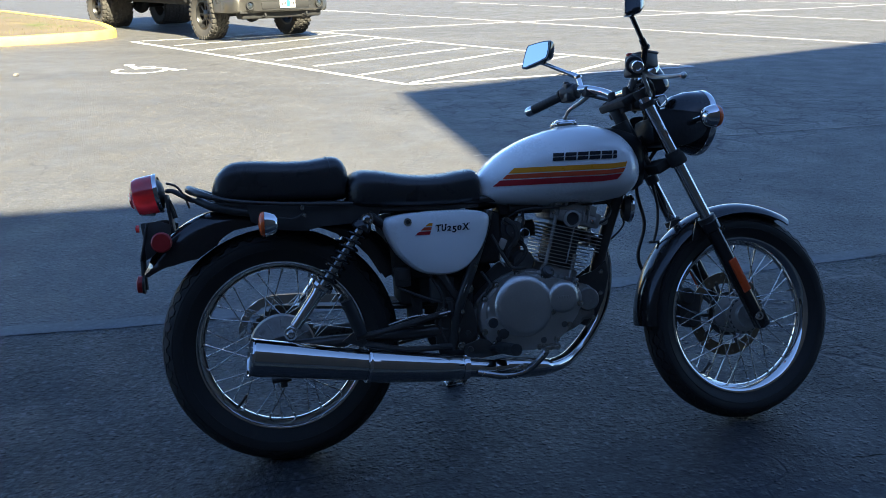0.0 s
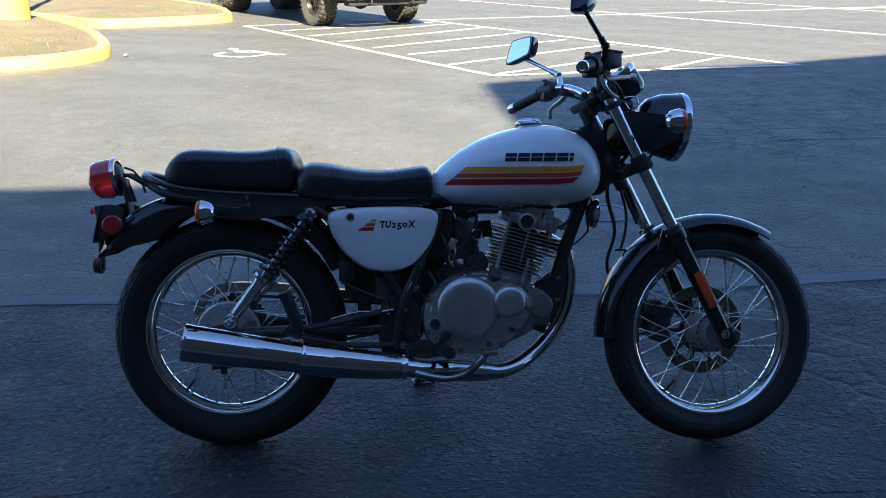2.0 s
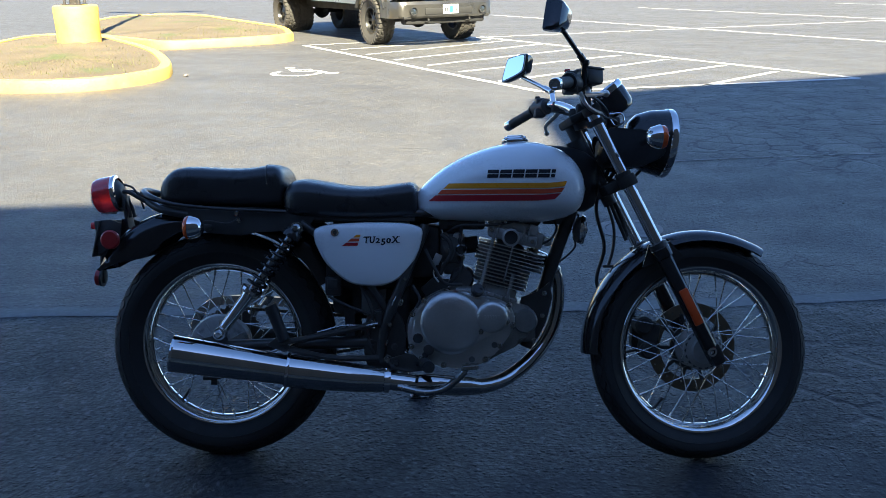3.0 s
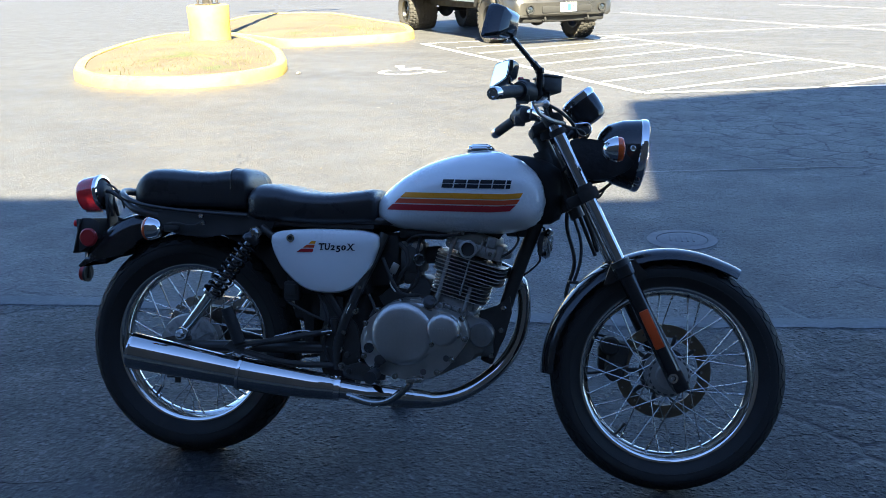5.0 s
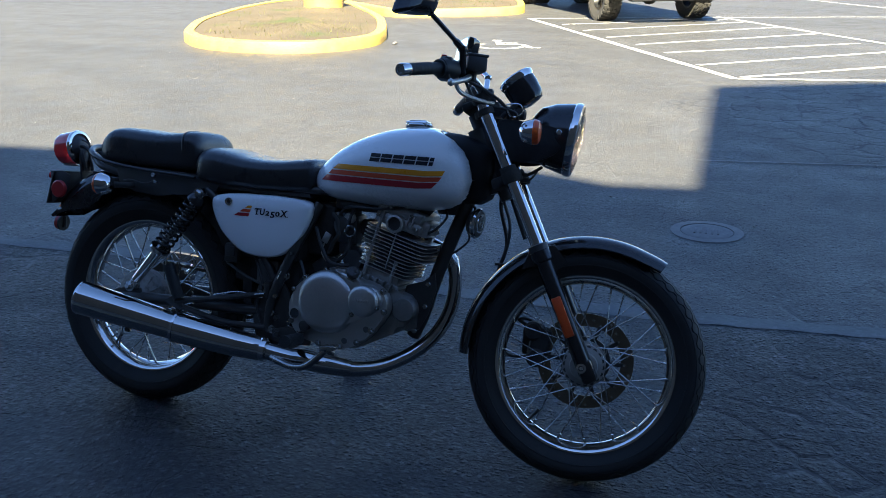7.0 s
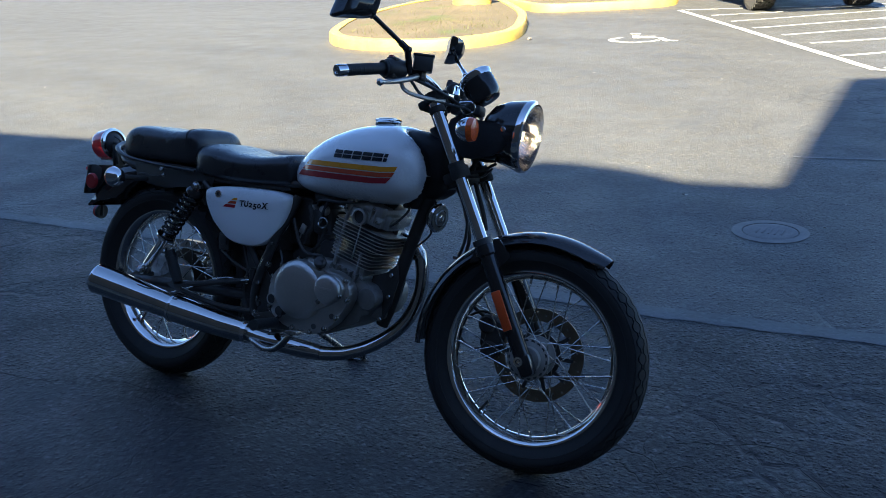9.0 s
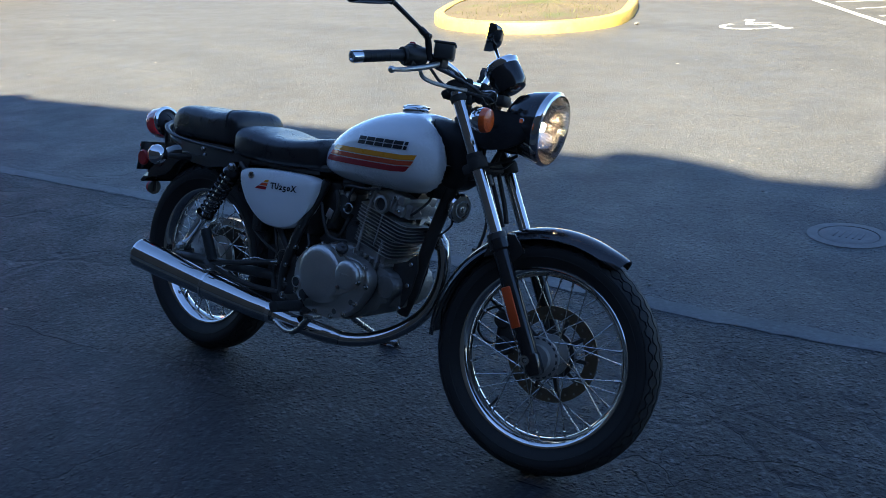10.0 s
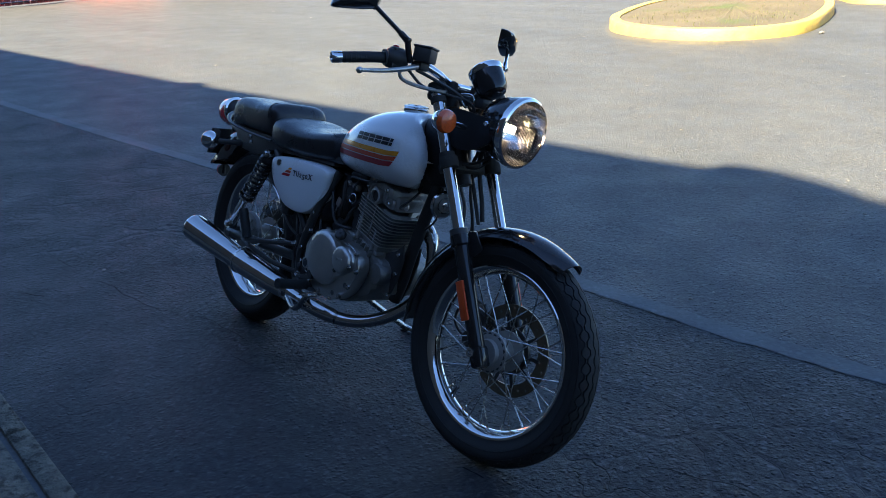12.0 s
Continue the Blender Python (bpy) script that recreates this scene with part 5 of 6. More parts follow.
part("engine_mount", join(*[plate([(0.946, 0.505), (0.953, 0.46), (0.935, 0.39), (0.912, 0.345), (0.888, 0.335), (0.897, 0.38), (0.902, 0.425), (0.862, 0.440), (0.866, 0.462), (0.915, 0.478)], -0.046, -0.040, 0.001), plate([(0.930, 0.49), (0.925, 0.44), (0.90, 0.36), (0.87, 0.31), (0.862, 0.36), (0.862, 0.44)], 0.034, 0.040, 0.001)]), FRAME_BLACK, bike)
for x, z in ((0.930, 0.472), (0.925, 0.41), (0.90, 0.34)):
    part("bolt", bolt((x, -0.046, z), (0, -1, 0), 0.008, 0.006), STEEL, bike)
for s in (-1, 1):
    part("swingarm", tube([(0.50, s * 0.085, 0.345), (0.36, s * 0.10, 0.342), (0.10, s * 0.112, 0.335), (-0.03, s * 0.112, 0.328)], 0.017, 12, 4), FRAME_BLACK, bike, "black swingarm tube")
    part("axle_plate", join(plate(rounded([(-0.055, 0.312), (0.0, 0.302), (0.05, 0.318), (0.05, 0.345), (0.035, 0.365), (-0.05, 0.345)], 3), s * 0.108, s * 0.119, 0.002), bolt((0, s * 0.119, 0.3275), (0, s, 0), 0.013, 0.012)), FRAME_BLACK, bike)
    part("pivot_plate", plate(rounded([(0.44, 0.42), (0.52, 0.43), (0.545, 0.36), (0.53, 0.27), (0.47, 0.25), (0.43, 0.30)], 3), s * 0.098, s * 0.106, 0.002), FRAME_BLACK, bike)
    part("bolt", bolt((0.488, s * 0.106, 0.345), (0, s, 0), 0.012, 0.010), STEEL, bike)
    part("bolt", bolt((0.503, s * 0.118, 0.395), (0, s, 0), 0.008, 0.008), STEEL, bike)


# shock absorbers
def shock(s):
    a, b = Vector((0.253, s * 0.134, 0.662)), Vector((0.036, s * 0.140, 0.372))
    d = (b - a).normalized()
    ln = (b - a).length
    u, v, _ = axes(d)
    body = part("shock_absorber", lathe([(0.016, 0.0), (0.024, 0.010), (0.028, 0.018), (0.028, 0.026)], a + d * 0.004, d, 22), BLACK_PAINT, bike, "rear shock with a black coil spring")
    part("damper_rod", tube([a + d * 0.02, a + d * ln * 0.60], 0.0125, 16), STEEL, body, "bright inner damper tube")
    n0, turns = 200, 9
    pts = [a + d * (0.028 + (ln * 0.58 - 0.028) * i / n0) + (u * math.cos(2 * math.pi * turns * i / n0) + v * math.sin(2 * math.pi * turns * i / n0)) * 0.0245 for i in range(n0 + 1)]
    part("spring", tube(pts, 0.0040, 7), BLACK_PAINT, body, "gloss black coil spring")
    part("damper", join(lathe([(0.030, 0), (0.030, 0.008), (0.020, 0.016), (0.0165, 0.03), (0.0150, ln * 0.36)], a + d * ln * 0.58, d, 22), lathe([(0.012, 0), (0.017, 0.01), (0.017, 0.02), (0.012, 0.03)], b - d * 0.018, d, 16)), CHROME, body, "chrome lower damper")
    for p in (a, b):
        part("eye", join(ring_lathe([(0.017, -0.014), (0.017, 0.014), (0.008, 0.014), (0.008, -0.014)], p, (0, 1, 0), 20), lathe([(0.011, 0.0), (0.012, 0.008), (0.007, 0.014)], p + Vector((0, s * 0.012, 0)), (0, s, 0), 16)), STEEL, body, "mounting eye with a domed nut")


shock(-1)
shock(1)


# ---- bodywork ----
def loft(xs, top, bottom, half, n_up=0.85, n_dn=0.6, mid=0.42, count=40, stations=56, crown=0.0):
    """A smooth body along x: a superellipse section at each station."""
    x0, x1 = xs[0], xs[-1]
    rings = []
    for i in range(stations + 1):
        t = i / stations
        x = x0 + (x1 - x0) * (0.5 - 0.5 * math.cos(math.pi * t))
        zt, zb, w = along(xs, top, x), along(xs, bottom, x), along(xs, half, x)
        zm = zb + (zt - zb) * mid
        ring = []
        for j in range(count):
            a = 2 * math.pi * j / count
            c, s = math.cos(a), math.sin(a)
            p = n_up if s >= 0 else n_dn
            y = w * math.copysign(abs(c) ** p, c)
            z = zm + (zt - zm) * abs(s) ** p if s >= 0 else zm - (zm - zb) * abs(s) ** p
            ring.append(Vector((x, y, z)))
        rings.append(ring)
    return grid_skin(rings)


T_X = [0.566, 0.572, 0.585, 0.61, 0.65, 0.71, 0.79, 0.87, 0.93, 0.978, 1.012, 1.032, 1.040]
T_TOP = [0.738, 0.752, 0.772, 0.797, 0.828, 0.860, 0.886, 0.897, 0.894, 0.878, 0.850, 0.815, 0.775]
T_BOT = [0.718, 0.706, 0.693, 0.684, 0.676, 0.671, 0.669, 0.669, 0.671, 0.676, 0.690, 0.715, 0.752]
T_HALF = [0.030, 0.052, 0.072, 0.092, 0.113, 0.132, 0.147, 0.153, 0.152, 0.145, 0.129, 0.109, 0.084]
N_UP, N_DN, MID = 0.80, 0.76, 0.47


def tank_side(x, z, s=-1, proud=0.0012):
    """The tank's flank at (x, z)."""
    zt, zb, w = along(T_X, T_TOP, x), along(T_X, T_BOT, x), along(T_X, T_HALF, x)
    zm = zb + (zt - zb) * MID
    p, f = (N_UP, (z - zm) / (zt - zm)) if z >= zm else (N_DN, (zm - z) / (zm - zb))
    sn = min(1.0, max(0.0, f)) ** (1 / p)
    return s * (w * math.sqrt(max(0.0, 1 - sn * sn)) ** p + proud)


tank_bm = loft(T_X, T_TOP, T_BOT, T_HALF, N_UP, N_DN, MID, 64, 84)
for v in tank_bm.verts:
    # the front is hollowed round the steering head
    v.co.x -= 0.105 * max(0.0, (v.co.x - 0.90) / 0.14) ** 1.3 * max(0.0, 1 - (v.co.y / 0.080) ** 2)
tank = part("fuel_tank", tank_bm, PEARL, bike, "pearl white fuel tank with yellow, orange and red stripes", smooth=60)
cap = part("fuel_cap", join(lathe([(0.036, -0.006), (0.038, 0.0), (0.038, 0.006), (0.034, 0.010), (0.031, 0.011)], (0.850, 0, 0.897), (-0.03, 0, 1), 40),
                            box((0.850, 0, 0.909), (0.062, 0.052, 0.008), 0.004, pose(0, 0, 0, 0, -2, 0)), box((0.850, 0, 0.9135), (0.046, 0.036, 0.005), 0.002, pose(0, 0, 0, 0, -2, 0))), CHROME, tank, "chrome filler cap")


def on_tank(rows, s, proud):
    """A sheet on the flank: rows of (x, z) points."""
    bm = bmesh.new()
    vs = [[bm.verts.new((x, tank_side(x, z, s, proud), z)) for x, z in r] for r in rows]
    for a, b in zip(vs, vs[1:]):
        for i in range(len(a) - 1):
            bm.faces.new((a[i], a[i + 1], b[i + 1], b[i]))
    return bm


def tank_stripe(s, xl, xr, zt, zb, slant_l, slant_r, mat):
    rows = []
    for k in range(4):
        v = k / 3
        z = zt + (zb - zt) * v
        a, b = xl - slant_l * v, xr - slant_r * v
        rows.append([(a + (b - a) * i / 40, z + (0.004 * (i / 40 - 0.86) / 0.14 if i / 40 > 0.86 else 0)) for i in range(41)])
    part("tank_stripe", on_tank(rows, s, 0.0014), mat, tank, smooth=60)


for s in (-1, 1):
    tank_stripe(s, 0.668, 0.985, 0.7805, 0.7665, 0.017, 0.007, DECAL_YELLOW)
    tank_stripe(s, 0.648, 0.978, 0.7635, 0.7515, 0.013, 0.008, DECAL_ORANGE)
    tank_stripe(s, 0.630, 0.968, 0.7485, 0.7325, 0.020, 0.016, DECAL_RED)
    # maker's mark: six plain dark blocks, each slit across
    order = range(6) if s < 0 else range(5, -1, -1)
    x = 0.770
    for w in (0.030, 0.031, 0.030, 0.031, 0.031, 0.011):
        for z0 in (0.7945, 0.8065):
            rows = [[(x + w * i / 4 + 0.002 * k / 2 + 0.002 * (z0 > 0.8), z0 + 0.0098 * k / 2) for i in range(5)] for k in range(3)]
            part("emblem_block", on_tank(rows, s, 0.0014), DECAL_DARK, tank, smooth=60)
        x += w + 0.0035


def side_cover(s):
    out2d = rounded([(0.302, 0.640), (0.318, 0.665), (0.40, 0.675), (0.522, 0.675), (0.585, 0.665), (0.600, 0.643), (0.584, 0.585), (0.553, 0.538), (0.513, 0.509), (0.463, 0.500), (0.398, 0.511), (0.345, 0.553), (0.318, 0.593)], 4)
    cx, cz = 0.455, 0.598
    rings = []
    for k, y in ((1.0, 0.095), (1.0, 0.122), (0.985, 0.133), (0.94, 0.140), (0.80, 0.145), (0.5, 0.148), (0.15, 0.149)):
        rings.append([Vector((cx + (x - cx) * k, s * y, cz + (z - cz) * k)) for x, z in out2d])
    cover = part("side_cover", grid_skin(rings), PEARL, bike, "pearl white side cover with a model badge",
                 Matrix.Translation((0.43, s * 0.149, 0)) @ Matrix.Rotation(radians(-9.5 * s), 4, "Z") @ Matrix.Translation((-0.43, -s * 0.149, 0)))
    lock = part("lock", ring_lathe([(0.0110, 0), (0.0105, 0.004), (0.006, 0.004), (0.006, 0.0)], (0.359, s * 0.1455, 0.650), (0, s, 0), 20), CHROME, cover, "chrome key lock")
    part("keyhole", lathe([(0.0062, 0), (0.0062, 0.002)], (0.359, s * 0.1455, 0.650), (0, s, 0), 14), MATT_BLACK, lock)
    for (za, zb), mat in zip(((0.6435, 0.6362), (0.6332, 0.6252), (0.6222, 0.6132)), (DECAL_YELLOW, DECAL_ORANGE, DECAL_RED)):
        bm = bmesh.new()
        lx, rx = lambda z: 0.377 + (z - 0.6132) * 1.34, lambda z: 0.4195 + (z - 0.6132) * 0.30
        bm.faces.new([bm.verts.new((x, s * 0.1495, z)) for x, z in ((rx(za), za), (rx(zb), zb), (lx(zb), zb), (lx(za), za))])
        part("badge_bar", bm, mat, cover, smooth=0)
    # model lettering: capitals with small feet, low figures of which the middle one hangs below the line
    letters = []

    def glyph(ch, x0, x1, z0, h):
        cu = bpy.data.curves.new("lettering", "FONT")
        cu.body, cu.size, cu.extrude, cu.offset = ch, 1.0, 0.0, 0.034
        ob = bpy.data.objects.new("lettering", cu)
        me = bpy.data.meshes.new_from_object(ob)
        bpy.data.objects.remove(ob)
        bm = bmesh.new()
        bm.from_mesh(me)
        xs, ys = [v.co.x for v in bm.verts], [v.co.y for v in bm.verts]
        for v in bm.verts:
            fx, fy = (v.co.x - min(xs)) / (max(xs) - min(xs)), (v.co.y - min(ys)) / (max(ys) - min(ys))
            x = x0 + (x1 - x0) * fx + 0.10 * h * fy
            v.co = (x if s < 0 else 0.970 - x, s * 0.1496, z0 + h * fy)
        letters.append(bm)

    def foot(x0, x1, z):
        bm = bmesh.new()
        bm.faces.new([bm.verts.new((x if s < 0 else 0.970 - x, s * 0.1496, q)) for x, q in ((x0, z), (x1, z), (x1, z + 0.0016), (x0, z + 0.0016))])
        letters.append(bm)
    for ch, x0, x1, z0, h in (("T", 0.4356, 0.4502, 0.6200, 0.0185), ("U", 0.4520, 0.4655, 0.6200, 0.0185), ("2", 0.4680, 0.4800, 0.6200, 0.0135), ("5", 0.4825, 0.4945, 0.6145, 0.0180), ("0", 0.4970, 0.5095, 0.6198, 0.0140), ("X", 0.5120, 0.5310, 0.6198, 0.0185)):
        glyph(ch, x0, x1, z0, h)
    for x0, x1, z in ((0.4400, 0.4475, 0.6200), (0.4350, 0.4372, 0.6345), (0.4515, 0.4575, 0.6370), (0.4625, 0.4690, 0.6370), (0.5105, 0.5175, 0.6200), (0.5265, 0.5345, 0.6200), (0.5130, 0.5200, 0.6370), (0.5270, 0.5350, 0.6370)):
        foot(x0, x1, z)
    part("model_lettering", join(*letters), DECAL_DARK, cover, "dark slanted model lettering", smooth=0)


side_cover(-1)
side_cover(1)

# seats
fs = part("rider_seat", loft([0.205, 0.212, 0.225, 0.25, 0.30, 0.363, 0.42, 0.472, 0.53, 0.562, 0.575, 0.582],
                             [0.742, 0.771, 0.788, 0.797, 0.793, 0.781, 0.776, 0.777, 0.784, 0.785, 0.770, 0.735],
                             [0.715, 0.700, 0.692, 0.688, 0.686, 0.684, 0.683, 0.683, 0.685, 0.688, 0.692, 0.705],
                             [0.075, 0.105, 0.122, 0.135, 0.142, 0.141, 0.134, 0.124, 0.108, 0.098, 0.085, 0.05], 0.62, 0.5, 0.5, 48, 60), VINYL, bike, "black vinyl rider seat", smooth=60)
rs = part("pillion_seat", loft([-0.150, -0.143, -0.125, -0.095, -0.04, 0.013, 0.06, 0.107, 0.145, 0.168, 0.19, 0.207, 0.217],
                               [0.764, 0.788, 0.813, 0.831, 0.834, 0.831, 0.829, 0.830, 0.835, 0.838, 0.832, 0.811, 0.776],
                               [0.735, 0.728, 0.724, 0.722, 0.721, 0.720, 0.719, 0.718, 0.717, 0.717, 0.718, 0.722, 0.74],
                               [0.055, 0.080, 0.096, 0.106, 0.110, 0.112, 0.113, 0.114, 0.113, 0.112, 0.107, 0.094, 0.05], 0.52, 0.4, 0.5, 48, 64), VINYL, bike, "black vinyl pillion seat", smooth=60)
welt = [Vector((0.166 - 0.010 * math.sin(a), 0.1135 * math.copysign(abs(math.cos(a)) ** 0.52, math.cos(a)), 0.781 + 0.0560 * abs(math.sin(a)) ** 0.52)) for a in (math.pi * i / 40 for i in range(41))]
part("seam", tube(welt, 0.0022, 6), VINYL, rs, "raised welt seam")
part("seat_pan", loft([-0.165, -0.15, -0.10, 0.0, 0.15, 0.30, 0.45, 0.57], [0.728, 0.730, 0.728, 0.724, 0.720, 0.700, 0.692, 0.690], [0.716, 0.712, 0.708, 0.704, 0.698, 0.680, 0.676, 0.676], [0.05, 0.075, 0.088, 0.094, 0.098, 0.11, 0.105, 0.08], 0.3, 0.3, 0.5, 24, 30), MATT_BLACK, bike, "black seat base")
# grab loop round the back of the seat
part("grab_rail", tube([(0.22, -0.122, 0.706), (0.03, -0.126, 0.716), (-0.10, -0.118, 0.730), (-0.18, -0.080, 0.752), (-0.215, 0.0, 0.765), (-0.18, 0.080, 0.752), (-0.10, 0.118, 0.730), (0.03, 0.126, 0.716), (0.22, 0.122, 0.706)], [0.0048, 0.0048, 0.0055, 0.010, 0.0115, 0.010, 0.0055, 0.0048, 0.0048], 12, 6), FRAME_BLACK, bike, "black grab rail")
for s in (-1, 1):
    part("rail_bolt", join(bolt((0.085, s * 0.128, 0.702), (0, s, 0), 0.008, 0.008), bolt((0.09, s * 0.124, 0.683), (0, s, 0), 0.007, 0.008)), STEEL, bike)
    part("helmet_hook", tube([(0.09, s * 0.126, 0.69), (0.06, s * 0.132, 0.675), (0.01, s * 0.134, 0.682), (-0.02, s * 0.13, 0.678)], 0.002, 8, 4), FRAME_BLACK, bike)
    part("side_panel", plate([(-0.06, 0.715), (0.20, 0.705), (0.30, 0.70), (0.28, 0.655), (0.14, 0.650), (0.09, 0.640), (0.0, 0.648), (-0.05, 0.672)], s * 0.106, s * 0.112, 0.002), MATT_BLACK, bike)
part("battery_box", join(box((0.44, 0, 0.575), (0.24, 0.19, 0.17), 0.02), box((0.39, 0, 0.475), (0.11, 0.15, 0.12), 0.02), box((0.585, 0.02, 0.59), (0.11, 0.15, 0.15), 0.02)), INNER_BLACK, bike, "black air box and battery case")
part("gearbox_guard", join(box((0.50, 0.0, 0.40), (0.10, 0.14, 0.20), 0.02), box((0.55, 0.03, 0.47), (0.13, 0.10, 0.10), 0.02)), INNER_BLACK, bike, "black guard behind the gearbox")
part("inner_guard", join(box((0.375, 0, 0.63), (0.07, 0.17, 0.13), 0.02), box((0.345, 0, 0.545), (0.03, 0.14, 0.12), 0.01)), INNER_BLACK, bike, "black inner guard")
part("regulator", box((0.455, -0.06, 0.455), (0.07, 0.06, 0.07), 0.006), DARK_ALLOY, bike)
part("splash_guard", plate([(0.30, 0.64), (0.345, 0.56), (0.37, 0.42), (0.375, 0.33), (0.40, 0.33), (0.40, 0.66)], -0.075, 0.075, 0.004), INNER_BLACK, bike)

# small fittings in the open frame between the engine and the rear wheel
for x, y, z, r in ((0.528, -0.108, 0.455, 0.008), (0.497, -0.118, 0.300, 0.008), (0.545, -0.112, 0.520, 0.006), (0.452, -0.108, 0.40, 0.007), (0.40, -0.118, 0.565, 0.006)):
    part("bolt", join(lathe([(r * 1.5, 0), (r * 1.4, 0.003)], (x, y, z), (0, -1, 0), 16), bolt((x, y - 0.003, z), (0, -1, 0), r, 0.007)), STEEL, bike)
for pts, r, mat in (
        ([(0.60, -0.066, 0.655), (0.575, -0.088, 0.60), (0.55, -0.112, 0.53), (0.515, -0.122, 0.46), (0.50, -0.118, 0.42)], 0.0028, STEEL),
        ([(0.42, -0.10, 0.50), (0.445, -0.112, 0.455), (0.455, -0.112, 0.41), (0.44, -0.110, 0.36), (0.46, -0.105, 0.30)], 0.0045, MATT_BLACK),
        ([(0.33, -0.10, 0.47), (0.40, -0.112, 0.44), (0.47, -0.110, 0.415)], 0.004, MATT_BLACK),
        ([(0.30, -0.115, 0.372), (0.38, -0.118, 0.392), (0.46, -0.114, 0.385)], 0.0032, STEEL),
        ([(0.565, -0.10, 0.50), (0.585, -0.112, 0.465), (0.575, -0.115, 0.44)], 0.0042, MATT_BLACK)):
    part("cable", tube(pts, r, 8, 5), mat, bike)
part("brake_switch", join(lathe([(0.010, 0), (0.010, 0.035), (0.006, 0.045)], (0.47, -0.112, 0.43), (0.1, 0, -1), 14), lathe([(0.013, 0), (0.013, 0.006)], (0.47, -0.112, 0.425), (0.1, 0, -1), 6)), MATT_BLACK, bike, "black brake light switch")
part("starter_relay", join(box((0.345, -0.095, 0.50), (0.045, 0.03, 0.055), 0.006), box((0.345, -0.112, 0.505), (0.030, 0.006, 0.030), 0.003)), MATT_BLACK, bike, "black relay box")

# rear mudguard: a deep sheet that follows the wheel and kicks out behind
crest = spline([(0.350, 0, 0.52), (0.305, 0, 0.605), (0.22, 0, 0.672), (0.10, 0, 0.703), (0.0, 0, 0.708), (-0.10, 0, 0.708), (-0.185, 0, 0.698), (-0.255, 0, 0.660), (-0.312, 0, 0.606), (-0.345, 0, 0.548)], 4)
skirt = [0.055, 0.064, 0.063, 0.047, 0.043, 0.058, 0.098, 0.100, 0.066, 0.020]
rows = []
for i, p in enumerate(crest):
    d = (crest[min(i + 1, len(crest) - 1)] - crest[max(i - 1, 0)]).normalized()
    nrm = Vector((d.z, 0, -d.x))
    nrm = -nrm if nrm.dot(Vector((0, 0, 0.33)) - p) < 0 else nrm
    t = i / 4
    k = min(8, int(t))
    drop = skirt[k] + (skirt[k + 1] - skirt[k]) * (t - k)
    prof = [(-0.070, drop), (-0.069, drop * 0.5), (-0.062, 0.018), (-0.045, 0.006), (-0.02, 0.0015), (0.0, 0.0), (0.02, 0.0015), (0.045, 0.006), (0.062, 0.018), (0.069, drop * 0.5), (0.070, drop)]
    rows.append([p + nrm * h + Vector((0, y, 0)) for y, h in prof] + [p + nrm * (h + (0.003 if abs(y) < 0.06 else 0.0)) + Vector((0, y * 0.95, 0)) for y, h in reversed(prof)])
part("rear_mudguard", grid_skin(rows), BLACK_PAINT, bike, "gloss black rear mudguard", smooth=60)

# tail lamp
TL, TN = Vector((-0.296, 0, 0.760)), Vector((-0.985, 0, -0.17))
tail = part("tail_lamp", lathe([(0.014, -0.016), (0.026, -0.014), (0.036, -0.006), (0.046, 0.002)], TL, TN, 36), MATT_BLACK, bike, "round tail lamp with a chrome ring")
part("trim_ring", ring_lathe([(0.044, -0.007), (0.0520, -0.006), (0.0542, -0.002), (0.0542, 0.002), (0.0530, 0.005), (0.046, 0.0)], TL, TN, 40), CHROME, tail, "chrome trim ring")
part("lens", lathe([(0.0528, 0.003), (0.0525, 0.046), (0.048, 0.059), (0.035, 0.067), (0.012, 0.070)], TL, TN, 36), RED_LENS, tail, "red tail lamp lens")
part("reflector_facet", lathe([(0.026, 0.058), (0.026, 0.070), (0.019, 0.075)], TL + Vector((0, 0, -0.005)), TN, 6), RED_LENS, tail)
part("plate_light_window", box(TL + TN * 0.03 + Vector((0, 0, -0.052)), (0.036, 0.034, 0.006), 0.002), PLATE, tail, "clear number plate light")
for s in (-1, 1):
    part("lamp_stay", join(tube([TL + Vector((0.022, s * 0.018, 0.004)), (-0.255, s * 0.020, 0.762), (-0.212, s * 0.022, 0.738), (-0.185, s * 0.022, 0.730)], 0.006, 10, 4), tube([TL + Vector((0.02, s * 0.015, -0.01)), (-0.262, s * 0.015, 0.715), (-0.255, s * 0.015, 0.69)], 0.005, 8, 3)), MATT_BLACK, tail)
part("lamp_plate", box((-0.268, 0, 0.70), (0.008, 0.05, 0.11), 0.002, pose(0, 0, 0, 0, -8, 0)), MATT_BLACK, tail)
part("tail_wire", tube([(-0.272, -0.018, 0.785), (-0.245, -0.02, 0.775), (-0.225, -0.02, 0.745), (-0.215, -0.018, 0.715)], 0.003, 8, 4), MATT_BLACK, tail)
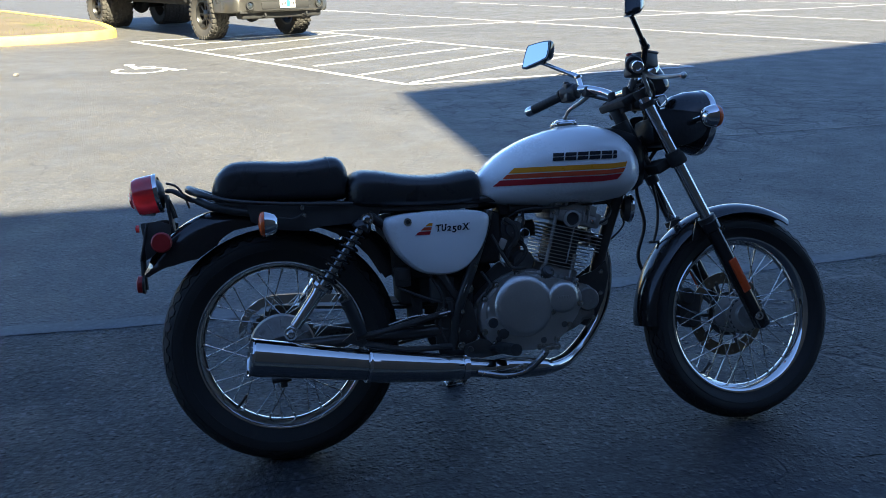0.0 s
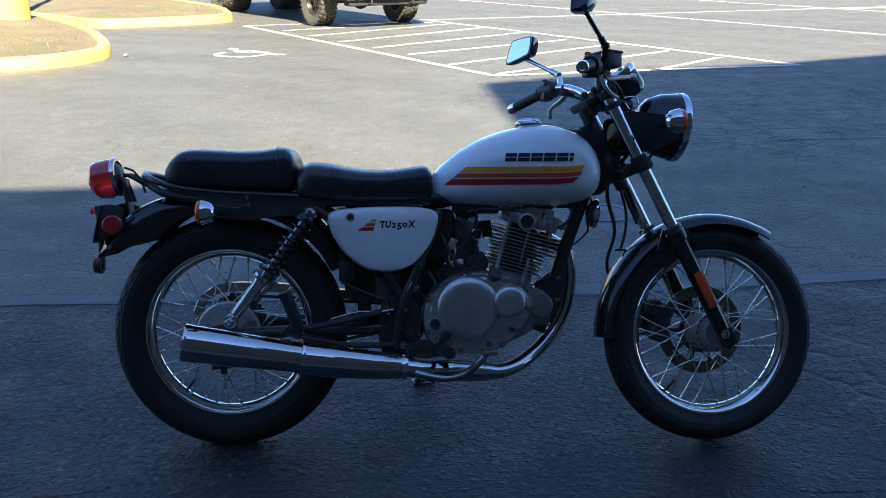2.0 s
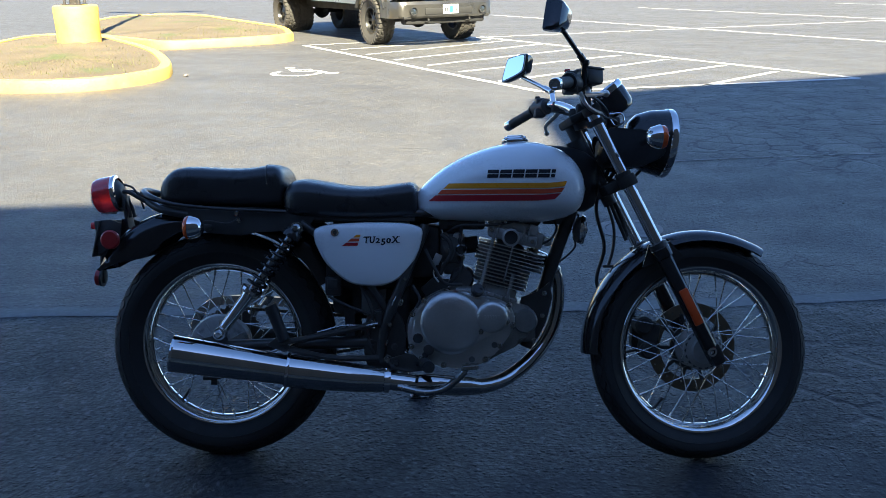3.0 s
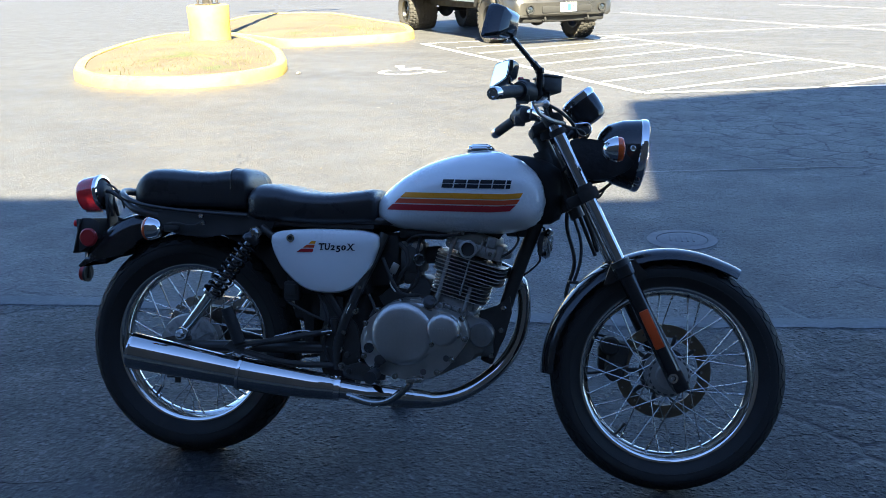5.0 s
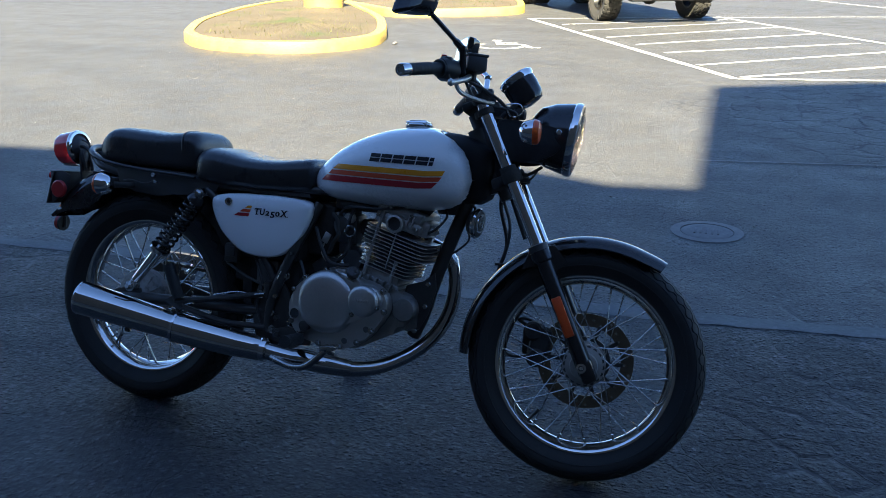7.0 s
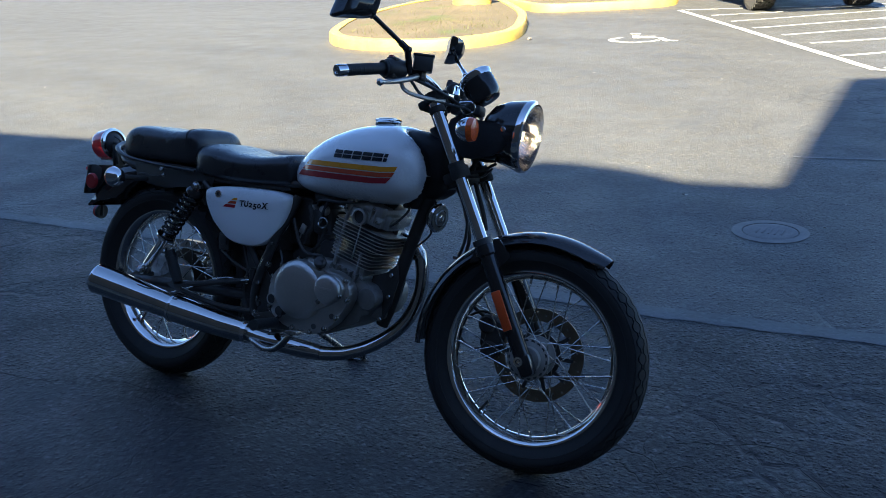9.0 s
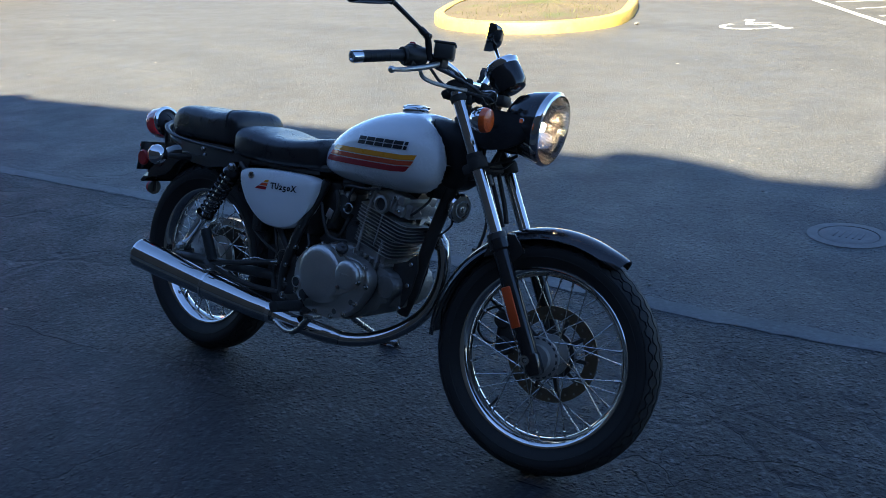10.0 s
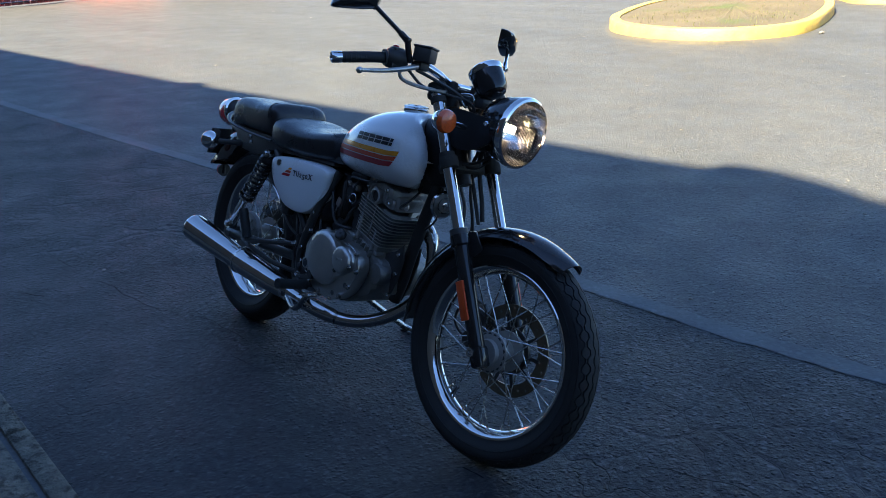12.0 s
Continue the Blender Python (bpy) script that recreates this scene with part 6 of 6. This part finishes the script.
# plate bracket with its reflectors
pb = part("plate_bracket", join(box((-0.330, 0, 0.632), (0.006, 0.17, 0.105), 0.003, pose(0, 0, 0, 0, 12, 0)), plate([(-0.336, 0.682), (-0.29, 0.686), (-0.258, 0.674), (-0.262, 0.640), (-0.295, 0.606), (-0.326, 0.584)], -0.078, -0.074, 0.001), plate([(-0.336, 0.682), (-0.29, 0.686), (-0.258, 0.674), (-0.262, 0.640), (-0.295, 0.606), (-0.326, 0.584)], 0.074, 0.078, 0.001)), MATT_BLACK, bike, "black number plate bracket")
for s in (-1, 1):
    part("side_reflector", lathe([(0.027, 0), (0.027, 0.006), (0.023, 0.010), (0.008, 0.0105)], (-0.283, s * 0.095, 0.630), (0, s, 0), 28), REFLECTOR_RED, pb, "round red side reflector")
part("plate_bolt", lathe([(0.010, 0), (0.010, 0.008), (0.006, 0.010)], (-0.342, -0.06, 0.668), (-1, 0, 0), 14), RED_LENS, pb)
part("lower_reflector", join(lathe([(0.024, 0), (0.024, 0.012), (0.018, 0.015)], (-0.352, 0, 0.515), (-1, 0, 0.05), 24)), REFLECTOR_RED, pb, "round red rear reflector")
part("reflector_stalk", join(tube([(-0.348, 0, 0.595), (-0.348, 0, 0.54), (-0.346, 0, 0.50)], 0.008, 8), lathe([(0.026, 0), (0.026, 0.006)], (-0.351, 0, 0.515), (1, 0, -0.05), 20)), MATT_BLACK, pb)

# ---- engine ----
case_out = rounded([(0.545, 0.392), (0.560, 0.425), (0.598, 0.462), (0.645, 0.490), (0.72, 0.494), (0.755, 0.480), (0.805, 0.462), (0.860, 0.445), (0.893, 0.430), (0.898, 0.385), (0.866, 0.338), (0.805, 0.305), (0.766, 0.284), (0.72, 0.268), (0.658, 0.272), (0.580, 0.290), (0.548, 0.333)], 3)
engine = part("crankcase", plate(case_out, -0.078, 0.110, 0.012), CASE_ALLOY, bike, "silver cast crankcase")
cov_out = rounded([(0.553, 0.392), (0.568, 0.428), (0.605, 0.462), (0.648, 0.484), (0.715, 0.486), (0.745, 0.470), (0.79, 0.466), (0.835, 0.440), (0.845, 0.395), (0.815, 0.345), (0.775, 0.300), (0.72, 0.276), (0.660, 0.278), (0.588, 0.296), (0.556, 0.335)], 3)
cover = part("clutch_cover", plate(cov_out, -0.128, -0.084, 0.006), ALLOY, engine, "silver clutch cover")
part("clutch_dome", lathe([(0.088, 0.0), (0.087, 0.010), (0.083, 0.018), (0.076, 0.0235), (0.066, 0.0265), (0.045, 0.028), (0.015, 0.0285)], (0.672, -0.130, 0.402), (0, -1, 0), 56), ALLOY, engine, "round raised clutch dome")
part("oil_filter_cover", lathe([(0.044, 0.0), (0.043, 0.007), (0.039, 0.012), (0.032, 0.0145), (0.015, 0.015)], (0.783, -0.1455, 0.419), (0, -1, 0), 40), ALLOY, engine, "round oil filter cover")
for i in range(6):
    part("cast_mark", box((0.764 + i * 0.0072, -0.1607, 0.421), (0.0048, 0.0015, 0.008), 0.0004), ALLOY, engine)
part("filter_boss", lathe([(0.034, 0.0), (0.034, 0.03), (0.030, 0.036), (0.010, 0.037)], (0.876, -0.050, 0.399), (0, -1, 0), 36), CASE_ALLOY, engine, "round front cover")
part("front_boss", box((0.878, -0.03, 0.38), (0.06, 0.05, 0.09), 0.015), CASE_ALLOY, engine)
part("filler_cap", join(lathe([(0.017, 0), (0.018, 0.006), (0.018, 0.014), (0.013, 0.018)], (0.742, -0.132, 0.487), (0.3, -0.8, 0.5), 18), box((0.745, -0.142, 0.495), (0.026, 0.008, 0.010), 0.003)), MATT_BLACK, engine, "black oil filler cap")
part("sight_glass", join(ring_lathe([(0.018, -0.020), (0.018, 0.003), (0.014, 0.004), (0.014, -0.020)], (0.582, -0.1465, 0.361), (0, -1, 0), 24)), ALLOY, engine)
part("sight_window", lathe([(0.0145, -0.008), (0.0145, 0.002)], (0.582, -0.1480, 0.361), (0, -1, 0), 20), DARK_GLASS, engine, "dark oil sight glass")
part("plug", lathe([(0.0145, -0.020), (0.0145, 0.002), (0.010, 0.003)], (0.611, -0.1460, 0.329), (0, -1, 0), 18), MATT_BLACK, engine, "black plug")
part("cast_tag", box((0.700, -0.116, 0.490), (0.030, 0.014, 0.007), 0.002, pose(0, 0, 0, 0, 3, 0)), ALLOY, engine)
for k in range(5):
    part("case_rib", box((0.745 + k * 0.022, -0.082, 0.478 - k * 0.0065), (0.005, 0.020, 0.022), 0.0015, pose(0, 0, 0, 0, 15, 0)), CASE_ALLOY, engine)
for x, z in ((0.566, 0.425), (0.60, 0.462), (0.66, 0.488), (0.735, 0.478), (0.83, 0.448), (0.838, 0.395), (0.805, 0.338), (0.765, 0.300), (0.715, 0.282), (0.650, 0.284), (0.590, 0.302), (0.562, 0.335), (0.752, 0.380), (0.822, 0.406)):
    y = -0.144 if (x, z) in ((0.752, 0.380), (0.822, 0.406)) else -0.126
    part("cover_bolt", join(lathe([(0.009, 0.0), (0.008, 0.006)], (x, y, z), (0, -1, 0), 14), bolt((x, y - 0.006, z), (0, -1, 0), 0.0055, 0.004)), STEEL, engine)
step_out = rounded([(0.567, 0.400), (0.578, 0.350), (0.625, 0.334), (0.685, 0.331), (0.740, 0.351), (0.790, 0.376), (0.826, 0.402), (0.832, 0.432), (0.806, 0.461), (0.760, 0.463), (0.715, 0.479), (0.660, 0.484), (0.602, 0.456)], 4)
part("cover_step", plate(step_out, -0.147, -0.122, 0.009), ALLOY, engine, "raised clutch housing")
for x, z in ((0.790, 0.340), (0.728, 0.300), (0.60, 0.312)):
    part("bolt_recess", lathe([(0.0085, 0), (0.0085, 0.0015)], (x, -0.1285, z), (0, -1, 0), 16), DARK_ALLOY, engine)
# cylinder leans forward
CY = radians(15)
CM = Matrix.Translation((0.797, -0.005, 0.470)) @ Matrix.Rotation(CY, 4, "Y")
barrel = part("cylinder", xf(box((0, 0, 0.085), (0.098, 0.105, 0.14), 0.03), CM), DARK_ALLOY, bike, "finned air-cooled cylinder")
part("cylinder_base", xf(join(box((-0.004, 0, 0.011), (0.112, 0.134, 0.030), 0.008), box((-0.004, 0, -0.002), (0.126, 0.142, 0.012), 0.004)), CM), HEAD_ALLOY, barrel)
for k in range(12):
    h = 0.029 + k * 0.0100
    low = k < 6
    fx = 0.074 if low else 0.102
    bx = -0.076 if low else -0.086
    wy = 0.156 if low else 0.170
    fin_out = rounded([(bx, -wy * 0.36), (bx * 0.84, -wy / 2), (0, -wy / 2), (fx * 0.80, -wy / 2), (fx, -wy * 0.34), (fx * 1.03, 0), (fx, wy * 0.34), (fx * 0.80, wy / 2), (0, wy / 2), (bx * 0.84, wy / 2), (bx, wy * 0.36), (bx, 0)], 3)
    fin_at = CM @ Matrix.Translation((0, 0, h)) @ Matrix.Rotation(math.pi / 2, 4, "X")
    fin = part("fin", xf(plate(fin_out, -0.0011, 0.0011), fin_at), HEAD_ALLOY, barrel)
    loops = [[Vector((x * q, y, z * q)) for x, z in fin_out] for q, y in ((0.985, -0.0013), (1.006, -0.0011), (1.006, 0.0011), (0.985, 0.0013))]
    part("fin_edge", xf(grid_skin(loops, True, False), fin_at), FIN_EDGE, fin, "bright machined fin edge")
part("stud_column", xf(tube([(-0.050, -0.074, 0.0), (-0.050, -0.078, 0.165)], 0.0055, 12), CM), FIN_ALLOY, barrel)
part("stud_column", xf(join(tube([(0.030, -0.070, 0.0), (0.030, -0.072, 0.070)], 0.0060, 12), tube([(0.008, -0.080, 0.04), (0.008, -0.084, 0.152)], 0.0025, 8)), CM), HEAD_ALLOY, barrel)
head = part("cylinder_head", xf(join(box((0, 0, 0.170), (0.140, 0.160, 0.034), 0.010), box((-0.004, 0, 0.195), (0.142, 0.146, 0.034), 0.012), box((0.070, -0.02, 0.176), (0.034, 0.09, 0.045), 0.008)), CM), HEAD_ALLOY, bike, "cast cylinder head")
part("cam_boss", xf(ring_lathe([(0.0245, -0.006), (0.0245, 0.012), (0.0185, 0.014), (0.0185, -0.004)], (-0.004, -0.080, 0.166), (0, -1, 0), 32), CM), FIN_ALLOY, head)
part("cam_recess", xf(lathe([(0.0190, 0), (0.0190, 0.004)], (-0.004, -0.081, 0.166), (0, -1, 0), 24), CM), MATT_BLACK, head, "dark recess")
for x in (0.028, 0.042, -0.058, -0.044):
    part("rib", xf(box((x, -0.079, 0.186), (0.004, 0.012, 0.042), 0.0015), CM), FIN_ALLOY, head)
for x in (0.050, -0.050):
    part("rocker_cap", xf(box((x, -0.068, 0.200), (0.028, 0.028, 0.030), 0.006), CM), HEAD_ALLOY, head)
for x, z in ((-0.060, 0.172), (0.056, 0.170), (0.034, 0.202), (-0.030, 0.204)):
    part("head_bolt", xf(bolt((x, -0.080, z), (0, -1, 0), 0.006, 0.006), CM), STEEL, head)
part("spark_plug_cap", xf(lathe([(0.010, 0), (0.013, 0.008), (0.011, 0.018), (0.006, 0.026)], (0.086, -0.045, 0.178), (0.9, -0.4, 0.1), 16), CM), ALLOY, head, "bright plug fitting")
part("spark_lead", tube([(0.895, -0.05, 0.60), (0.945, -0.07, 0.625), (0.965, -0.04, 0.66), (0.94, 0.0, 0.69)], 0.0035, 8, 5), MATT_BLACK, bike)
# carburettor and inlet
carb = part("carburettor", join(box((0.672, -0.01, 0.60), (0.07, 0.075, 0.085), 0.012), lathe([(0.026, 0), (0.028, 0.01), (0.026, 0.02)], (0.672, -0.01, 0.64), (0, 0, 1), 20), lathe([(0.022, 0), (0.024, 0.03)], (0.672, -0.048, 0.61), (0, -1, 0), 18), box((0.672, -0.01, 0.545), (0.05, 0.055, 0.04), 0.008)), DARK_ALLOY, bike, "grey carburettor")
part("inlet_stub", tube([(0.70, 0, 0.605), (0.745, 0, 0.61)], 0.024, 18), MATT_BLACK, carb)
part("air_hose", tube([(0.64, -0.005, 0.60), (0.58, 0, 0.60)], 0.030, 18), MATT_BLACK, carb)
part("choke_lever", join(box((0.632, -0.085, 0.572), (0.020, 0.005, 0.03), 0.002, pose(0, 0, 0, 0, 25, 0)), tube([(0.628, -0.085, 0.56), (0.622, -0.088, 0.53), (0.636, -0.085, 0.508)], 0.0022, 8, 3)), ALLOY, carb, "bright lever")
part("coil_box", join(box((0.70, 0, 0.672), (0.13, 0.10, 0.04), 0.008), tube([(0.66, -0.055, 0.668), (0.745, -0.055, 0.672)], 0.014, 12)), MATT_BLACK, bike, "black coil under the tank")
part("vent_hose", tube([(0.645, -0.075, 0.640), (0.668, -0.092, 0.620), (0.672, -0.094, 0.585), (0.655, -0.088, 0.560), (0.640, -0.08, 0.53)], 0.0065, 10, 5), INNER_BLACK, carb)
part("overflow_hose", tube([(0.690, -0.05, 0.575), (0.700, -0.08, 0.555), (0.690, -0.085, 0.53), (0.665, -0.08, 0.505)], 0.0055, 10, 5), INNER_BLACK, carb)
part("drain_ring", ring_lathe([(0.014, -0.002), (0.0165, 0.0), (0.014, 0.002), (0.012, 0.0)], (0.700, -0.082, 0.598), (0.2, -1, 0.1), 20), STEEL, carb)
for x, z, r in ((0.652, 0.635, 0.011), (0.690, 0.632, 0.015), (0.665, 0.600, 0.009)):
    part("carburettor_boss", join(lathe([(r, 0), (r, 0.016), (r * 0.75, 0.02)], (x, -0.055, z), (0, -1, 0), 18), bolt((x, -0.074, z), (0, -1, 0), r * 0.4, 0.004)), ALLOY, carb)
part("fuel_hose", tube([(0.70, -0.06, 0.66), (0.695, -0.075, 0.63), (0.69, -0.07, 0.60)], 0.005, 8, 4), MATT_BLACK, carb)
part("throttle_cable", tube([(0.66, -0.06, 0.645), (0.70, -0.09, 0.665), (0.80, -0.09, 0.668), (0.95, -0.05, 0.70)], 0.004, 8, 5), MATT_BLACK, carb)
part("starter_motor", lathe([(0.030, 0), (0.034, 0.008), (0.034, 0.09), (0.028, 0.10)], (0.70, 0.05, 0.515), (0, -1, 0.0), 22), DARK_ALLOY, engine)
part("wire_loom", tube([(0.60, -0.09, 0.60), (0.63, -0.10, 0.54), (0.655, -0.095, 0.505), (0.70, -0.07, 0.50)], 0.005, 8, 4), MATT_BLACK, bike)
part("engine_hanger", plate([(0.585, 0.49), (0.62, 0.52), (0.665, 0.515), (0.66, 0.485), (0.60, 0.465)], -0.07, -0.06, 0.002), FRAME_BLACK, bike)
part("head_stay", plate([(0.86, 0.665), (0.90, 0.69), (0.93, 0.68), (0.90, 0.645)], -0.03, -0.024, 0.001), FRAME_BLACK, bike)
# left cover, seen past the front of the engine
part("stator_cover", lathe([(0.080, 0.0), (0.078, 0.03), (0.068, 0.042), (0.02, 0.045)], (0.745, 0.112, 0.395), (0, 1, 0), 40), ALLOY, engine)

# ---- exhaust ----
muf = [(-0.066, -0.232, 0.333), (0.05, -0.214, 0.312), (0.15, -0.198, 0.294), (0.236, -0.185, 0.279)]
silencer = part("silencer", tube(muf, [0.0490, 0.0465, 0.0430, 0.0395], 40), EXHAUST_CHROME, bike, "chrome silencer")
ex_d = (Vector(muf[1]) - Vector(muf[0])).normalized()
part("end_plate", lathe([(0.0475, 0.010), (0.036, 0.012), (0.024, 0.014), (0.014, 0.014), (0.012, 0.05)], Vector(muf[0]) - ex_d * 0.004, ex_d, 32, False), DARK_ALLOY, silencer)
part("rolled_lip", ring_lathe([(0.0485, 0.0), (0.0500, 0.004), (0.0485, 0.009), (0.0455, 0.004)], Vector(muf[0]) - ex_d * 0.003, ex_d, 40), CHROME, silencer)
sl = [(0.226, -0.1865, 0.281), (0.237, -0.185, 0.279), (0.33, -0.171, 0.265), (0.42, -0.158, 0.253), (0.485, -0.150, 0.247), (0.500, -0.149, 0.2455)]
part("front_sleeve", tube(sl, [0.0425, 0.0455, 0.0425, 0.0380, 0.0340, 0.0250], 40), EXHAUST_CHROME, silencer, "chrome front sleeve")
part("sleeve_lip", ring_lathe([(0.0425, -0.004), (0.0470, -0.003), (0.0482, 0.001), (0.0470, 0.005), (0.0440, 0.006)], (0.230, -0.186, 0.280), (Vector(sl[2]) - Vector(sl[1])), 40), CHROME, silencer, "rolled lip")
part("clamp", join(ring_lathe([(0.0335, -0.008), (0.0345, 0.0), (0.0335, 0.008), (0.024, 0.008), (0.024, -0.008)], (0.497, -0.1492, 0.2457), (Vector(sl[4]) - Vector(sl[3])), 28), bolt((0.497, -0.165, 0.272), (0.3, 0, 1), 0.006, 0.010)), CHROME, silencer)
header = [(0.49, -0.150, 0.246), (0.58, -0.142, 0.234), (0.70, -0.118, 0.220), (0.79, -0.072, 0.222), (0.860, -0.018, 0.251), (0.920, 0.022, 0.302), (0.957, 0.040, 0.362), (0.974, 0.047, 0.430), (0.973, 0.045, 0.500), (0.950, 0.038, 0.550), (0.905, 0.022, 0.575), (0.885, 0.015, 0.577)]
part("header_pipe", tube(header, [0.0245, 0.0245, 0.0225] + [0.0198] * 9, 24, 6), EXHAUST_CHROME, bike, "chrome exhaust header pipe")
part("heat_guard", tube([(0.585, -0.146, 0.236), (0.62, -0.146, 0.236), (0.67, -0.138, 0.231), (0.72, -0.122, 0.226), (0.745, -0.112, 0.223)], [0.0245, 0.0262, 0.0258, 0.0235, 0.0200], 24, 4), EXHAUST_CHROME, bike)
part("exhaust_flange", lathe([(0.034, 0), (0.034, 0.012), (0.024, 0.014)], (0.898, 0.018, 0.577), (1, 0.2, -0.05), 24), ALLOY, bike)
part("pipe_collar", ring_lathe([(0.0225, -0.010), (0.0235, 0.0), (0.0225, 0.010), (0.0195, 0.010), (0.0195, -0.010)], (0.962, 0.0415, 0.530), (-0.40, -0.12, 0.9), 24), STEEL, bike, "bright collar on the header pipe")
part("silencer_hanger", join(plate([(0.17, 0.345), (0.20, 0.368), (0.225, 0.362), (0.235, 0.335), (0.22, 0.325)], -0.168, -0.162, 0.001), tube([(0.205, -0.165, 0.35), (0.30, -0.150, 0.365), (0.46, -0.112, 0.395)], 0.0085, 10, 4), tube([(0.225, -0.160, 0.335), (0.34, -0.135, 0.305), (0.47, -0.110, 0.300)], 0.0085, 10, 4)), FRAME_BLACK, bike, "black footrest and silencer bracket")
for s in (-1, 1):
    part("pillion_peg", join(tube([(0.220, s * 0.170, 0.360), (0.185, s * 0.178, 0.455)], 0.0165, 14), ring_lathe([(0.018, -0.004), (0.018, 0.004), (0.012, 0.004), (0.012, -0.004)], (0.19, s * 0.177, 0.44), (-0.35, 0, 0.95), 16)), GRIP_RUBBER, bike, "folded rubber pillion footrest")
    y0, y1 = (-0.150, -0.262) if s < 0 else (0.150, 0.262)
    part("footpeg", join(tube([(0.600, y0, 0.292), (0.617, y1, 0.303)], 0.0165, 12), tube([(0.575, s * 0.11, 0.285), (0.600, y0, 0.292)], 0.010, 10)), GRIP_RUBBER, bike, "black rubber rider footrest")
pedal = part("brake_pedal", join(tube([(0.530, -0.168, 0.232), (0.60, -0.190, 0.222), (0.655, -0.205, 0.234), (0.700, -0.212, 0.272), (0.712, -0.212, 0.288)], 0.0098, 12, 5), box((0.725, -0.212, 0.295), (0.045, 0.036, 0.013), 0.004, pose(0, 0, 0, 0, -6, 0))), STEEL, bike, "bright brake pedal")
part("brake_rod", tube([(0.02, -0.118, 0.275), (0.12, -0.122, 0.300), (0.30, -0.122, 0.365), (0.47, -0.122, 0.398)], 0.0035, 8), STEEL, bike, "thin brake rod")
part("brake_arm", join(box((0.01, -0.118, 0.255), (0.018, 0.006, 0.06), 0.002), tube([(-0.02, -0.12, 0.245), (0.03, -0.12, 0.248)], 0.007, 10)), MATT_BLACK, bike)
part("pedal_spring", tube([(0.545 + 0.0045 * math.cos(a), -0.115 + 0.0045 * math.sin(a), 0.262 + 0.0016 * a) for a in (0.7 * i for i in range(60))], 0.0013, 5), STEEL, bike)
part("foot_bracket", join(plate([(0.50, 0.30), (0.55, 0.315), (0.625, 0.30), (0.62, 0.27), (0.55, 0.262), (0.505, 0.27)], -0.125, -0.112, 0.003), bolt((0.52, -0.126, 0.29), (0, -1, 0), 0.009, 0.008), bolt((0.515, -0.125, 0.335), (0, -1, 0), 0.009, 0.008)), FRAME_BLACK, bike)
# side stand on the left reaching the ground
foot = Vector((0.548, 0.352, 0.0935))
part("side_stand", join(tube([(0.505, 0.100, 0.262), (0.520, 0.20, 0.190), (0.540, 0.335, 0.106)], 0.0105, 12, 4), tube([(0.525, 0.338, 0.104), (0.560, 0.352, 0.099), (0.590, 0.358, 0.104)], 0.010, 10, 4), box(foot, (0.060, 0.034, 0.008), 0.003, pose(0, 0, 0, 14, 0, 10))), STEEL, bike, "bright steel side stand")
part("centre_lug", tube([(0.50, -0.03, 0.235), (0.50, 0.03, 0.235)], 0.012, 12), FRAME_BLACK, bike)

# horn under the tank
horn = part("horn", lathe([(0.012, -0.026), (0.030, -0.020), (0.038, -0.008), (0.040, 0.002), (0.036, 0.008), (0.020, 0.010), (0.006, 0.013)], (1.040, 0.0, 0.648), (0.97, -0.12, -0.10), 32), DARK_ALLOY, bike, "round silver horn")
part("horn_rim", ring_lathe([(0.0405, -0.004), (0.042, 0.001), (0.039, 0.007), (0.033, 0.008), (0.036, 0.0)], (1.040, 0.0, 0.648), (0.97, -0.12, -0.10), 40), CHROME, horn, "chrome horn rim")
part("horn_ring", ring_lathe([(0.026, 0.008), (0.025, 0.0115), (0.021, 0.0115), (0.020, 0.008)], (1.040, 0.0, 0.648), (0.97, -0.12, -0.10), 32), RIM_CHROME, horn)
part("horn_centre", lathe([(0.012, 0.009), (0.010, 0.014), (0.004, 0.016)], (1.040, 0.0, 0.648), (0.97, -0.12, -0.10), 24), RIM_CHROME, horn)
part("horn_bracket", join(box((1.000, 0, 0.650), (0.06, 0.014, 0.004), 0.001), tube([(1.02, 0, 0.665), (1.03, 0.0, 0.69), (1.0, 0, 0.70)], 0.003, 8, 3)), MATT_BLACK, horn)
part("horn_wire", tube([(1.015, -0.005, 0.63), (1.02, 0.0, 0.60), (0.985, 0.0, 0.565), (0.955, 0.0, 0.55)], 0.003, 8, 4), MATT_BLACK, horn)
